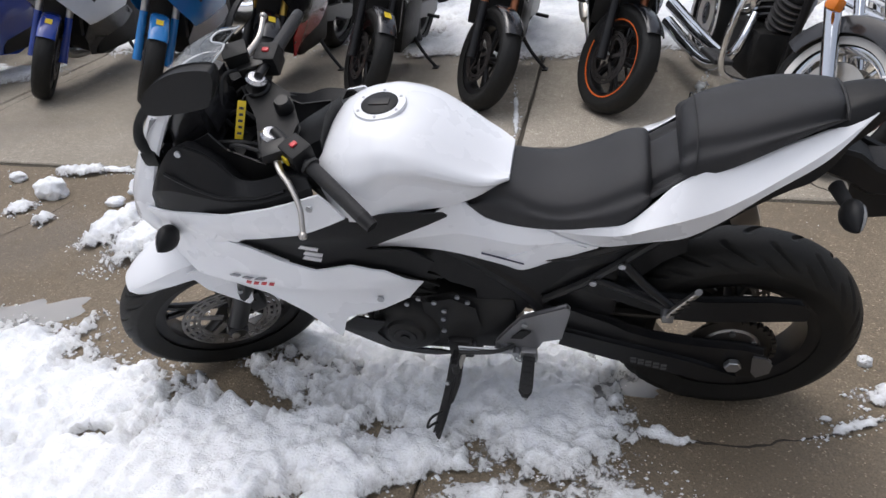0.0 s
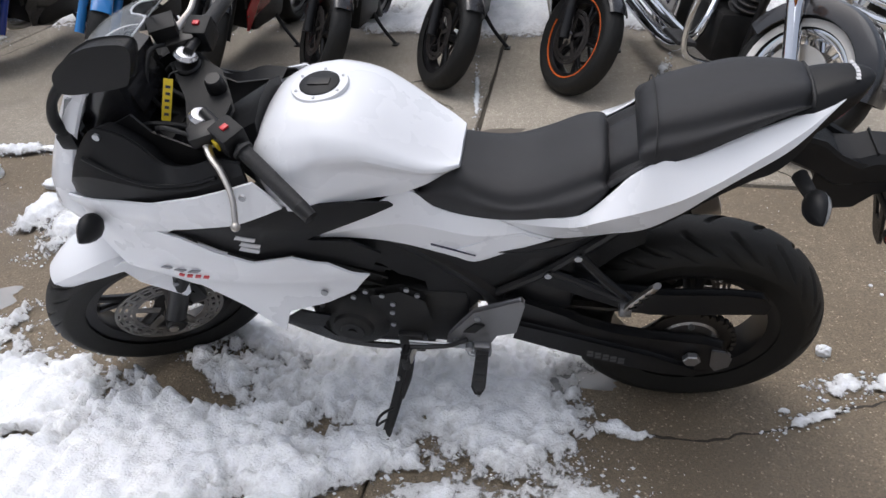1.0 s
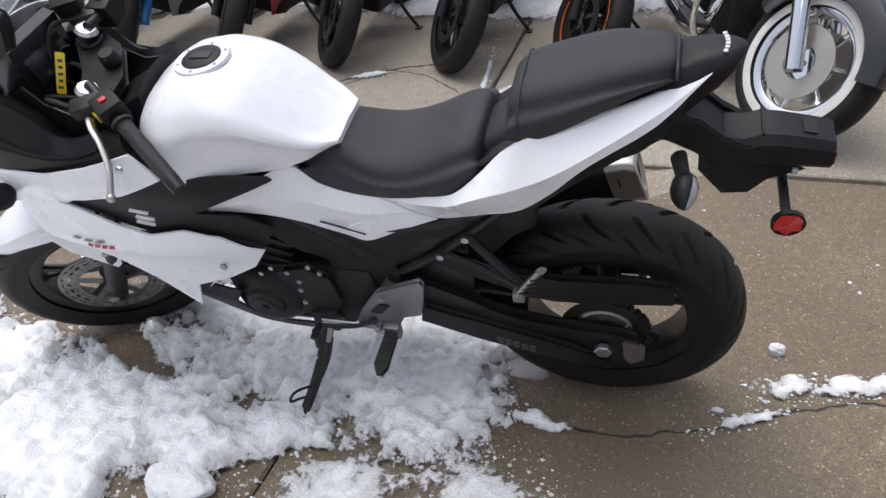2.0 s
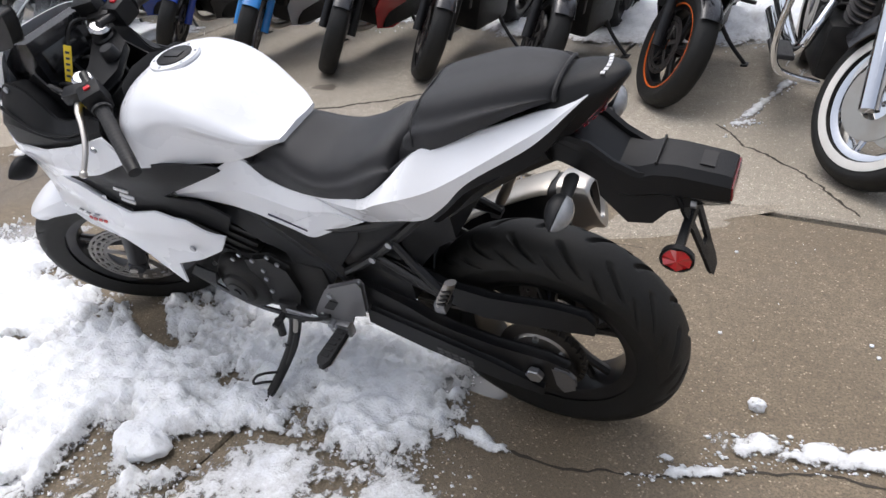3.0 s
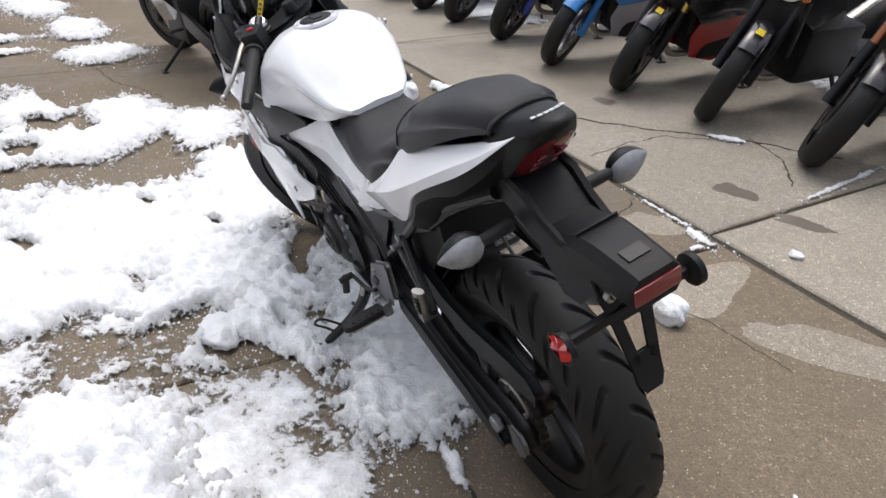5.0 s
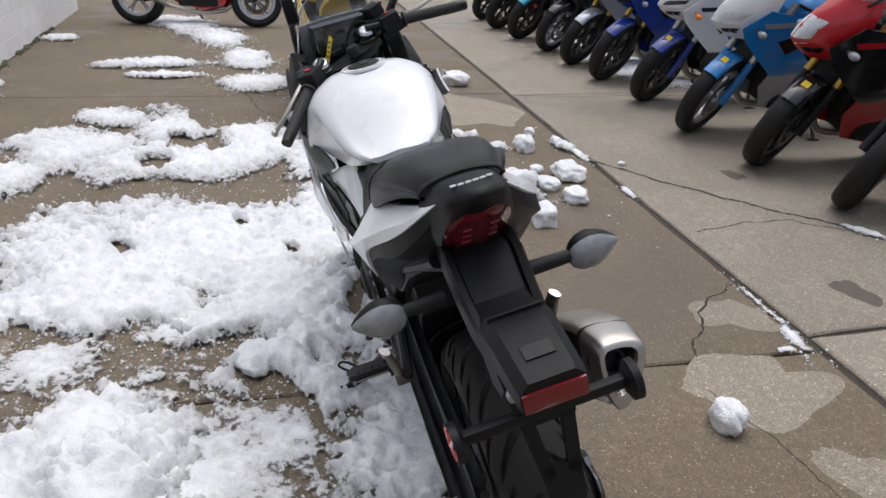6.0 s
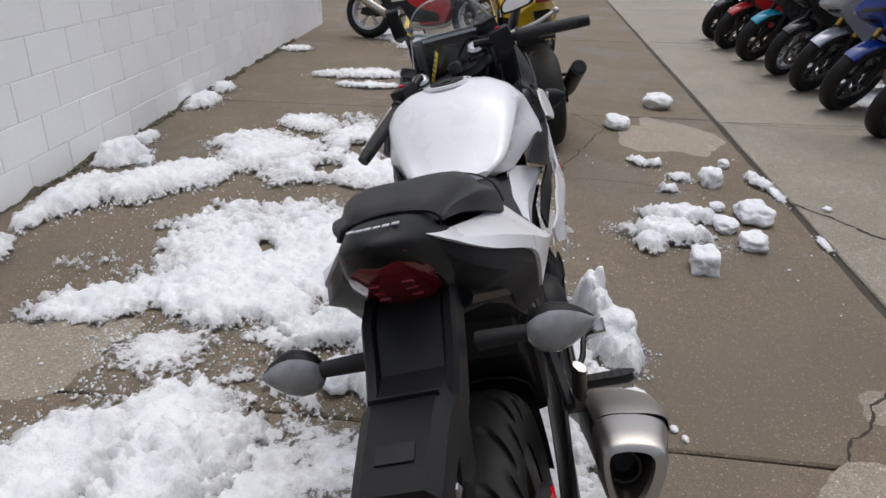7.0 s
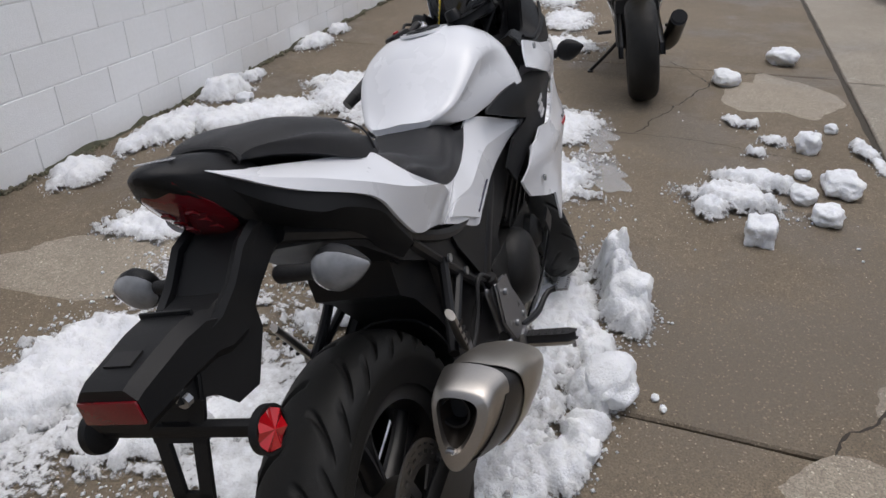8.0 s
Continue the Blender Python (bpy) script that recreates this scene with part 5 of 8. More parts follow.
pedal = bp("pedal_plate", moved(box(-0.028, 0.028, -0.016, 0.016, -0.004, 0.004, 0.002), Matrix.Translation((-0.715, 0.240, 0.366))), BOLT)
for k in range(5):
    for w in (-0.012, 0.012):
        bp("tooth", box(-0.738 + 0.0115 * k - 0.003, -0.738 + 0.0115 * k + 0.003, 0.240 + w - 0.003, 0.240 + w + 0.003, 0.369, 0.375), BOLT, pedal)
bp("brake_pedal", tube([(-0.54, 0.165, 0.36), (-0.62, 0.185, 0.345), (-0.70, 0.200, 0.355), (-0.715, 0.235, 0.358)], [0.008, 0.008, 0.007, 0.010], 8), FRAME_BLACK)
stand_leg = tube([(-0.715, -0.140, 0.335), (-0.735, -0.155, 0.262), (-0.748, -0.188, 0.208), (-0.762, -0.238, 0.165), (-0.776, -0.292, 0.132), (-0.786, -0.330, 0.112)], [0.021, 0.018, 0.017, 0.015, 0.014, 0.012], 12, 6)
stand = bp("side_stand", stand_leg, FRAME_BLACK, label="black side stand swung down")
bp("foot", tube([(-0.776, -0.288, 0.126), (-0.784, -0.325, 0.116), (-0.789, -0.352, 0.118), (-0.792, -0.368, 0.124)], [0.016, 0.022, 0.019, 0.008], 12, 5, flat=0.42), FRAME_BLACK, stand)
bp("wire_tang", tube([(-0.768, -0.258, 0.160), (-0.782, -0.295, 0.196), (-0.791, -0.318, 0.205), (-0.795, -0.330, 0.190), (-0.788, -0.305, 0.165), (-0.779, -0.284, 0.142)], 0.004, 6, 6), FRAME_BLACK, stand)
bp("bolt", tube([(-0.755, -0.200, 0.222), (-0.756, -0.208, 0.228)], 0.006, 8), BOLT, stand)
bp("gusset", tube([(-0.722, -0.160, 0.262), (-0.732, -0.195, 0.215), (-0.746, -0.236, 0.176)], [0.010, 0.011, 0.006], 8, 4), FRAME_BLACK, stand)
bp("pivot", box(-0.745, -0.675, -0.165, -0.115, 0.300, 0.375, 0.010), FRAME_BLACK, stand)
bp("spring", tube([(-0.695, -0.155, 0.345), (-0.722, -0.172, 0.262)], 0.007, 8), STEEL, stand)

# fuel tank
def eased(points, r=0.010):
    """A broken line with each inner corner rounded a little."""
    P = [Vector((a, b, 0)) for a, b in points]
    out = [P[0]]
    for a, b, c in zip(P, P[1:], P[2:]):
        k0, k1 = min(r, (a - b).length * 0.45), min(r, (c - b).length * 0.45)
        q0, q1 = b + (a - b).normalized() * k0, b + (c - b).normalized() * k1
        out += [q0, (q0 + 2 * b + q1) / 4, q1]
    return out + [P[-1]]


def tank_ring(x, zt, ysh, zsh, yc, zc, yb, zb):
    half = eased([(0, zt), (ysh * 0.55, zt - 0.004), (ysh, zsh), ((ysh + yc) / 2 + 0.006, (zsh + zc) / 2 + 0.004), (yc, zc), (yc * 0.45 + yb * 0.55 + 0.004, zc * 0.5 + zb * 0.5), (yb, zb)])
    right = [(x, p[0], p[1]) for p in half]
    left = [(x, -p[0], p[1]) for p in reversed(half[1:])]
    return right + [(x, yb * 0.5, zb - 0.01), (x, -yb * 0.5, zb - 0.01)] + left


def knee_ring(x, zt, ysh, zsh, yk, zk, yt, ztk, yb, zb):
    """A section of the white tank: crown, shoulder, knee crease, tucked flank and foot."""
    half = eased([(0, zt), (ysh * 0.55, zt - 0.003), (ysh, zsh), ((ysh + yk) / 2 + 0.008, (zsh + zk) / 2 + 0.006), (yk, zk), (yt, ztk), (yt * 0.4 + yb * 0.6 + 0.002, ztk * 0.4 + zb * 0.6), (yb, zb)], 0.012)
    return [(x, p[0], p[1]) for p in half] + [(x, yb * 0.5, zb - 0.01), (x, -yb * 0.5, zb - 0.01)] + [(x, -p[0], p[1]) for p in reversed(half[1:])]


tank_rows = [(-1.005, 0.935, 0.050, 0.930, 0.100, 0.905, 0.099, 0.892, 0.095, 0.868), (-0.985, 0.972, 0.068, 0.965, 0.130, 0.928, 0.132, 0.902, 0.124, 0.864), (-0.955, 1.004, 0.080, 0.996, 0.156, 0.942, 0.166, 0.905, 0.166, 0.860),
             (-0.905, 1.030, 0.092, 1.020, 0.174, 0.954, 0.191, 0.905, 0.201, 0.858), (-0.86, 1.036, 0.098, 1.027, 0.174, 0.962, 0.179, 0.915, 0.191, 0.857), (-0.82, 1.038, 0.100, 1.028, 0.168, 0.968, 0.160, 0.928, 0.170, 0.852), (-0.75, 1.018, 0.102, 1.004, 0.157, 0.962, 0.140, 0.928, 0.143, 0.846),
             (-0.69, 0.978, 0.098, 0.964, 0.144, 0.936, 0.127, 0.908, 0.123, 0.842), (-0.63, 0.932, 0.088, 0.920, 0.122, 0.902, 0.111, 0.888, 0.102, 0.852), (-0.59, 0.905, 0.074, 0.897, 0.102, 0.888, 0.095, 0.880, 0.083, 0.866), (-0.556, 0.888, 0.055, 0.884, 0.073, 0.878, 0.068, 0.875, 0.056, 0.870)]
loops = [knee_ring(*r) for r in tank_rows]
dense = []
cols = [spline([ring[i] for ring in loops], 3) for i in range(len(loops[0]))]
for k in range(len(cols[0])):
    dense.append([c[k] for c in cols])
tank = bp("fuel_tank", rings(dense), WHITE, smooth=32, label="glossy white sculpted fuel tank")
cap_m = Matrix.Translation((-0.848, 0, 1.0345)) @ Matrix.Rotation(radians(-2), 4, "Y")
cap = bp("fuel_cap", moved(lathe([(0, 0.008), (0.040, 0.008), (0.043, 0.006), (0.043, -0.004), (0, -0.004)], 36, "z", closed=False), cap_m), BLACK_PLASTIC, tank, "grey-black filler cap with a key flap")
bp("cap_ring", moved(lathe([(0.043, -0.002), (0.043, 0.004), (0.060, 0.0035), (0.062, -0.003)], 40, "z"), cap_m), WHITE, tank)
bp("key_flap", moved(box(-0.024, 0.024, -0.012, 0.012, 0.007, 0.011, 0.002), cap_m), FRAME_BLACK, tank)
for k in range(6):
    a = radians(30 + 60 * k)
    bp("cap_bolt", moved(disc(0.0035, 0, 0.0055, 8, (0.052 * math.cos(a), 0.052 * math.sin(a), 0), axis="z"), cap_m), BOLT, tank)
front_cover = rings([[(x, s * w, z) for s, z in ((-1, z0), (-0.8, z1), (-0.3, z2), (0.3, z2), (0.8, z1), (1, z0))] for x, w, z0, z1, z2 in ((-1.07, 0.085, 0.88, 0.95, 0.965), (-1.02, 0.10, 0.90, 0.975, 0.985), (-0.975, 0.105, 0.93, 1.00, 1.022))])
bp("tank_front_cover", front_cover, BLACK_PLASTIC)

# seats
def seat_ring(x, zt, wt, wb, zb, dip=0.0):
    half = spline([(0, zt - dip, 0), (wt * 0.6, zt - dip * 0.4, 0), (wt * 0.92, zt - 0.010, 0), (wt + 0.008, zt - 0.03, 0), ((wt + wb) / 2 + 0.012, (zt + zb) / 2 - 0.005, 0), (wb, zb, 0)], 4)
    return [(x, p[0], p[1]) for p in half] + [(x, 0.4 * wb, zb - 0.004), (x, -0.4 * wb, zb - 0.004)] + [(x, -p[0], p[1]) for p in reversed(half[1:])]


def smooth_rings(rows, ring, n=4):
    base = [ring(*r) for r in rows]
    lines = [spline([b[i] for b in base], n) for i in range(len(base[0]))]
    return [[c[k] for c in lines] for k in range(len(lines[0]))]


rider = smooth_rings([(-0.656, 0.846, 0.080, 0.107, 0.836), (-0.635, 0.862, 0.080, 0.108, 0.806), (-0.60, 0.874, 0.076, 0.108, 0.789), (-0.56, 0.872, 0.084, 0.112, 0.777), (-0.50, 0.852, 0.100, 0.120, 0.775), (-0.44, 0.847, 0.110, 0.126, 0.779),
                      (-0.37, 0.868, 0.114, 0.137, 0.797), (-0.31, 0.898, 0.112, 0.150, 0.823), (-0.275, 0.910, 0.106, 0.140, 0.844), (-0.255, 0.908, 0.098, 0.128, 0.858), (-0.245, 0.892, 0.086, 0.117, 0.864)], seat_ring)
bp("rider_seat", rings(rider), SEAT, smooth=60, label="black vinyl rider seat, dished")
ped = smooth_rings([(-0.262, 0.884, 0.070, 0.116, 0.850), (-0.225, 0.908, 0.068, 0.113, 0.885), (-0.18, 0.940, 0.068, 0.109, 0.915), (-0.13, 0.968, 0.068, 0.102, 0.940), (0.02, 1.000, 0.066, 0.080, 0.975)], seat_ring)
bp("seat_base", rings(ped), SEAT, smooth=60)
pil = smooth_rings([(-0.194, 0.972, 0.070, 0.110, 0.943), (-0.186, 0.994, 0.078, 0.116, 0.940), (-0.155, 1.018, 0.084, 0.120, 0.940), (-0.10, 1.036, 0.088, 0.118, 0.958), (-0.02, 1.060, 0.084, 0.104, 0.996), (0.045, 1.068, 0.070, 0.084, 1.022), (0.090, 1.068, 0.056, 0.070, 1.035), (0.108, 1.056, 0.045, 0.060, 1.036)], seat_ring)
pillion = bp("pillion_seat", rings(pil), SEAT, smooth=60, label="black vinyl pillion pad with a front seam")
bp("seam_strap", tube([(-0.166, y, z) for y, z in ((-0.120, 0.950), (-0.110, 0.983), (-0.082, 1.004), (-0.04, 1.013), (0.04, 1.013), (0.082, 1.004), (0.110, 0.983), (0.120, 0.950))], 0.0018, 6, 4), GRIP, pillion)
bp("rear_edge", tube([(0.104, y, z) for y, z in ((-0.066, 1.038), (-0.052, 1.054), (0.0, 1.062), (0.052, 1.054), (0.066, 1.038))], 0.004, 6, 4), GRIP, pillion)

# tail
TAIL_EDGE = [(0.160, 0.053, 1.046), (0.130, 0.073, 1.021), (0.100, 0.095, 0.995), (0.060, 0.118, 0.968), (0.020, 0.136, 0.950), (-0.020, 0.149, 0.926), (-0.060, 0.158, 0.896), (-0.100, 0.155, 0.850), (-0.150, 0.149, 0.800), (-0.176, 0.147, 0.786)]
TAIL_ROWS = [((0.160, 0.052, 1.047), (0.160, 0.053, 1.0465), (0.160, 0.053, 1.046)), ((0.125, 0.062, 1.034), (0.128, 0.073, 1.026), (0.130, 0.075, 1.021)), ((0.085, 0.070, 1.020), (0.092, 0.096, 1.004), (0.100, 0.097, 0.995)),
             ((0.030, 0.084, 1.003), (0.045, 0.121, 0.981), (0.060, 0.120, 0.968)), ((-0.020, 0.094, 0.988), (-0.010, 0.144, 0.952), (-0.020, 0.150, 0.926)), ((-0.070, 0.102, 0.973), (-0.060, 0.162, 0.925), (-0.060, 0.160, 0.896)),
             ((-0.112, 0.110, 0.959), (-0.120, 0.174, 0.893), (-0.100, 0.157, 0.850)), ((-0.156, 0.121, 0.945), (-0.180, 0.179, 0.868), (-0.150, 0.151, 0.802)), ((-0.205, 0.121, 0.905), (-0.222, 0.181, 0.853), (-0.185, 0.149, 0.782)),
             ((-0.245, 0.136, 0.866), (-0.262, 0.180, 0.836), (-0.230, 0.146, 0.770)), ((-0.300, 0.157, 0.826), (-0.305, 0.169, 0.808), (-0.285, 0.140, 0.752)), ((-0.360, 0.140, 0.802), (-0.360, 0.148, 0.785), (-0.345, 0.126, 0.728)),
             ((-0.420, 0.127, 0.784), (-0.418, 0.131, 0.773), (-0.405, 0.125, 0.745)), ((-0.470, 0.121, 0.777), (-0.468, 0.122, 0.774), (-0.465, 0.121, 0.771))]
COVER_ROWS = [((-0.909, 0.184, 0.758), (-0.910, 0.184, 0.756), (-0.909, 0.183, 0.753)), ((-0.852, 0.168, 0.777), (-0.856, 0.172, 0.760), (-0.858, 0.166, 0.744)), ((-0.795, 0.154, 0.800), (-0.795, 0.160, 0.765), (-0.797, 0.153, 0.732)),
              ((-0.737, 0.141, 0.824), (-0.735, 0.149, 0.768), (-0.735, 0.139, 0.712)), ((-0.690, 0.116, 0.842), (-0.680, 0.140, 0.770), (-0.680, 0.133, 0.694)), ((-0.655, 0.109, 0.836), (-0.628, 0.136, 0.758), (-0.627, 0.131, 0.675)),
              ((-0.612, 0.109, 0.793), (-0.575, 0.134, 0.742), (-0.575, 0.129, 0.655)), ((-0.560, 0.114, 0.778), (-0.525, 0.136, 0.735), (-0.530, 0.127, 0.638)), ((-0.510, 0.119, 0.775), (-0.480, 0.136, 0.738), (-0.465, 0.126, 0.668)),
              ((-0.480, 0.121, 0.775), (-0.430, 0.132, 0.744), (-0.410, 0.126, 0.696)), ((-0.467, 0.122, 0.770), (-0.405, 0.127, 0.742), (-0.351, 0.126, 0.724))]
for side in (-1, 1):
    tp = bp("tail_panel", loft_panel(TAIL_ROWS, side), WHITE, smooth=22, label="white tail side panel with a sharp crease")
    bp("bolt", moved(disc(0.011, -0.002, 0.003, 12, (0, 0, 0), 0.001), Matrix.Translation((-0.168, side * 0.156, 0.826)) @ Matrix.Rotation(radians(-side * 22), 4, "X")), BOLT, tp)
    # black edge under the white panel: a lit lip, then a face that turns in below the tail
    flare = lambda x: lerp(x, (-0.08, 0.0, 0.06, 0.11, 0.14), (0.0, 0.4, 1.0, 0.9, 0.1))
    rows = [((x, y - 0.004, z + 0.004), (x - 0.004, y - 0.006 + 0.014 * flare(x), z - 0.020 - 0.014 * flare(x)), (x - 0.012, max(0.045, y - 0.050), z - 0.062)) for x, y, z in TAIL_EDGE[:-1]]
    rows[0] = ((0.160, 0.050, 1.048), (0.156, 0.050, 1.034), (0.135, 0.044, 0.990))
    bp("tail_under_panel", loft_panel(rows, side), BLACK_PLASTIC, smooth=22, label="black plastic panel under the tail")
    cover = bp("side_cover", loft_panel(COVER_ROWS, side), WHITE, smooth=16, label="white side cover with a dark pinstripe")
    sf = lambda x, z, s=side: s * lerp(x, (-0.66, -0.60, -0.53, -0.36), (0.137, 0.134, 0.1325, 0.127))
    raised = [(-0.575, 0.682), (-0.527, 0.656), (-0.445, 0.697), (-0.378, 0.726), (-0.415, 0.741), (-0.475, 0.733)]
    bp("raised_field", panel(raised, lambda x, z: sf(x, z) + side * 0.004, 0.006, 0.03), WHITE, cover)
    stripe = [(-0.625, 0.705), (-0.525, 0.6695), (-0.525, 0.6720), (-0.625, 0.708)]
    bp("pinstripe", panel(stripe, lambda x, z: sf(x, z) + side * 0.0070, 0.004, 0.05), DARK_TEXT, cover)
    bp("bolt", bolt_head((-0.872, side * 0.176, 0.759), 0.009, side=side), BOLT, cover)
    fcov = [(-0.90, 0.715), (-0.80, 0.728), (-0.705, 0.708), (-0.608, 0.676), (-0.532, 0.655), (-0.429, 0.700), (-0.365, 0.728), (-0.400, 0.650), (-0.500, 0.525), (-0.575, 0.410), (-0.620, 0.330), (-0.662, 0.312), (-0.652, 0.480), (-0.657, 0.550), (-0.717, 0.580), (-0.770, 0.640), (-0.84, 0.675)]
    bp("frame_cover", panel(fcov, lambda x, z, s=side: s * (lerp(x, (-0.93, -0.84, -0.69, -0.5, -0.35), (0.176, 0.146, 0.126, 0.120, 0.118)) - 0.02 * max(0, 0.70 - z)), 0.006, 0.03), BLACK_PLASTIC, label="textured black frame cover")

def cowl_ring(x, zt, y1, z1, y2, z2, y3, z3, y4, z4, zb):
    """A section of the tail end: crown, shoulder, side edge, lower side and floor."""
    half = eased([(0, zt), (y1 * 0.6, zt - 0.001), (y1, z1), (y2, z2), (y3, z3), (y4, z4), (0, zb)], 0.006)
    return [(x, p[0], p[1]) for p in half] + [(x, -p[0], p[1]) for p in reversed(half[1:-1])]


cowl_rows = [(0.072, 1.040, 0.046, 1.034, 0.082, 1.000, 0.104, 0.965, 0.052, 0.918, 0.912), (0.100, 1.054, 0.046, 1.048, 0.074, 1.018, 0.084, 0.980, 0.048, 0.940, 0.934), (0.132, 1.066, 0.041, 1.060, 0.064, 1.034, 0.066, 1.008, 0.055, 0.970, 0.963),
             (0.162, 1.072, 0.034, 1.067, 0.051, 1.050, 0.054, 1.036, 0.050, 1.002, 0.994), (0.190, 1.074, 0.025, 1.070, 0.038, 1.060, 0.042, 1.052, 0.039, 1.030, 1.022), (0.208, 1.072, 0.014, 1.069, 0.022, 1.063, 0.022, 1.059, 0.018, 1.048, 1.045), (0.215, 1.067, 0.005, 1.066, 0.008, 1.063, 0.008, 1.061, 0.006, 1.057, 1.056)]
cowl = bp("tail_cowl", rings(smooth_rings(cowl_rows, cowl_ring, 3)), BLACK_PLASTIC, smooth=28, label="black tail cowl with maker's lettering blocked out")
for k in range(6):
    y = -0.026 + 0.0105 * k
    bp("lettering_bar", moved(box(-0.0035, 0.0035, -0.004, 0.004, 0, 0.0015), Matrix.Translation((0.182 - 6 * y * y, y, 1.0735 - 0.05 * abs(y))) @ Matrix.Rotation(radians(-6), 4, "Y")), GREY_TEXT, cowl)


def lens_row(x, w, zb, drop):
    """One bowed row of the tail light lens, proud of the cowl's sloping floor."""
    out = [(x + drop * 0.7, w * u, zb - drop + 0.018 * abs(u) ** 3) for u in (-1, -0.8, -0.5, 0, 0.5, 0.8, 1)]
    return out + [(p[0] - 0.010, p[1] * 0.90, p[2] + 0.008) for p in reversed(out)]


tail_lamp = bp("tail_light", rings([lens_row(*q) for q in ((0.098, 0.030, 0.936, -0.004), (0.102, 0.036, 0.938, 0.004), (0.128, 0.052, 0.960, 0.006), (0.160, 0.050, 0.993, 0.006), (0.184, 0.041, 1.019, 0.005), (0.197, 0.033, 1.034, 0.003), (0.200, 0.028, 1.038, -0.002))]), DARK_RED_LENS, smooth=50, label="dark red wedge-shaped tail light lens")
for y in (-0.020, 0.020):
    for k in range(3):
        bp("lamp_diode", moved(box(-0.006, 0.006, -0.007, 0.007, -0.0015, 0.0015, 0.001), Matrix.Translation((0.142 + 0.016 * k, y, 0.966 + 0.0165 * k)) @ Matrix.Rotation(radians(-46), 4, "Y")), RED_LENS, tail_lamp)

# number plate carrier, which trails behind the tail
fen = rings([[(x, -w, z), (x, -w * 0.7, z + 0.014), (x, w * 0.7, z + 0.014), (x, w, z), (x, w, z - t), (x, w * 0.8, z - t - 0.012), (x, -w * 0.8, z - t - 0.012), (x, -w, z - t)] for x, z, w, t in
             ((0.04, 0.945, 0.056, 0.03), (0.10, 0.945, 0.058, 0.04), (0.15, 0.925, 0.058, 0.045), (0.200, 0.884, 0.055, 0.040), (0.235, 0.882, 0.053, 0.040), (0.262, 0.893, 0.052, 0.042), (0.300, 0.892, 0.049, 0.042), (0.375, 0.880, 0.046, 0.034), (0.388, 0.875, 0.044, 0.030))])
bevelled(fen, 0.004, 1, 25)
carrier = bp("plate_carrier", fen, BLACK_PLASTIC, smooth=30, label="black plastic rear mudguard and plate carrier")
bp("step_ridge", box(0.262, 0.266, -0.040, 0.040, 0.905, 0.9125, 0.001), BLACK_PLASTIC, carrier)
bp("finger_slot", moved(box(-0.012, 0.012, -0.020, 0.020, -0.001, 0.002), Matrix.Translation((0.345, 0, 0.8995)) @ Matrix.Rotation(radians(9), 4, "Y")), FRAME_BLACK, carrier)
bp("rear_reflector", box(0.386, 0.392, -0.043, 0.043, 0.846, 0.876, 0.003), RED_LENS, carrier, "wide red rear reflector")
for side in (-1, 1):
    flange = [(x, side * w, z0, z1) for x, w, z0, z1 in ((0.075, 0.052, 0.925, 0.955), (0.115, 0.054, 0.915, 0.962), (0.155, 0.055, 0.890, 0.950), (0.195, 0.053, 0.865, 0.915), (0.235, 0.050, 0.855, 0.893), (0.262, 0.048, 0.868, 0.890))]
    bm = rings([[(x, w - side * 0.014, z0), (x, w - side * 0.010, z1 - 0.004), (x, w, z1), (x, w + side * 0.004, z1 - 0.010), (x, w + side * 0.002, z0)] for x, w, z0, z1 in flange])
    bp("side_flange", bm, BLACK_PLASTIC, carrier, smooth=25)
bp("lower_skirt", plate([(0.165, 0.885), (0.20, 0.850), (0.30, 0.850), (0.330, 0.835), (0.282, 0.812), (0.254, 0.777), (0.215, 0.772), (0.170, 0.825)], -0.043, 0.043, 0.008), BLACK_PLASTIC, carrier)
side_l = None
for s in (-1, 1):
    side_l = merged(side_l, plate([(s * 0.047, 0.845), (s * 0.030, 0.845), (s * 0.012, 0.690), (s * 0.026, 0.680)], 0, 0.007, 0.002, axis="x"))
side_l = plate([(-0.046, 0.815), (0.046, 0.815), (0.042, 0.795), (-0.042, 0.795)], 0, 0.007, 0.002, axis="x", bm=side_l)
side_l = plate([(-0.040, 0.778), (0.040, 0.778), (0.039, 0.768), (-0.039, 0.768)], 0, 0.007, 0.002, axis="x", bm=side_l)
side_l = plate([(-0.027, 0.700), (0.027, 0.700), (0.024, 0.650), (0.016, 0.632), (-0.016, 0.632), (-0.024, 0.650)], 0, 0.007, 0.002, axis="x", bm=side_l)
for v in side_l.verts:
    v.co.x += 0.300 + (0.845 - v.co.z) * 0.28
bp("plate_bracket", side_l, BLACK_PLASTIC, carrier)
bp("reflector_bar", box(0.312, 0.328, -0.120, 0.120, 0.772, 0.790, 0.004), BLACK_PLASTIC, carrier)
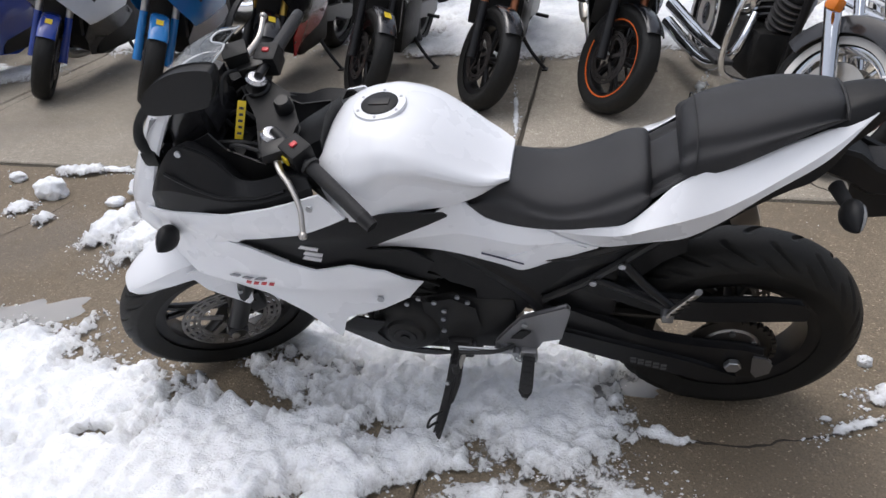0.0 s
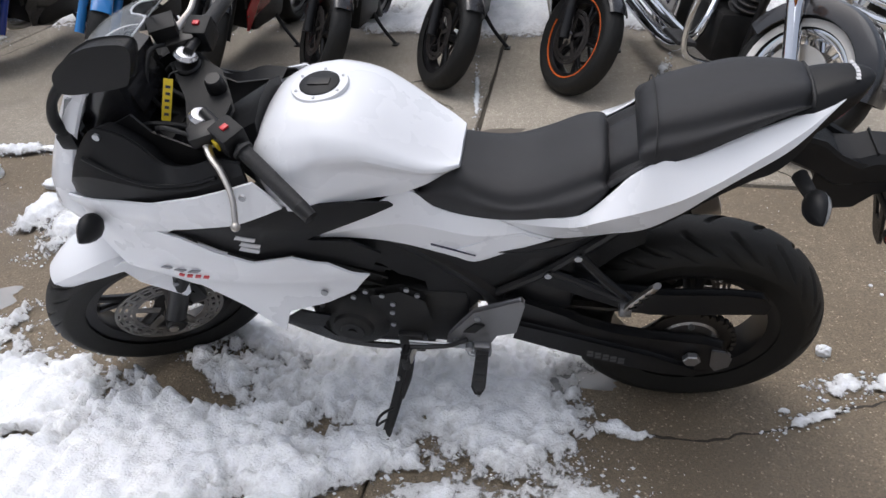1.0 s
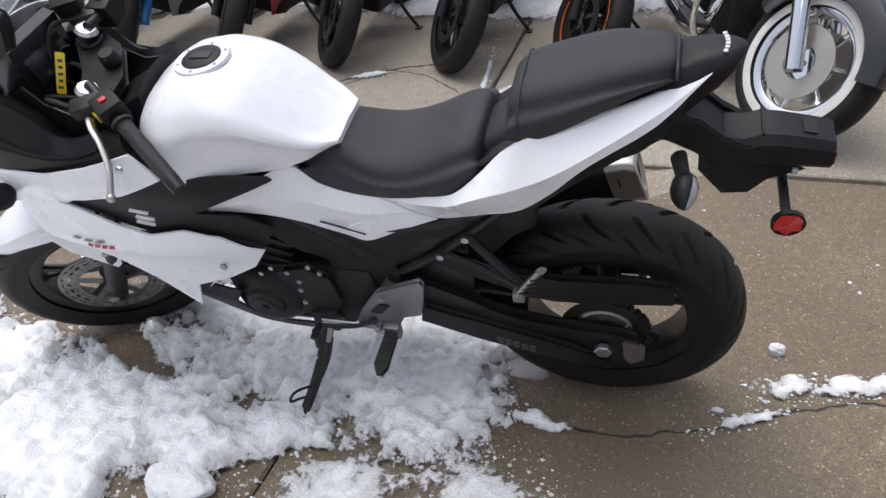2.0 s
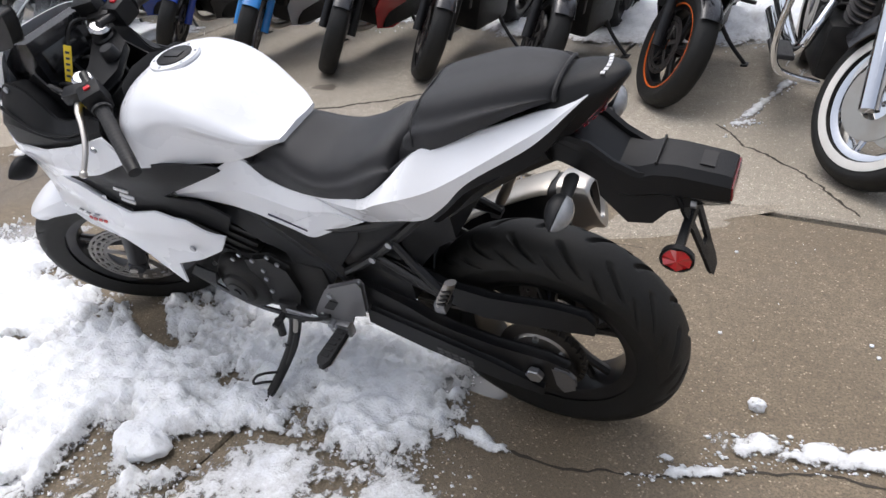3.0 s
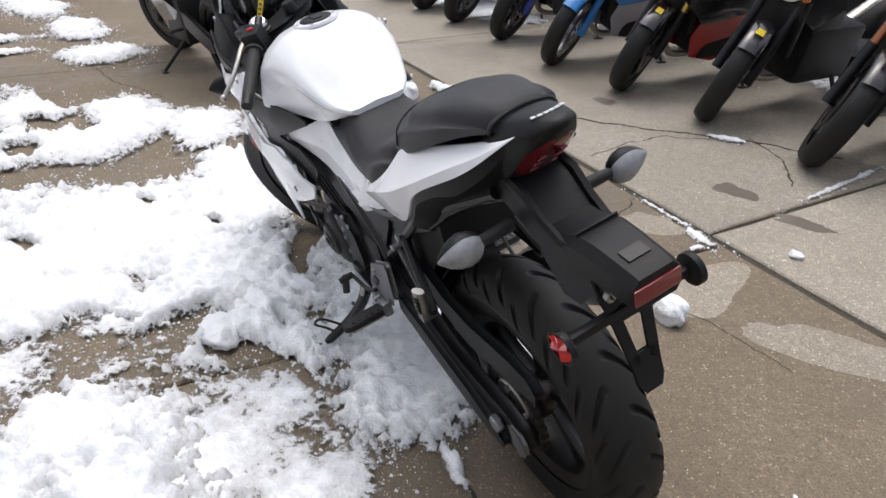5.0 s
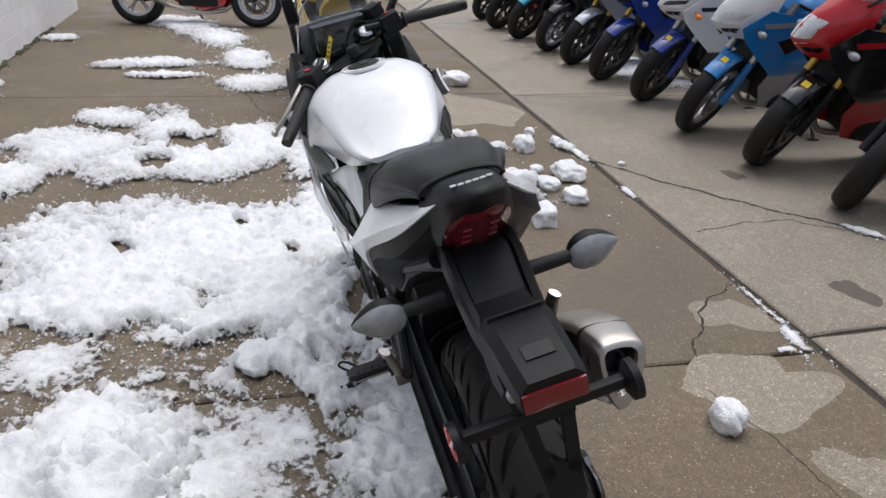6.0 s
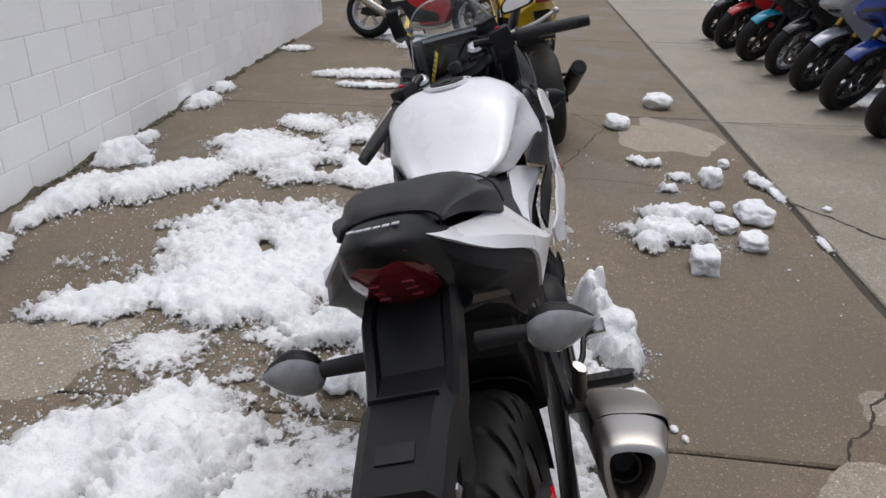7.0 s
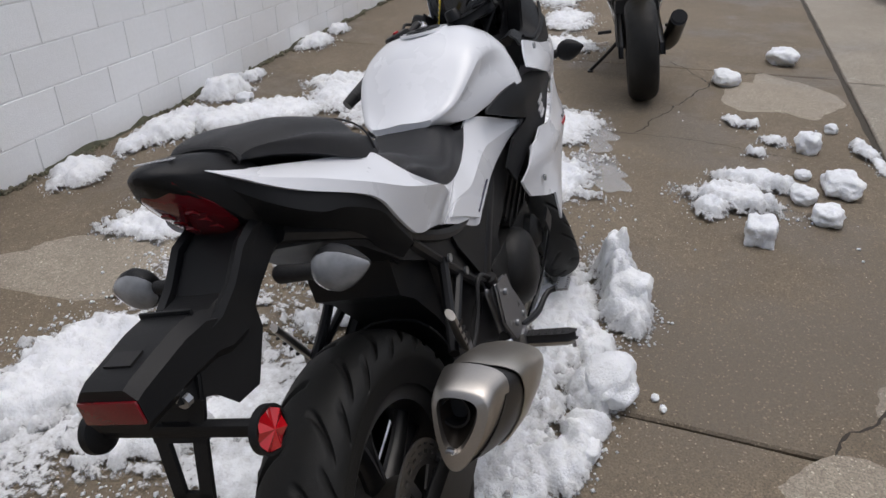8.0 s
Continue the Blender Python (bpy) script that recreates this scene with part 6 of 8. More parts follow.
for side in (-1, 1):
    ys = side * 0.128
    own = bmesh.new()
    hub_v = own.verts.new((0.011, 0, 0))
    rim_v = [own.verts.new((0.009 if k % 2 else 0.004, 0.0255 * math.cos(math.pi * k / 6), 0.0255 * math.sin(math.pi * k / 6))) for k in range(12)]
    for k in range(12):
        own.faces.new((hub_v, rim_v[k], rim_v[(k + 1) % 12]))
    own.faces.new(rim_v[::-1])
    face = Matrix.Translation((0.322, ys, 0.780)) @ Matrix.Rotation(radians(88 * side), 4, "Z")
    bp("side_reflector", moved(own, face), RED_REFLECTOR, carrier, "round red side reflector with wedge facets", smooth=0)
    bp("reflector_back", moved(lathe([(0, -0.010), (0.018, -0.010), (0.029, -0.004), (0.0295, 0.007), (0.026, 0.007), (0.026, -0.001), (0, -0.001)], 28, "x", closed=False), face), BLACK_PLASTIC, carrier)
for y in (-0.040, 0.040):
    bp("bolt", disc(0.009, 0.0, 0.010, 8, (0.325, y, 0.830), axis="x"), BOLT, carrier)


def signal(x, y, z, side, dirx, steer=False, length=0.10):
    """A turn signal: rubber stem, dark shell and a pointed clear lens."""
    tip = Vector((x, y, z))
    root = tip + Vector((dirx * -0.01, -side * length, -0.005))
    stem = tube([root, tip - Vector((0, side * 0.03, 0))], [0.016, 0.013], 12, 4, flat=0.8)
    body = bp("turn_signal", stem, GRIP, label="stalk turn signal with a clear lens")
    def drop(a0, a1, grow, shift):
        """A pointed drop along y, over the angles a0 to a1 round its axis."""
        loops = []
        for f, r in ((0.0, 0.014), (0.06, 0.022), (0.20, 0.030), (0.40, 0.0335), (0.60, 0.029), (0.78, 0.020), (0.92, 0.010), (1.0, 0.003)):
            y = tip.y + side * (-0.036 + 0.082 * f)
            arc = [(tip.x + dirx * (shift + 0.72 * r * grow * math.cos(a)), y, tip.z + 0.004 * f + r * grow * math.sin(a)) for a in (radians(a0 + (a1 - a0) * i / 12) for i in range(13))]
            loops.append(arc)
        return rings(loops)
    bp("shell", drop(62, 298, 1.0, 0.0), BLACK_PLASTIC, body)
    bp("lens", drop(-64, 64, 0.97, 0.002), CLEAR_LENS, body, "smoky clear lens")
    return body


for side in (-1, 1):
    signal(0.132, side * 0.170, 0.882, side, 1)
    signal(-1.38, side * (0.225 if side < 0 else 0.250), 0.802 if side < 0 else 0.822, side, -1, length=0.06)

# fairing
def fair_half(x, z):
    base = lerp(x, (-1.62, -1.54, -1.45, -1.36, -1.2, -1.03, -0.88, -0.76), (0.05, 0.10, 0.150, 0.192, 0.222, 0.226, 0.212, 0.176))
    return base - 0.10 * max(0, 0.66 - z) - 0.10 * max(0, z - 0.90)


for side in (-1, 1):
    lower = [(-1.44, 0.705), (-1.40, 0.745), (-1.33, 0.775), (-1.256, 0.805), (-1.173, 0.782), (-1.099, 0.738), (-1.019, 0.710), (-0.931, 0.724), (-0.855, 0.698), (-0.771, 0.636), (-0.815, 0.578), (-0.905, 0.540), (-0.990, 0.512), (-1.026, 0.416), (-1.10, 0.530), (-1.184, 0.613), (-1.278, 0.640), (-1.36, 0.655)]
    low_f = bp("lower_fairing", panel(lower, lambda x, z, s=side: s * (fair_half(x, z) + 0.010 * math.exp(-((z - 0.66) / 0.03) ** 2)), 0.006, 0.022), WHITE, smooth=35, label="white lower fairing with red and dark lettering blocked out")
    for q in ((-0.880, 0.600),):
        bp("bolt", bolt_head((q[0], side * (fair_half(*q) + 0.004), q[1]), 0.009, side=side), BOLT, low_f)
    for k in range(3):
        x0 = -1.262 + 0.036 * k
        bp("lettering_bar", panel([(x0, 0.676), (x0 + 0.024, 0.676), (x0 + 0.036, 0.684), (x0 + 0.014, 0.684)], lambda x, z, s=side: s * (fair_half(x, z) + 0.012), 0.003, 0.05), GREY_PRINT, low_f)
    for k in range(4):
        x0 = -1.220 + 0.021 * k
        bp("lettering_bar", panel([(x0, 0.658), (x0 + 0.014, 0.658), (x0 + 0.019, 0.667), (x0 + 0.005, 0.667)], lambda x, z, s=side: s * (fair_half(x, z) + 0.012), 0.003, 0.05), RED_TEXT, low_f)
    upper = [(-1.470, 0.800), (-1.43, 0.862), (-1.355, 0.878), (-1.19, 0.893), (-1.087, 0.911), (-0.957, 0.947), (-0.905, 0.888), (-1.01, 0.850), (-1.131, 0.820), (-1.226, 0.806), (-1.275, 0.795), (-1.33, 0.772), (-1.40, 0.745), (-1.44, 0.720), (-1.49, 0.735)]
    up_f = bp("upper_fairing", panel(upper, lambda x, z, s=side: s * (fair_half(x, z) + 0.016 * math.exp(-((z - 0.86) / 0.04) ** 2)), 0.006, 0.022), WHITE, smooth=35, label="white upper side fairing")
    bp("bolt", bolt_head((-0.975, side * 0.232, 0.925), 0.008, side=side), BOLT, up_f)
    dark = [(-1.245, 0.800), (-1.13, 0.824), (-1.008, 0.856), (-0.90, 0.868), (-0.80, 0.862), (-0.70, 0.850), (-0.69, 0.842), (-0.823, 0.790), (-0.89, 0.765), (-0.80, 0.742), (-0.74, 0.690), (-0.77, 0.640), (-0.86, 0.690), (-0.93, 0.715), (-1.02, 0.702), (-1.10, 0.730), (-1.17, 0.772)]
    gfun = lambda x, z, s=side: s * (lerp(x, (-1.25, -1.03, -0.88, -0.76, -0.66), (0.205, 0.208, 0.195, 0.165, 0.148)) + 0.010 * math.exp(-((z - 0.82) / 0.03) ** 2))
    mid = bp("fairing_infill", panel(dark, gfun, 0.006, 0.025), BLACK_PLASTIC, label="black fairing infill panel with a silver badge")
    for k, (dx, dz) in enumerate(((0.0, 0.017), (0.006, -0.004), (0.000, -0.020))):
        x0, z0 = -1.052 + dx, 0.756 + dz
        bp("badge_bar", panel([(x0, z0), (x0 + 0.045, z0 - 0.010), (x0 + 0.050, z0), (x0 + 0.010, z0 + 0.012)], lambda x, z, s=side: gfun(x, z) + s * 0.003, 0.003, 0.06), GREY_TEXT, mid, "silver badge stroke")
    hump_rows = [((-1.412, 0.168, 0.868), (-1.405, 0.170, 0.898), (-1.395, 0.165, 0.920), (-1.385, 0.145, 0.912)), ((-1.372, 0.196, 0.880), (-1.365, 0.197, 0.935), (-1.345, 0.174, 0.985), (-1.335, 0.140, 0.978)),
                 ((-1.320, 0.207, 0.876), (-1.310, 0.209, 0.946), (-1.287, 0.172, 1.041), (-1.280, 0.132, 1.026)), ((-1.260, 0.212, 0.870), (-1.255, 0.214, 0.938), (-1.232, 0.172, 1.030), (-1.235, 0.128, 1.006)),
                 ((-1.200, 0.214, 0.866), (-1.200, 0.215, 0.925), (-1.195, 0.173, 0.998), (-1.200, 0.128, 0.970)), ((-1.140, 0.214, 0.870), (-1.140, 0.213, 0.916), (-1.160, 0.173, 0.950), (-1.170, 0.128, 0.915)),
                 ((-1.090, 0.212, 0.885), (-1.090, 0.208, 0.918), (-1.110, 0.173, 0.948), (-1.120, 0.128, 0.915)), ((-1.030, 0.208, 0.908), (-1.030, 0.200, 0.935), (-1.047, 0.173, 0.967), (-1.060, 0.130, 0.940)), ((-0.975, 0.200, 0.935), (-0.980, 0.192, 0.950), (-0.990, 0.175, 0.962), (-1.000, 0.140, 0.948))]
    inner = bp("inner_panel", loft_panel(hump_rows, side), BLACK_PLASTIC, smooth=18, label="matt black cockpit side panel")
    bp("crease", tube([(x, side * y, z) for x, y, z in ((-1.318, 0.198, 0.990), (-1.285, 0.204, 0.972), (-1.240, 0.208, 0.948), (-1.185, 0.209, 0.930), (-1.110, 0.204, 0.926), (-1.040, 0.197, 0.944))], 0.0045, 6, 4), BLACK_PLASTIC, inner)
    bp("panel_bolt", disc(0.008, min(0, side * 0.006), max(0, side * 0.006), 10, (-1.275, side * 0.176, 1.030)), BOLT, inner)
    bp("intake_scoop", panel([(-1.268, 0.790), (-1.240, 0.822), (-1.165, 0.814), (-1.205, 0.790)], lambda x, z: gfun(x, z) + side * 0.006, 0.006, 0.03), WHITE, mid, "white air scoop lip")
    lining = [(-1.22, 1.045), (-1.19, 1.000), (-1.10, 0.955), (-1.02, 0.965), (-1.02, 0.80), (-1.15, 0.80), (-1.30, 0.86), (-1.33, 0.99)]
    bp("cockpit_lining", panel(lining, lambda x, z, s=side: s * 0.125, 0.005, 0.05), FRAME_BLACK)

nose_rows = [(0.690, -1.505, -1.44, 0.110), (0.740, -1.545, -1.445, 0.140), (0.800, -1.555, -1.43, 0.165), (0.870, -1.525, -1.41, 0.172), (0.940, -1.480, -1.385, 0.165), (1.010, -1.435, -1.350, 0.152), (1.070, -1.390, -1.315, 0.138), (1.105, -1.360, -1.290, 0.128)]


def bow(xf, xs, w, z, n=17):
    return [(xs + (xf - xs) * math.cos(u * math.pi / 2) ** 0.8, w * math.sin(u * math.pi / 2), z) for u in (-1 + 2 * k / (n - 1) for k in range(n))]


def bow_shell(rows, thick=0.006):
    outer = [bow(xf, xs, w, z) for z, xf, xs, w in rows]
    inner = [[(p[0] + thick, p[1] * 0.97, p[2]) for p in reversed(row)] for row in outer]
    return rings([a + b for a, b in zip(outer, inner)])


nose = bp("nose_cowl", bow_shell(nose_rows), WHITE, label="white nose cowl round the headlight")
lamp_rows = [(0.78, -1.562, -1.48, 0.085), (0.84, -1.548, -1.46, 0.105), (0.91, -1.510, -1.43, 0.110), (0.97, -1.470, -1.40, 0.095)]
bp("headlight", bow_shell(lamp_rows, 0.02), CLEAR_LENS, label="clear headlight lens")
for side in (-1, 1):
    bp("side_lens", panel([(-1.385, 1.020), (-1.345, 1.085), (-1.290, 1.095), (-1.320, 1.050), (-1.350, 1.010)], lambda x, z, s=side: s * (0.128 + 0.06 * (1.09 - z)), 0.008, 0.03), CLEAR_LENS, label="clear position light lens")
screen_rows = [(1.095, -1.385, -1.290, 0.128), (1.140, -1.338, -1.238, 0.116), (1.178, -1.285, -1.190, 0.094), (1.204, -1.232, -1.160, 0.064), (1.214, -1.195, -1.152, 0.034)]
bp("windscreen", bow_shell(screen_rows, 0.003), SCREEN, label="smoke tinted windscreen")
# Pale added tube: the bright glint along the screen's edge is put into its colour.
SCREEN_GLINT = mat("pale_screen_glint", (0.55, 0.57, 0.60), 0.15, coat=0.6, vary=0.05)
bp("screen_edge", tube([bow(q[1], q[2], q[3], q[0])[0] for q in screen_rows] + bow(-1.195, -1.152, 0.034, 1.214)[4:-4:4] + [bow(q[1], q[2], q[3], q[0])[-1] for q in reversed(screen_rows)], 0.0022, 6, 2), SCREEN_GLINT, label="pale tube drawn as the glint along the windscreen edge")
dash_b = rings([[(x, -w, z0), (x, -w, z1), (x, w, z1), (x, w, z0)] for x, w, z0, z1 in ((-1.36, 0.10, 0.93, 1.05), (-1.28, 0.095, 0.95, 1.105), (-1.245, 0.085, 0.97, 1.10))])
bevelled(dash_b, 0.012, 3)
dash = bp("instrument_panel", dash_b, BLACK_GLOSS, label="black instrument cluster in a hooded housing")
bp("display", moved(box(-0.002, 0.002, -0.062, 0.062, -0.038, 0.038, 0.001), Matrix.Translation((-1.243, 0, 1.042)) @ Matrix.Rotation(radians(-10), 4, "Y")), BLACK_GLOSS, dash)
bp("mounting_frame", rings([[(x, -w, z0), (x, -w, z1), (x, w, z1), (x, w, z0)] for x, w, z0, z1 in ((-1.40, 0.12, 0.80, 0.96), (-1.30, 0.115, 0.82, 0.96), (-1.20, 0.10, 0.86, 0.93))]), FRAME_BLACK)

# mirrors
for side in (-1, 1):
    s = side
    shell = [(-1.345, 1.128), (-1.335, 1.158), (-1.290, 1.195), (-1.225, 1.225), (-1.150, 1.232), (-1.135, 1.215), (-1.165, 1.150), (-1.190, 1.132), (-1.285, 1.114), (-1.335, 1.112)]
    if s < 0:
        m = Matrix.Identity(4)
        stalk = tube([(-1.365, -0.140, 0.995), (-1.383, -0.143, 1.036), (-1.361, -0.142, 1.091), (-1.310, -0.138, 1.140)], [0.020, 0.013, 0.010, 0.012], 10, 5)
        stalk = box(-1.392, -1.350, -0.160, -0.128, 0.975, 1.015, 0.010, bm=stalk)
        shell = [(-1.165 + (x + 1.165) * 0.88, 1.150 + (z - 1.150) * 0.84) for x, z in shell]
        own = plate(shell, -0.152, -0.118, 0.012, smooth_n=4, seg=3)
        glass_bm = plate([(x * 0.94 - 0.075, (z - 1.17) * 0.90 + 1.17) for x, z in shell], -0.1175, -0.1155)
    else:
        stalk = tube([(-1.400, 0.125, 0.962), (-1.375, 0.165, 1.04), (-1.32, 0.19, 1.10), (-1.255, 0.205, 1.14)], [0.022, 0.016, 0.013, 0.014], 10, 5)
        turn = Matrix.Translation((-1.235, 0.213, 1.155)) @ Matrix.Rotation(radians(74), 4, "Z") @ Matrix.Scale(0.52, 4) @ Matrix.Translation((1.24, 0, -1.17))
        own = moved(plate(shell, -0.017, 0.017, 0.012, smooth_n=4, seg=3), turn)
        glass_bm = moved(plate([(x * 0.94 - 0.075, (z - 1.17) * 0.90 + 1.17) for x, z in shell], -0.0195, -0.0172), turn)
    mirror = bp("mirror", own, BLACK_PLASTIC, label="black mirror on a curved stalk")
    bp("stalk", stalk, BLACK_PLASTIC, mirror)
    bp("glass", glass_bm, MIRROR, mirror)

# handlebars, levers and cockpit
clamp = plate([(-1.165, -0.115), (-1.115, -0.120), (-1.070, -0.050), (-1.070, 0.050), (-1.115, 0.120), (-1.165, 0.115), (-1.150, 0.0)], 1.005, 1.028, 0.006, axis="z")
bp("top_clamp", moved(clamp, Matrix.Translation((0, 0, -0.012))), BLACK_PLASTIC, steer=True)
bp("ignition_switch", moved(lathe([(0, 0.020), (0.016, 0.020), (0.020, 0.014), (0.022, -0.01), (0, -0.01)], 20, "z", closed=False), Matrix.Translation((-1.085, 0.0, 1.028))), FRAME_BLACK, steer=True)
for side in (-1, 1):
    s = side
    a, b = (STEERED.inverted() @ Vector(q) for q in ((-1.075, -0.094, 1.034), (-0.848, -0.245, 0.909)))
    if s > 0:
        a.y, b.y = -a.y, -b.y
    d = b - a
    barm = tube([a, b], 0.011, 12)
    barm = disc(0.031, -0.020, 0.020, 18, (-1.133, s * 0.095, 1.005), 0.004, axis="z", bm=barm)
    handle = bp("handlebar", barm, FRAME_BLACK, steer=True, label="black clip-on handlebar")
    grip = tube([a + d * (0.42 + 0.55 * k / 60) for k in range(61)], [0.0165 + (0.0004 if k % 4 < 2 else 0.0) for k in range(61)], 16, 1)
    bp("grip", grip, GRIP, handle, steer=True)
    bp("bar_end", tube([a + d * 0.97, a + d * 1.08], [0.017, 0.015], 16), FRAME_BLACK, handle, steer=True)
    bp("flange", tube([a + d * 0.40, a + d * 0.425], 0.023, 18), GRIP, handle, steer=True)
    sw = box(-0.03, 0.03, -0.028, 0.028, -0.03, 0.03, 0.009)
    swm = Matrix.Translation(a + d * 0.27) @ Matrix.Rotation(math.atan2(d.y, d.x), 4, "Z")
    switch = bp("switch_housing", moved(sw, swm), BLACK_PLASTIC, handle, steer=True)
    bp("button", moved(box(-0.006, 0.006, -0.008, 0.008, 0.029, 0.035, 0.002), swm), RED_PLASTIC, handle, steer=True, label="red switch button")
    if s < 0:
        bp("indicator_button", moved(box(-0.018, 0.004, -0.033, -0.027, -0.012, 0.010, 0.002), swm @ Matrix.Rotation(radians(0), 4, "X")), YELLOW, handle, "yellow horn button", steer=True)
    perch = a + d * 0.20 + Vector((-0.035, 0, 0.005))
    bp("lever_perch", moved(box(-0.032, 0.030, -0.020, 0.020, -0.016, 0.016, 0.006), Matrix.Translation(perch)), FRAME_BLACK, handle, steer=True)
    lever_line = [perch + Vector((-0.015, s * 0.015, -0.005)), perch + Vector((-0.005, s * 0.07, -0.02)), perch + Vector((0.035, s * 0.13, -0.025)), perch + Vector((0.060, s * 0.195, -0.020))]
    if s < 0:
        back_turn = STEERED.inverted()
        lever_line = [back_turn @ Vector(q) for q in ((-1.060, -0.150, 0.995), (-1.045, -0.175, 0.982), (-1.020, -0.200, 0.963), (-0.993, -0.240, 0.930), (-0.982, -0.285, 0.893))]
    lv = tube(lever_line, [0.008, 0.007, 0.0055, 0.005], 10, 6, flat=1.3)
    own = bmesh.new()
    bmesh.ops.create_uvsphere(own, u_segments=12, v_segments=8, radius=0.010)
    lv = merged(lv, moved(own, Matrix.Translation(lever_line[-1])))
    bp("lever", lv, END_METAL, handle, "bright alloy hand lever with a ball end", steer=True)
    cable = tube([perch + Vector((-0.02, 0, 0)), perch + Vector((-0.07, -s * 0.03, 0.02)), perch + Vector((-0.10, -s * 0.09, -0.05)), perch + Vector((-0.05, -s * 0.08, -0.16))], 0.0045, 8, 5)
    bp("cable", cable, GRIP, steer=True)
reservoir = bp("brake_reservoir", moved(box(-0.028, 0.028, -0.024, 0.024, -0.022, 0.022, 0.008), Matrix.Translation((-1.155, 0.165, 1.065))), BLACK_PLASTIC, steer=True, label="black brake fluid reservoir")
bp("lid", moved(box(-0.030, 0.030, -0.026, 0.026, 0.020, 0.028, 0.003), Matrix.Translation((-1.155, 0.165, 1.065))), BLACK_PLASTIC, reservoir, steer=True)
tag_m = Matrix.Translation((-1.168, -0.060, 1.036)) @ Matrix.Rotation(radians(28), 4, "Z") @ Matrix.Rotation(radians(-14), 4, "X") @ Matrix.Rotation(radians(24), 4, "Y")
tag = bp("paper_tag", moved(box(-0.0095, 0.0095, -0.0012, 0.0012, -0.046, 0.046, 0.0005), tag_m), YELLOW, label="yellow dealer tag on a tie with unreadable print")
for k in range(5):
    bp("print_bar", moved(box(-0.005 + 0.001 * (k % 2), 0.005, -0.0026, -0.0013, -0.034 + 0.015 * k, -0.028 + 0.015 * k), tag_m), DARK_TEXT, tag)
bp("tie", moved(tube([(0, 0, 0.044), (0.004, 0.004, 0.056), (0.018, 0.010, 0.062)], 0.0015, 6, 3), tag_m), GRIP, tag)
for k, y in enumerate((-0.05, 0.02, 0.07)):
    bp("wiring", tube([(-1.30, y, 0.95), (-1.22, y * 1.4, 0.98 + 0.02 * k), (-1.15, y * 0.9, 0.95), (-1.08, y * 0.6, 0.88)], 0.006, 7, 5), GRIP)


# ---- the other motorcycles ----
def paint(name, color, rough=0.25, metal=0.0):
    return mat(name, color, rough, metal, grain=500, vary=0.05, coat=0.6, dirt=tuple(c * 0.6 + 0.03 for c in color), dirt_amount=0.25, dirt_scale=7)


# darker disc steel for the other motorcycles
DARK_DISC = mat("dark_disc_steel", (0.11, 0.10, 0.095), 0.4, metal=0.85, grain=300, vary=0.2)
P_BLACK = paint("black_paint", (0.012, 0.012, 0.014))
P_RED = paint("red_paint", (0.48, 0.012, 0.018))
P_BLUE = paint("bright_blue_paint", (0.015, 0.20, 0.55))
P_NAVY = paint("deep_blue_paint", (0.012, 0.040, 0.27))
P_CYAN = paint("teal_paint", (0.01, 0.32, 0.48))
P_SILVER = paint("silver_paint", (0.42, 0.45, 0.50), 0.3, 0.4)
P_WHITE = paint("white_paint", (0.78, 0.79, 0.81))
P_ORANGE = paint("burnt_orange_paint", (0.34, 0.085, 0.015))
P_YELLOW = paint("yellow_paint", (0.72, 0.50, 0.01))
GOLD = mat("gold_anodised", (0.55, 0.36, 0.08), 0.3, 0.9, vary=0.1)
COPPERY = mat("copper_anodised", (0.40, 0.16, 0.08), 0.3, 0.9, vary=0.1)
AMBER = mat("amber_lens", (0.75, 0.20, 0.01), 0.15, coat=0.5, vary=0.1)
RIM_ORANGE = mat("orange_rim_tape", (0.65, 0.13, 0.02), 0.4, vary=0.05)
HEAD_LENS = mat("bright_headlight_lens", (0.62, 0.65, 0.68), 0.12, coat=0.9, grain=60, vary=0.3)
DARK_LENS = mat("dark_headlight_lens", (0.03, 0.031, 0.035), 0.1, coat=0.8, vary=0.2)
RIM_SILVER = mat("silver_wheel", (0.50, 0.50, 0.52), 0.35, 0.8, vary=0.1)
WHITE_WALL = mat("white_sidewall", (0.72, 0.71, 0.68), 0.6, vary=0.06, dirt=(0.45, 0.42, 0.38), dirt_amount=0.4)


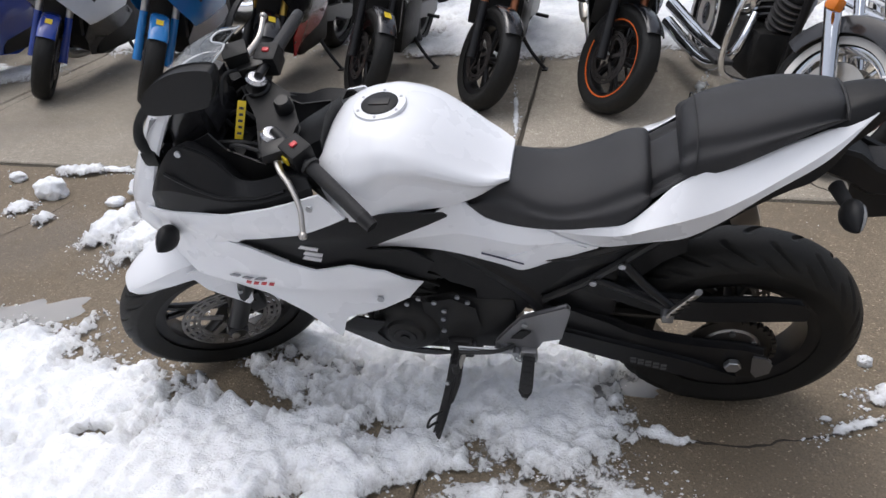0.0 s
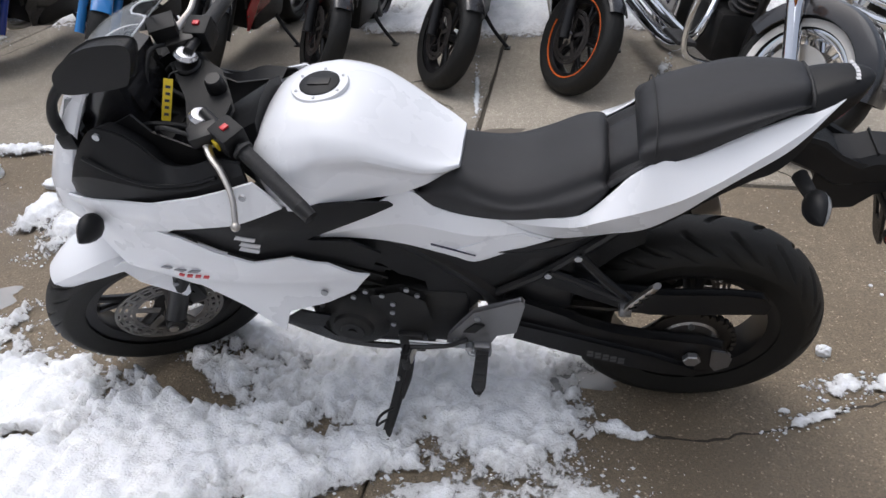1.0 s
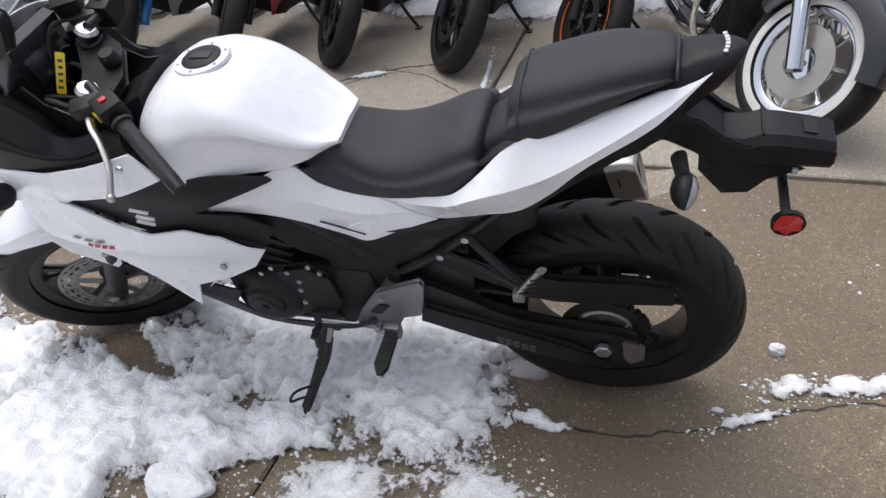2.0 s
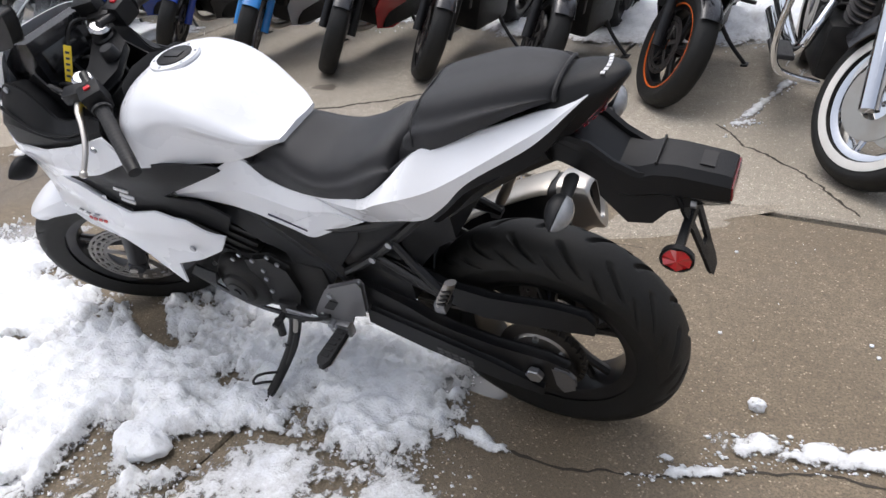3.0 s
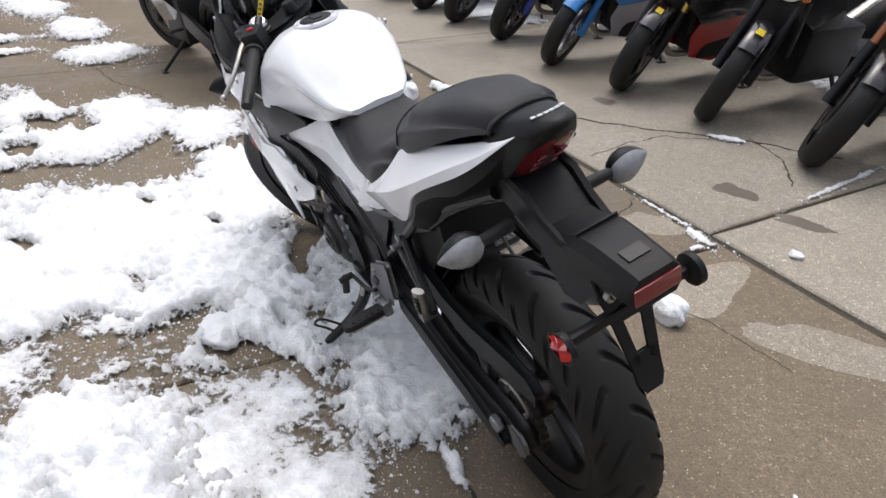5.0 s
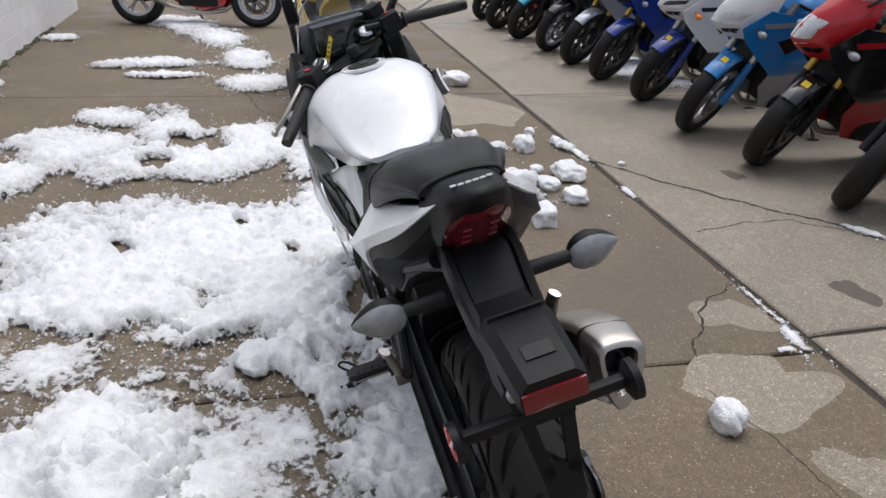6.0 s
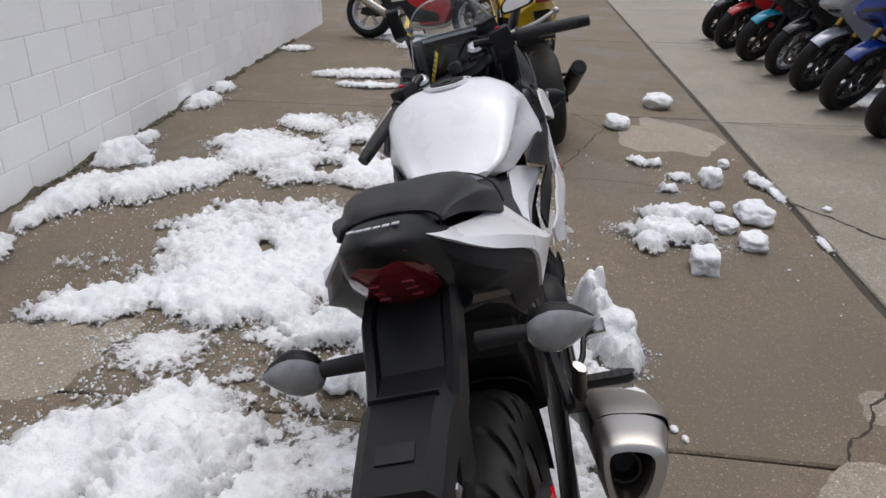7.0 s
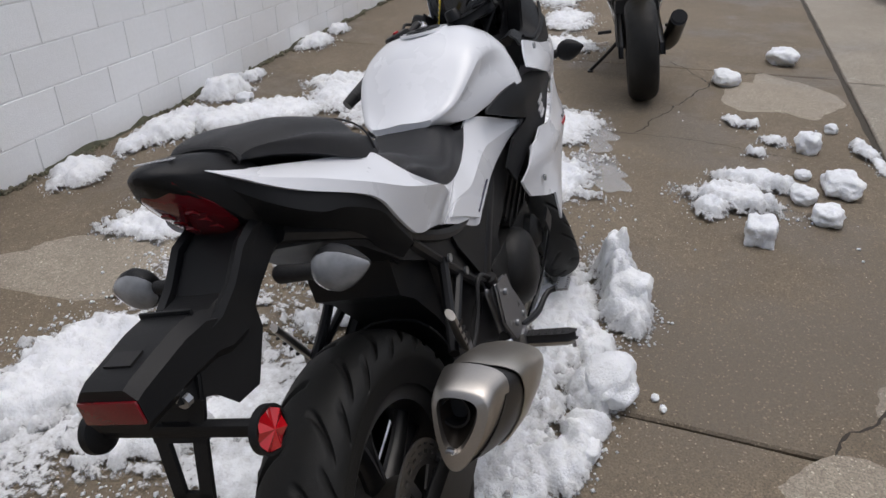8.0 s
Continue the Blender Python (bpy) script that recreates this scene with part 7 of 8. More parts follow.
def sport_bike(x, y, turn, body, accent, fender, fork, label, lean=13, steer=34, rim=RIM_BLACK, tape=None, naked=False, tag=True, group="motorcycles parked in the row", name="motorcycle", size=1.0, nose=None, lamp="twin", pipe=None):
    """A parked sport motorcycle; its front tyre stands at x, y and its tail points along turn (degrees)."""
    t = thing(name, pose(x, y, 0, 0, 0, turn) @ pose(0, 0, 0, lean), label, "motorcycle", group)
    nose = nose or body
    axis = Vector((0.40, 0, 0.917)).normalized()
    pivot = Vector((0.36, 0, 0.95))
    sm = Matrix.Translation(pivot) @ Matrix.Rotation(radians(steer), 4, axis) @ Matrix.Translation(-pivot)
    grow = Matrix.Scale(size, 4)

    def add(pname, bm, material, parent=None, st=False, lab="", smooth=40):
        if st:
            bm.transform(sm)
        bm.transform(grow)
        return part(pname, bm, material, parent or t, lab, smooth)

    f_ax, r_ax = Matrix.Translation((0, 0, 0.305)), Matrix.Translation((1.40, 0, 0.318))
    fw = add("front_wheel", moved(cast_rim(0.212, 0.085), f_ax), rim, st=True)
    add("hub", moved(wheel_hub(0.04, 0.085), f_ax), rim, fw, True)
    for spoke in wheel_spokes(0.212, 0.04, 5):
        add("spoke", moved(spoke, f_ax), rim, fw, True)
    add("tyre", moved(tyre_mesh(0.305, 0.122, 0.220, 96, sweeping_groove(16, 0.004, half=0.03)), f_ax), RUBBER, fw, True)
    for s in (-1, 1):
        add("brake_disc", moved(vented_disc(0.105, 0.148, 0.002, 14), f_ax @ Matrix.Translation((0, s * 0.062, 0))), DARK_DISC, fw, True)
        if tape:
            add("rim_tape", moved(lathe([(0.212, -0.002), (0.224, -0.002), (0.224, 0.002), (0.212, 0.002)], 56), f_ax @ Matrix.Translation((0, s * 0.046, 0))), tape, fw, True, "bright stripe round the wheel rim")
        low, top = Vector((0.02, s * 0.098, 0.305)), Vector((0.325, s * 0.098, 0.99))
        d = top - low
        leg = tube([low - d * 0.03, low + d * 0.40], [0.030, 0.026], 14)
        add("fork_slider", leg, FRAME_BLACK if fork is not P_BLUE and fork is not P_NAVY else fork, None, True)
        add("fork_tube", tube([low + d * 0.38, low + d * 0.98], 0.024, 14), fork if fork not in (P_BLUE, P_NAVY) else STEEL, None, True)
        cal = box(-0.03 + 0.09, 0.03 + 0.11, s * 0.085 - 0.03, s * 0.085 + 0.03, 0.34, 0.45, 0.012)
        add("brake_caliper", cal, FRAME_BLACK, None, True)
    loops = []
    for k in range(15):
        a = radians(50 + 68 * k / 14)
        wdt = 0.060 * (1 - 0.35 * max(0, (k - 10) / 4) ** 2)
        ring = []
        for i in range(9):
            u = -1 + i / 4
            ring.append(((0.320 - 0.022 * u * u) * math.cos(a) * -1, wdt * math.sin(u * math.pi / 2), 0.305 + (0.320 - 0.022 * u * u) * math.sin(a)))
        ring += [(p[0] * 0.985, p[1] * 0.93, 0.305 + (p[2] - 0.305) * 0.985) for p in reversed(ring)]
        loops.append(ring)
    fd = add("front_fender", rings(loops), fender, None, True)
    if tag:
        add("dealer_tag", moved(box(-0.022, 0.022, -0.022, 0.022, -0.001, 0.001), Matrix.Translation((-0.085, 0.0, 0.618)) @ Matrix.Rotation(radians(-22), 4, "Y")), YELLOW, fd, True, "yellow paper tag")

    # pointed, faceted nose: height, beak, flank and half width of each level
    levels = ((0.70, 0.02, 0.18, 0.07), (0.76, -0.085, 0.18, 0.120), (0.81, -0.135, 0.18, 0.150), (0.88, -0.105, 0.20, 0.168), (0.95, -0.045, 0.22, 0.170), (1.01, 0.020, 0.24, 0.158), (1.06, 0.075, 0.26, 0.140))
    share, depth = (0, 0.22, 0.50, 0.78, 0.95, 1), (0, 0.07, 0.26, 0.56, 0.84, 1)

    def nose_x(yy, zz):
        zs = [q[0] for q in levels]
        xf, xs, w = (lerp(zz, zs, [q[c] for q in levels]) for c in (1, 2, 3))
        return xf + (xs - xf) * lerp(abs(yy) / w, share, depth)

    def lens_patch(corners, proud=0.007):
        """A lens that lies on the nose, between four corners given across and up."""
        (a, b, c, d), n = corners, 5
        front, rear = [], []
        for u in range(n):
            for v in range(n):
                fu, fv = u / (n - 1), v / (n - 1)
                yy = (a[0] * (1 - fu) + b[0] * fu) * (1 - fv) + (d[0] * (1 - fu) + c[0] * fu) * fv
                zz = (a[1] * (1 - fu) + b[1] * fu) * (1 - fv) + (d[1] * (1 - fu) + c[1] * fu) * fv
                rim = u in (0, n - 1) or v in (0, n - 1)
                front.append((nose_x(yy, zz) - (0.001 if rim else proud), yy, zz))
        bm = bmesh.new()
        vs = [bm.verts.new(q) for q in front]
        for u in range(n - 1):
            for v in range(n - 1):
                bm.faces.new((vs[u * n + v], vs[u * n + v + 1], vs[(u + 1) * n + v + 1], vs[(u + 1) * n + v]))
        made = bmesh.ops.extrude_face_region(bm, geom=bm.faces[:])
        for q in made["geom"]:
            if isinstance(q, bmesh.types.BMVert):
                q.co.x += 0.02
        return bm

    if not naked:
        ring_of = lambda zz, xf, xs, w: [(xf + (xs - xf) * dd, sgn * w * sh, zz) for sgn, pairs in ((-1, list(zip(share, depth))[::-1]), (1, list(zip(share, depth))[1:])) for sh, dd in pairs]
        add("nose_cowl", rings([ring_of(*q) + [(q[2] + 0.02, q[3] * u, q[0]) for u in (0.8, 0.3, -0.3, -0.8)] for q in levels]), nose, None, False, "painted pointed nose cowl", smooth=24)
        lens_mat = {"twin": HEAD_LENS, "tall": HEAD_LENS, "slit": DARK_LENS}[lamp]
        for s in (-1, 1):
            corners = {"twin": ((0.022, 0.800), (0.105, 0.838), (0.135, 0.900), (0.030, 0.872)), "tall": ((0.004, 0.775), (0.062, 0.800), (0.082, 0.925), (0.004, 0.940)), "slit": ((0.030, 0.805), (0.115, 0.850), (0.130, 0.885), (0.045, 0.850))}[lamp]
            add("headlight", lens_patch([(s * yy, zz) for yy, zz in corners]), lens_mat, None, False, "bright headlight lens" if lamp != "slit" else "dark slanted headlight lens")
            add("intake", lens_patch([(s * yy, zz) for yy, zz in ((0.020, 0.735), (0.070, 0.745), (0.095, 0.785), (0.030, 0.765))], 0.003), FRAME_BLACK)
        add("instrument_hood", box(0.20, 0.33, -0.095, 0.095, 1.00, 1.085, 0.02), BLACK_PLASTIC)
        scr = [[(xs + (xf - xs) * max(0, math.cos(u * math.pi / 2)) ** 0.8, w * math.sin(u * math.pi / 2), z) for u in (-1 + k / 6 for k in range(13))] for z, xf, xs, w in ((1.055, 0.070, 0.26, 0.143), (1.13, 0.16, 0.31, 0.130), (1.20, 0.25, 0.36, 0.102), (1.23, 0.30, 0.38, 0.078))]
        add("windscreen", rings([r + [(p[0] + 0.004, p[1] * 0.97, p[2]) for p in reversed(r)] for r in scr]), SCREEN)
        for s in (-1, 1):
            side_f = lambda xx, zz, s=s: s * (lerp(xx, (0.0, 0.15, 0.35, 0.75, 0.95), (0.14, 0.185, 0.225, 0.205, 0.16)) - 0.30 * max(0, 0.55 - zz))
            add("side_fairing", panel([(0.02, 0.80), (0.16, 0.93), (0.42, 0.90), (0.62, 0.80), (0.78, 0.66), (0.70, 0.56), (0.48, 0.52), (0.30, 0.50), (0.16, 0.62), (0.06, 0.72)], side_f, 0.006, 0.06), body, None, False, "painted side fairing")
            add("belly_fairing", panel([(0.30, 0.52), (0.48, 0.54), (0.70, 0.57), (0.92, 0.42), (0.95, 0.27), (0.60, 0.18), (0.36, 0.24), (0.28, 0.40)], lambda xx, zz, s=s: side_f(xx, zz) * 0.96, 0.006, 0.06), accent, None, False, "lower side fairing")
            add("side_vent", panel([(0.26, 0.74), (0.46, 0.82), (0.52, 0.76), (0.34, 0.66)], lambda xx, zz: side_f(xx, zz) + s * 0.004, 0.005, 0.08), FRAME_BLACK)
            add("side_stripe", panel([(0.14, 0.845), (0.44, 0.885), (0.58, 0.815), (0.56, 0.795), (0.43, 0.855), (0.16, 0.815)], lambda xx, zz: side_f(xx, zz) + s * 0.003, 0.004, 0.08), accent)
            sig = bmesh.new()
            bmesh.ops.create_uvsphere(sig, u_segments=12, v_segments=8, radius=0.028)
            for v in sig.verts:
                v.co = Vector((v.co.x * 0.9 + 0.10, v.co.y * 1.5 + s * 0.245, v.co.z * 0.8 + 0.80))
            ts = add("turn_signal", tube([(0.11, s * 0.18, 0.80), (0.10, s * 0.235, 0.80)], 0.012, 8), GRIP)
            add("lens", sig, AMBER if body is P_WHITE else CLEAR_LENS, ts)
    else:
        hl = rings([[(xx, w * math.cos(a), 0.87 + w * 1.05 * math.sin(a)) for a in (2 * math.pi * k / 20 for k in range(20))] for xx, w in ((0.14, 0.06), (0.06, 0.085), (-0.02, 0.088), (-0.045, 0.07))])
        add("headlight", hl, P_BLACK, None, True)
        add("headlight_lens", disc(0.070, -0.052, -0.044, 24, (0, 0, 0.87), 0.002, axis="x"), HEAD_LENS, None, True, "round headlight lens")
        for s in (-1, 1):
            add("radiator_shroud", panel([(0.20, 0.80), (0.42, 0.86), (0.55, 0.70), (0.36, 0.58), (0.26, 0.64)], lambda xx, zz, s=s: s * (0.15 + 0.12 * (xx - 0.2)), 0.006, 0.06), accent)
            ts = add("turn_signal", tube([(0.13, s * 0.08, 0.80), (0.11, s * 0.19, 0.80)], 0.010, 8), GRIP)
            add("lens", moved(box(-0.02, 0.02, -0.035, 0.035, -0.02, 0.02, 0.012), Matrix.Translation((0.10, s * 0.215, 0.80))), AMBER, ts)
    eng = box(0.42, 0.90, -0.15, 0.15, 0.22, 0.56, 0.04)
    eng = merged(eng, moved(box(-0.12, 0.12, -0.14, 0.14, -0.16, 0.16, 0.02), pose(0.52, 0, 0.62, 0, -15, 0)))
    add("engine", eng, ENGINE)
    add("radiator", box(0.24, 0.28, -0.16, 0.16, 0.42, 0.74, 0.008), ENGINE)
    add("header_pipe", tube([(0.38, 0.05, 0.56), (0.26, 0.05, 0.40), (0.34, 0.05, 0.20), (0.70, 0.10, 0.16), (1.05, 0.17, 0.24)], 0.024, 10, 4), STEEL)
    add("muffler", tube([(1.02, 0.18, 0.24), (1.15, 0.20, 0.32), (1.48, 0.22, 0.50)], [0.030, 0.055, 0.050], 16, 4), pipe or STEEL, None, False, "round silencer")
    # Solid black disc on the closed end; the opening's shade is only its colour.
    add("outlet", tube([(1.470, 0.2195, 0.4940), (1.486, 0.2205, 0.5035)], 0.036, 16), FRAME_BLACK)
    tk = [tank_ring(xx, zt, ys * 0.95, zs, yc, zc, yb, zb) for xx, zt, ys, zs, yc, zc, yb, zb in ((0.40, 0.92, 0.06, 0.91, 0.10, 0.88, 0.10, 0.78), (0.48, 1.00, 0.10, 0.985, 0.165, 0.92, 0.14, 0.78), (0.62, 1.025, 0.11, 1.01, 0.180, 0.93, 0.15, 0.78), (0.74, 0.98, 0.10, 0.965, 0.16, 0.90, 0.13, 0.78), (0.84, 0.89, 0.07, 0.88, 0.11, 0.84, 0.10, 0.78))]
    add("fuel_tank", rings(tk), body, smooth=50)
    st_ = smooth_rings([(0.82, 0.85, 0.09, 0.12, 0.79), (0.95, 0.82, 0.12, 0.15, 0.76), (1.12, 0.85, 0.12, 0.14, 0.79), (1.20, 0.92, 0.10, 0.12, 0.84), (1.40, 0.97, 0.09, 0.11, 0.92), (1.50, 0.97, 0.06, 0.08, 0.94)], seat_ring, 3)
    add("seat", rings(st_), SEAT, smooth=60)
    tl = smooth_rings([(1.02, 0.80, 0.13, 0.15, 0.72), (1.25, 0.89, 0.12, 0.14, 0.82), (1.50, 0.955, 0.07, 0.09, 0.90), (1.66, 0.985, 0.04, 0.05, 0.95)], seat_ring, 3)
    add("tail", rings(tl), body if not naked else P_BLACK, smooth=50)
    add("tail_light", box(1.645, 1.672, -0.042, 0.042, 0.945, 0.978, 0.006), RED_LENS)
    add("rear_mudguard", moved(box(-0.01, 0.20, -0.05, 0.05, -0.012, 0.012, 0.006), Matrix.Translation((1.58, 0, 0.88)) @ Matrix.Rotation(radians(40), 4, "Y")), BLACK_PLASTIC)
    rw = add("rear_wheel", moved(cast_rim(0.214, 0.13), r_ax), rim)
    add("hub", moved(wheel_hub(0.05, 0.13), r_ax), rim, rw)
    for spoke in wheel_spokes(0.214, 0.05, 5):
        add("spoke", moved(spoke, r_ax), rim, rw)
    add("tyre", moved(tyre_mesh(0.318, 0.185, 0.222, 96, sweeping_groove(18, 0.004, half=0.03)), r_ax), RUBBER, rw)
    for s in (-1, 1):
        add("swing_arm", plate([(0.90, 0.46), (1.10, 0.43), (1.45, 0.36), (1.47, 0.29), (1.38, 0.27), (0.90, 0.36)], s * 0.125 - 0.015, s * 0.125 + 0.015, 0.006), FRAME_BLACK)
        a, b = Vector((0.345, s * 0.10, 0.97)), Vector((0.46, s * 0.35, 0.95))
        if naked:
            a, b = Vector((0.34, s * 0.05, 1.04)), Vector((0.42, s * 0.38, 1.06))
        add("handlebar", tube([a, b], 0.011, 10), FRAME_BLACK, None, True)
        add("grip", tube([a + (b - a) * 0.55, b], 0.017, 12), GRIP, None, True)
        add("lever", tube([a + (b - a) * 0.40 + Vector((-0.03, 0, 0)), a + (b - a) * 0.7 + Vector((-0.065, 0, -0.01)), b + Vector((-0.05, 0, -0.015))], 0.006, 7), ALU, None, True)
        mr = tube([(0.16, s * 0.13, 1.03), (0.18, s * 0.20, 1.10), (0.20, s * 0.27, 1.14)], 0.009, 8)
        mi = add("mirror", mr, GRIP)
        own = box(-0.015, 0.015, -0.07, 0.07, -0.038, 0.038, 0.013)
        add("shell", moved(own, Matrix.Translation((0.20, s * 0.30, 1.165)) @ Matrix.Rotation(radians(10 * s), 4, "Z")), BLACK_PLASTIC, mi)
        add("footrest", moved(box(-0.014, 0.014, -0.045, 0.045, -0.010, 0.010, 0.004), Matrix.Translation((0.98, s * 0.22, 0.37))), GRIP)
    dx = 0.78
    ln = radians(lean)
    foot_y = -0.34
    foot_z = abs(foot_y) * math.tan(ln)
    ss = add("side_stand", tube([(dx, -0.13, 0.26), (dx - 0.02, -0.22, 0.17), (dx - 0.05, foot_y, foot_z + 0.008)], [0.015, 0.012, 0.012], 10, 4), FRAME_BLACK)
    add("foot", moved(box(-0.035, 0.035, -0.02, 0.02, -0.005, 0.005, 0.003), Matrix.Translation((dx - 0.05, foot_y, foot_z + 0.006)) @ Matrix.Rotation(-ln, 4, "X")), FRAME_BLACK, ss)
    return t


sport_bike(-0.51, 2.36, 92, P_BLACK, P_BLACK, P_BLACK, COPPERY, "black sport motorcycle with orange-striped wheels and copper forks", tape=RIM_ORANGE, tag=False)
sport_bike(-1.26, 2.39, 90, P_ORANGE, P_BLACK, P_BLACK, COPPERY, "black and burnt orange naked motorcycle on its stand", naked=True, tag=False)
sport_bike(-2.03, 2.42, 92, P_BLACK, P_BLACK, P_BLACK, FRAME_BLACK, "black naked motorcycle with a yellow tag on its fender", naked=True)
sport_bike(-2.77, 2.38, 90, P_BLACK, P_RED, P_BLACK, GOLD, "black and red sport motorcycle with gold forks", nose=P_RED, lamp="tall")
sport_bike(-3.55, 2.34, 91, P_BLUE, P_SILVER, P_BLUE, P_BLUE, "bright blue and white sport motorcycle with blue fork legs", rim=RIM_SILVER, nose=P_WHITE)
sport_bike(-4.50, 2.44, 89, P_WHITE, P_BLACK, P_NAVY, P_NAVY, "white sport motorcycle with a deep blue fender and amber signals", lamp="slit")
sport_bike(-5.38, 2.42, 90, P_NAVY, P_NAVY, P_NAVY, GOLD, "deep blue sport motorcycle in the parked row", tag=False, lamp="slit")
sport_bike(-6.18, 2.42, 91, P_SILVER, P_BLACK, P_SILVER, GOLD, "silver sport motorcycle with a silver fender", tag=False)
sport_bike(-7.02, 2.43, 90, P_BLACK, P_BLACK, P_BLACK, FRAME_BLACK, "plain black sport motorcycle in the parked row", tag=False, rim=RIM_SILVER)
sport_bike(-7.95, 2.36, 90, P_BLACK, P_BLACK, P_CYAN, FRAME_BLACK, "black sport motorcycle with a teal fender", nose=P_CYAN, tag=False)
sport_bike(-8.90, 2.32, 90, P_RED, P_RED, P_RED, FRAME_BLACK, "red sport motorcycle far along the parked row", tag=False)
sport_bike(-9.90, 2.36, 90, P_BLACK, P_BLACK, P_BLACK, FRAME_BLACK, "black motorcycle at the end of the parked row", tag=False)
# one ahead of the white machine, seen from behind, and one by the end of the wall
sport_bike(-5.22, -0.20, 9, P_YELLOW, P_BLACK, P_BLACK, FRAME_BLACK, "yellow and black sport motorcycle seen from its tail", pipe=FRAME_BLACK, lean=9, steer=20, group="motorcycles standing apart", tag=False)
sport_bike(-8.75, -0.98, 262, P_RED, P_RED, P_WHITE, FRAME_BLACK, "red and white sport motorcycle parked by the wall end", lean=8, steer=15, rim=RIM_SILVER, group="motorcycles standing apart", tag=False, size=1.06)
# a second row stands nose outward behind the snow bank
for k, (bx, by, col, lab) in enumerate(((-0.95, 6.35, P_BLACK, "black motorcycle behind the snow bank"), (-2.0, 6.45, P_BLACK, "dark motorcycle in the second row"), (-3.2, 6.45, P_NAVY, "deep blue motorcycle in the second row"), (0.4, 6.4, P_BLACK, "black motorcycle with silver wheels behind the bank"))):
    sport_bike(bx, by, 268, col, P_BLACK, col, FRAME_BLACK, lab, rim=RIM_SILVER if k % 3 == 0 else RIM_BLACK, tag=False, group="motorcycles in the second row")


def cruiser(x, y, turn, label, lean=9, steer=34):
    """A chrome cruiser: wide whitewall front wheel, deep fender, crash bar and big twin."""
    t = thing("cruiser", pose(x, y, 0, 0, 0, turn) @ pose(0, 0, 0, lean), label, "motorcycle", "motorcycles parked in the row")
    axis, pivot = Vector((0.52, 0, 0.854)).normalized(), Vector((0.44, 0, 0.90))
    sm = Matrix.Translation(pivot) @ Matrix.Rotation(radians(steer), 4, axis) @ Matrix.Translation(-pivot)

    def add(pname, bm, material, parent=None, st=False, lab="", smooth=40):
        if st:
            bm.transform(sm)
        return part(pname, bm, material, parent or t, lab, smooth)

    f_ax, r_ax = Matrix.Translation((0, 0, 0.325)), Matrix.Translation((1.65, 0, 0.325))
    for nm, ax, w, st in (("front_wheel", f_ax, 0.13, True), ("rear_wheel", r_ax, 0.17, False)):
        wh = add(nm, moved(cast_rim(0.215, w * 0.75), ax), CHROME, None, st)
        add("hub", moved(wheel_hub(0.07, w * 0.75), ax), CHROME, wh, st)
        for spoke in wheel_spokes(0.215, 0.07, 7, False):
            add("spoke", moved(spoke, ax), CHROME, wh, st)
        add("tyre", moved(tyre_mesh(0.325, w, 0.222, 120, sweeping_groove(26, 0.006, half=0.03, bend=0.7)), ax), RUBBER, wh, st)
        for s in (-1, 1):
            add("white_wall", moved(lathe([(0.228, s * (w * 0.50)), (0.258, s * (w * 0.515)), (0.262, s * (w * 0.505)), (0.228, s * w * 0.48)], 64), ax), WHITE_WALL, wh, st, "white sidewall band")
        for s in (-1, 1):
            add("brake_disc", moved(lathe([(0.07, -0.003), (0.150, -0.003), (0.150, 0.003), (0.07, 0.003)], 40), ax @ Matrix.Translation((0, s * 0.072, 0))), STEEL, wh, st)
    for s in (-1, 1):
        low, top = Vector((-0.01, s * 0.115, 0.325)), Vector((0.42, s * 0.115, 1.02))
        add("fork_leg", tube([low - (top - low) * 0.05, low + (top - low) * 0.5], 0.036, 16), CHROME, None, True, "polished fork slider")
        add("fork_tube", tube([low + (top - low) * 0.5, top], 0.024, 14), CHROME, None, True)
        sg = add("turn_signal", tube([(0.16, s * 0.10, 0.66), (0.14, s * 0.19, 0.66)], 0.011, 8), CHROME, None, True)
        add("lens", moved(box(-0.03, 0.03, -0.035, 0.035, -0.03, 0.03, 0.022), Matrix.Translation((0.13, s * 0.21, 0.66))), AMBER, sg, True, "amber lens")
        add("handlebar", tube([(0.45, 0, 1.08), (0.46, s * 0.18, 1.12), (0.62, s * 0.38, 1.10)], 0.013, 10), CHROME, None, True)
        add("grip", tube([(0.56, s * 0.33, 1.105), (0.66, s * 0.42, 1.09)], 0.018, 10), GRIP, None, True)
        bar = tube([(0.52, s * 0.08, 0.86), (0.42, s * 0.26, 0.80), (0.40, s * 0.36, 0.55), (0.46, s * 0.33, 0.28), (0.56, s * 0.12, 0.20)], 0.016, 12, 7)
        add("crash_bar", bar, CHROME, None, False, "chrome crash bar")
        add("footboard", moved(box(-0.13, 0.13, -0.05, 0.05, -0.012, 0.012, 0.008), Matrix.Translation((0.66, s * 0.30, 0.30))), GRIP)
        cyl = moved(disc(0.075, -0.11, 0.11, 24, (0, 0, 0), 0.01, axis="z"), pose(0.78 + s * 0.14, 0, 0.56, 0, s * 24, 0))
        add("cylinder", cyl, ENGINE)
        for k in range(6):
            add("cooling_fin", moved(disc(0.092, -0.004, 0.004, 24, (0, 0, -0.09 + 0.034 * k), axis="z"), pose(0.78 + s * 0.14, 0, 0.56, 0, s * 24, 0)), ALU)
        add("exhaust", tube([(0.72, 0.14, 0.52), (0.66, 0.22, 0.32), (0.95, 0.24, 0.24 + s * 0.05), (1.85, 0.24, 0.26 + s * 0.06)], [0.022, 0.024, 0.035, 0.045], 14, 5), CHROME)
    loops = []
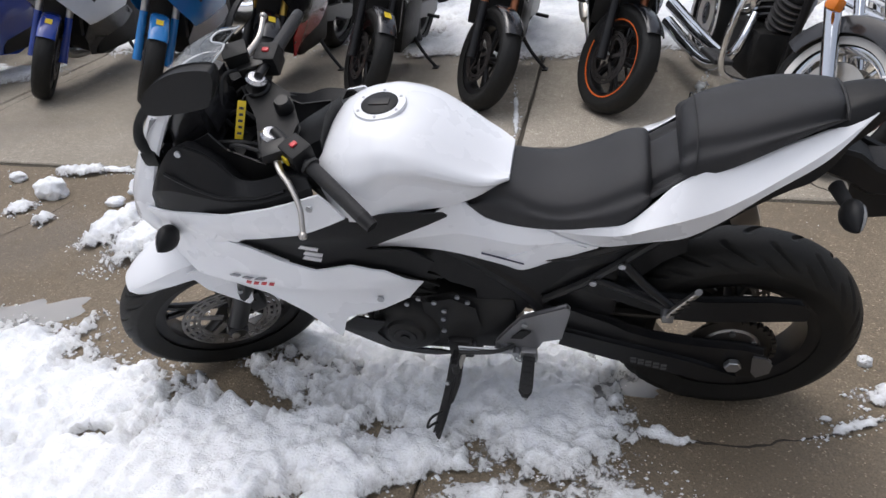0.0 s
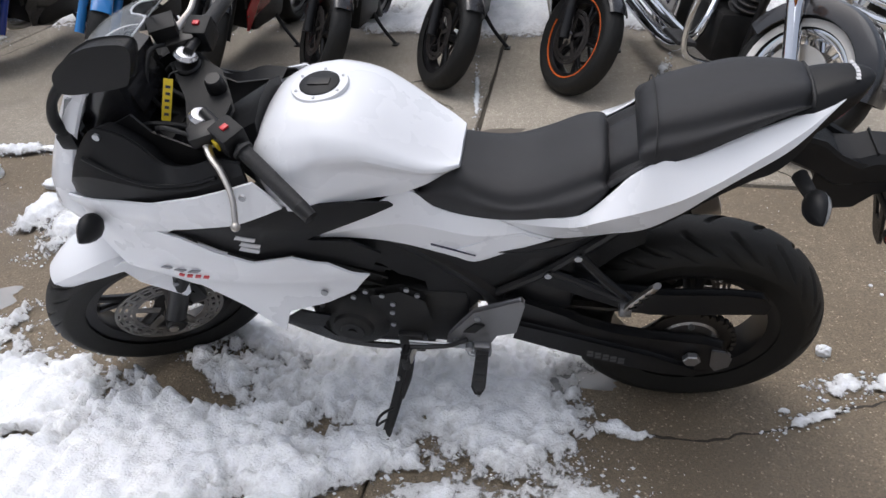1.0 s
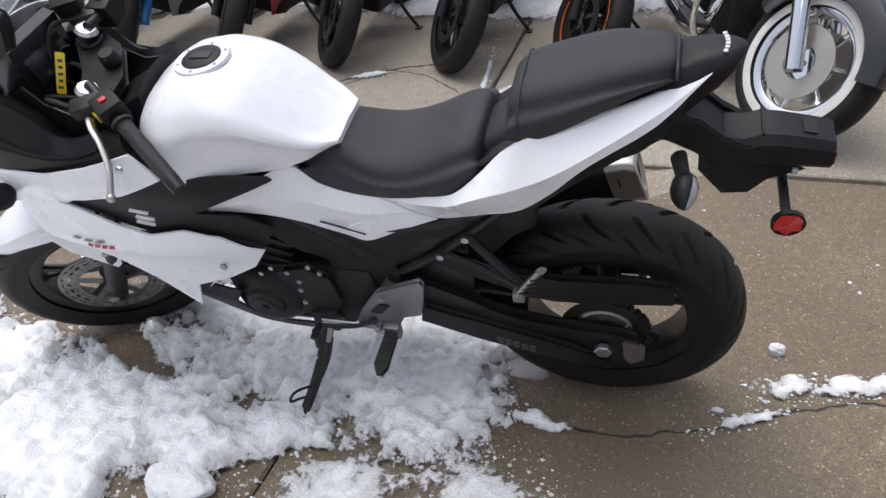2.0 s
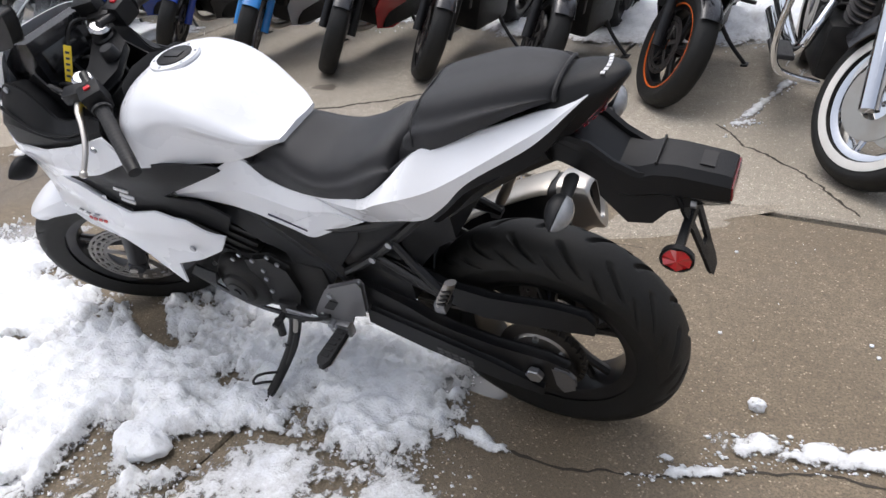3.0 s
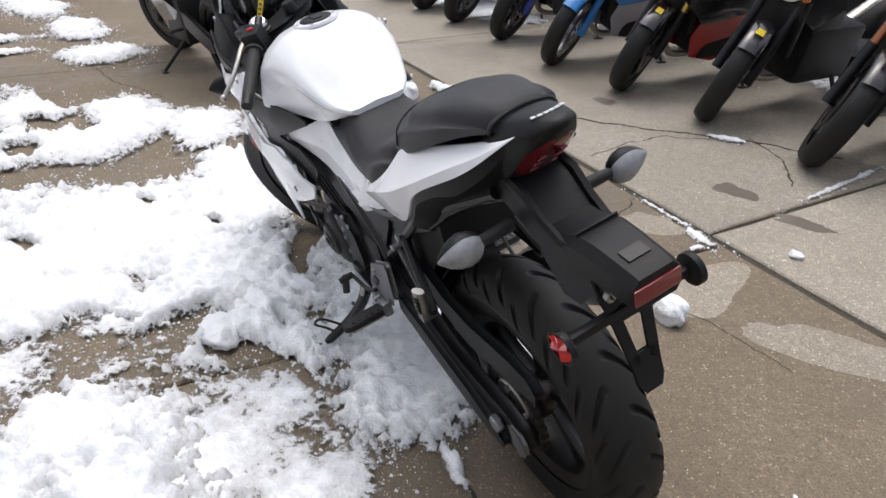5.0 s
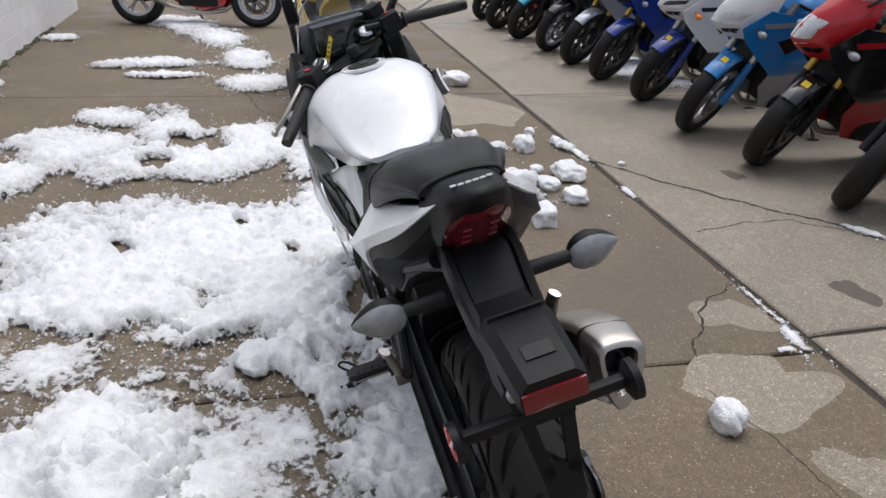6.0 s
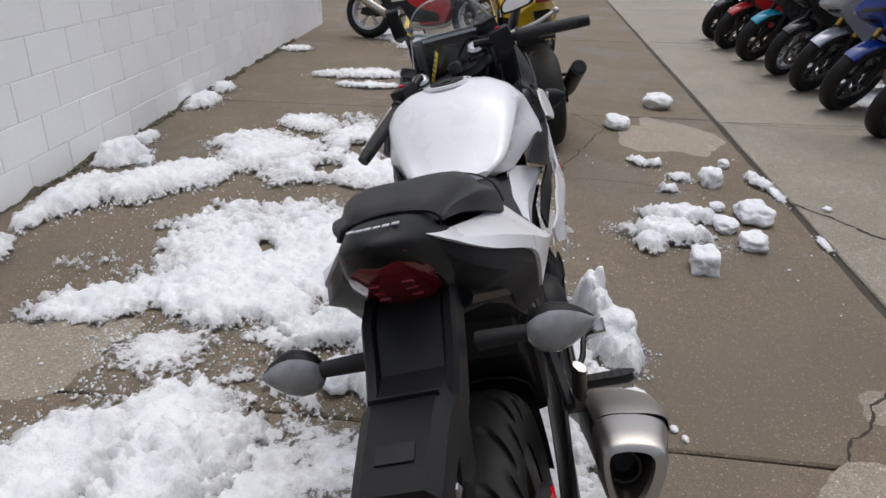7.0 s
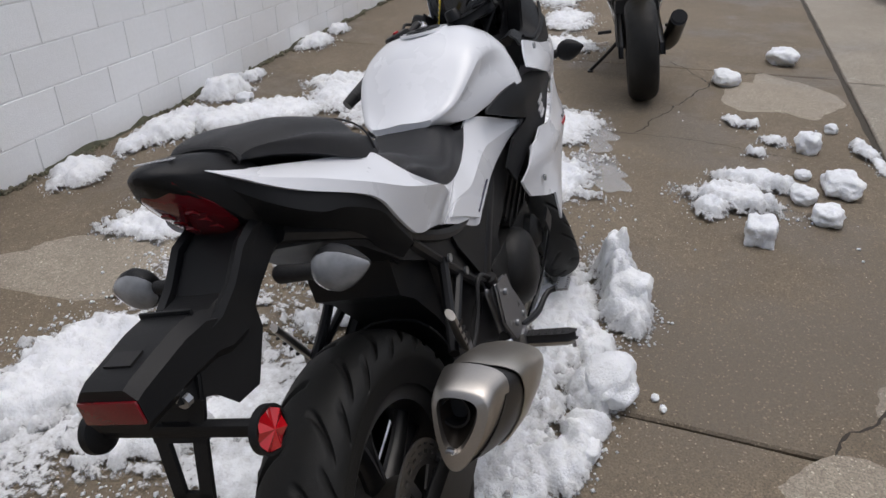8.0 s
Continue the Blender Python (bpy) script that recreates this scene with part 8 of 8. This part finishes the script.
    for k in range(19):
        a = radians(8 + 150 * k / 18)
        ring = []
        for i in range(11):
            u = -1 + i / 5
            r = 0.355 - 0.085 * max(0, abs(u) - 0.55) / 0.45
            ring.append((-r * math.cos(a), 0.098 * math.sin(u * math.pi / 2), 0.325 + r * math.sin(a)))
        ring += [(p[0] * 0.985, p[1] * 0.95, 0.325 + (p[2] - 0.325) * 0.985) for p in reversed(ring)]
        loops.append(ring)
    add("front_fender", rings(loops), P_BLACK, None, True, "black deep front fender")
    add("fender_trim", moved(box(-0.06, 0.06, -0.012, 0.012, -0.002, 0.002, 0.001), Matrix.Translation((-0.24, 0, 0.593)) @ Matrix.Rotation(radians(-42), 4, "Y")), P_WHITE, None, True)
    add("crankcase", box(0.58, 1.02, -0.15, 0.15, 0.20, 0.46, 0.05), ENGINE)
    add("primary_cover", moved(lathe([(0, -0.05), (0.09, -0.05), (0.12, -0.03), (0.13, 0), (0, 0)], 32, closed=False), Matrix.Translation((0.72, -0.15, 0.33))), CHROME, None, False, "polished primary cover")
    add("air_cleaner", moved(lathe([(0, 0.06), (0.08, 0.06), (0.10, 0.03), (0.10, 0), (0, 0)], 32, closed=False), Matrix.Translation((0.80, 0.14, 0.60))), CHROME)
    hl = moved(lathe([(0.0, 0.10), (0.05, 0.09), (0.088, 0.03), (0.095, -0.03), (0.090, -0.05), (0, -0.055)], 28, "x", closed=False), Matrix.Translation((0.22, 0, 0.93)))
    add("headlight", hl, CHROME, None, True)
    add("headlight_lens", disc(0.085, -0.062, -0.052, 28, (0.22, 0, 0.93), 0.003, axis="x"), HEAD_LENS, None, True)
    tk = [tank_ring(xx, zt, ys, zs, yc, zc, yb, zb) for xx, zt, ys, zs, yc, zc, yb, zb in ((0.50, 0.86, 0.05, 0.85, 0.08, 0.81, 0.06, 0.74), (0.62, 0.92, 0.10, 0.905, 0.15, 0.84, 0.11, 0.73), (0.80, 0.91, 0.11, 0.895, 0.16, 0.83, 0.12, 0.72), (1.0, 0.83, 0.07, 0.82, 0.10, 0.78, 0.08, 0.70))]
    add("fuel_tank", rings(tk), P_BLACK, smooth=50)
    add("seat", rings(smooth_rings([(1.0, 0.76, 0.11, 0.13, 0.68), (1.15, 0.71, 0.15, 0.17, 0.63), (1.35, 0.74, 0.15, 0.16, 0.64), (1.6, 0.80, 0.10, 0.12, 0.70)], seat_ring, 3)), SEAT, smooth=60)
    loops = []
    for k in range(13):
        a = radians(10 + 140 * k / 12)
        ring = [((1.65 + (0.36 - 0.06 * abs(u) ** 3) * math.cos(a)), 0.11 * math.sin(u * math.pi / 2), 0.325 + (0.36 - 0.06 * abs(u) ** 3) * math.sin(a)) for u in (-1 + i / 4 for i in range(9))]
        ring += [(1.65 + (p[0] - 1.65) * 0.985, p[1] * 0.95, 0.325 + (p[2] - 0.325) * 0.985) for p in reversed(ring)]
        loops.append(ring)
    add("rear_fender", rings(loops), P_BLACK)
    add("frame", tube([(0.46, 0, 0.88), (0.52, 0, 0.40), (0.60, 0, 0.18), (1.0, 0, 0.17), (1.4, 0, 0.40), (1.65, 0, 0.33)], 0.022, 10, 5), FRAME_BLACK)
    fz = 0.36 * math.tan(radians(lean))
    add("side_stand", tube([(0.86, -0.14, 0.22), (0.84, -0.36, fz + 0.012)], 0.014, 10), FRAME_BLACK)
    return t


cruiser(0.50, 1.66, 103, "black cruiser with chrome forks and a whitewall front tyre")
cruiser(1.75, 2.10, 105, "black chrome-trimmed cruiser at the row's near end")
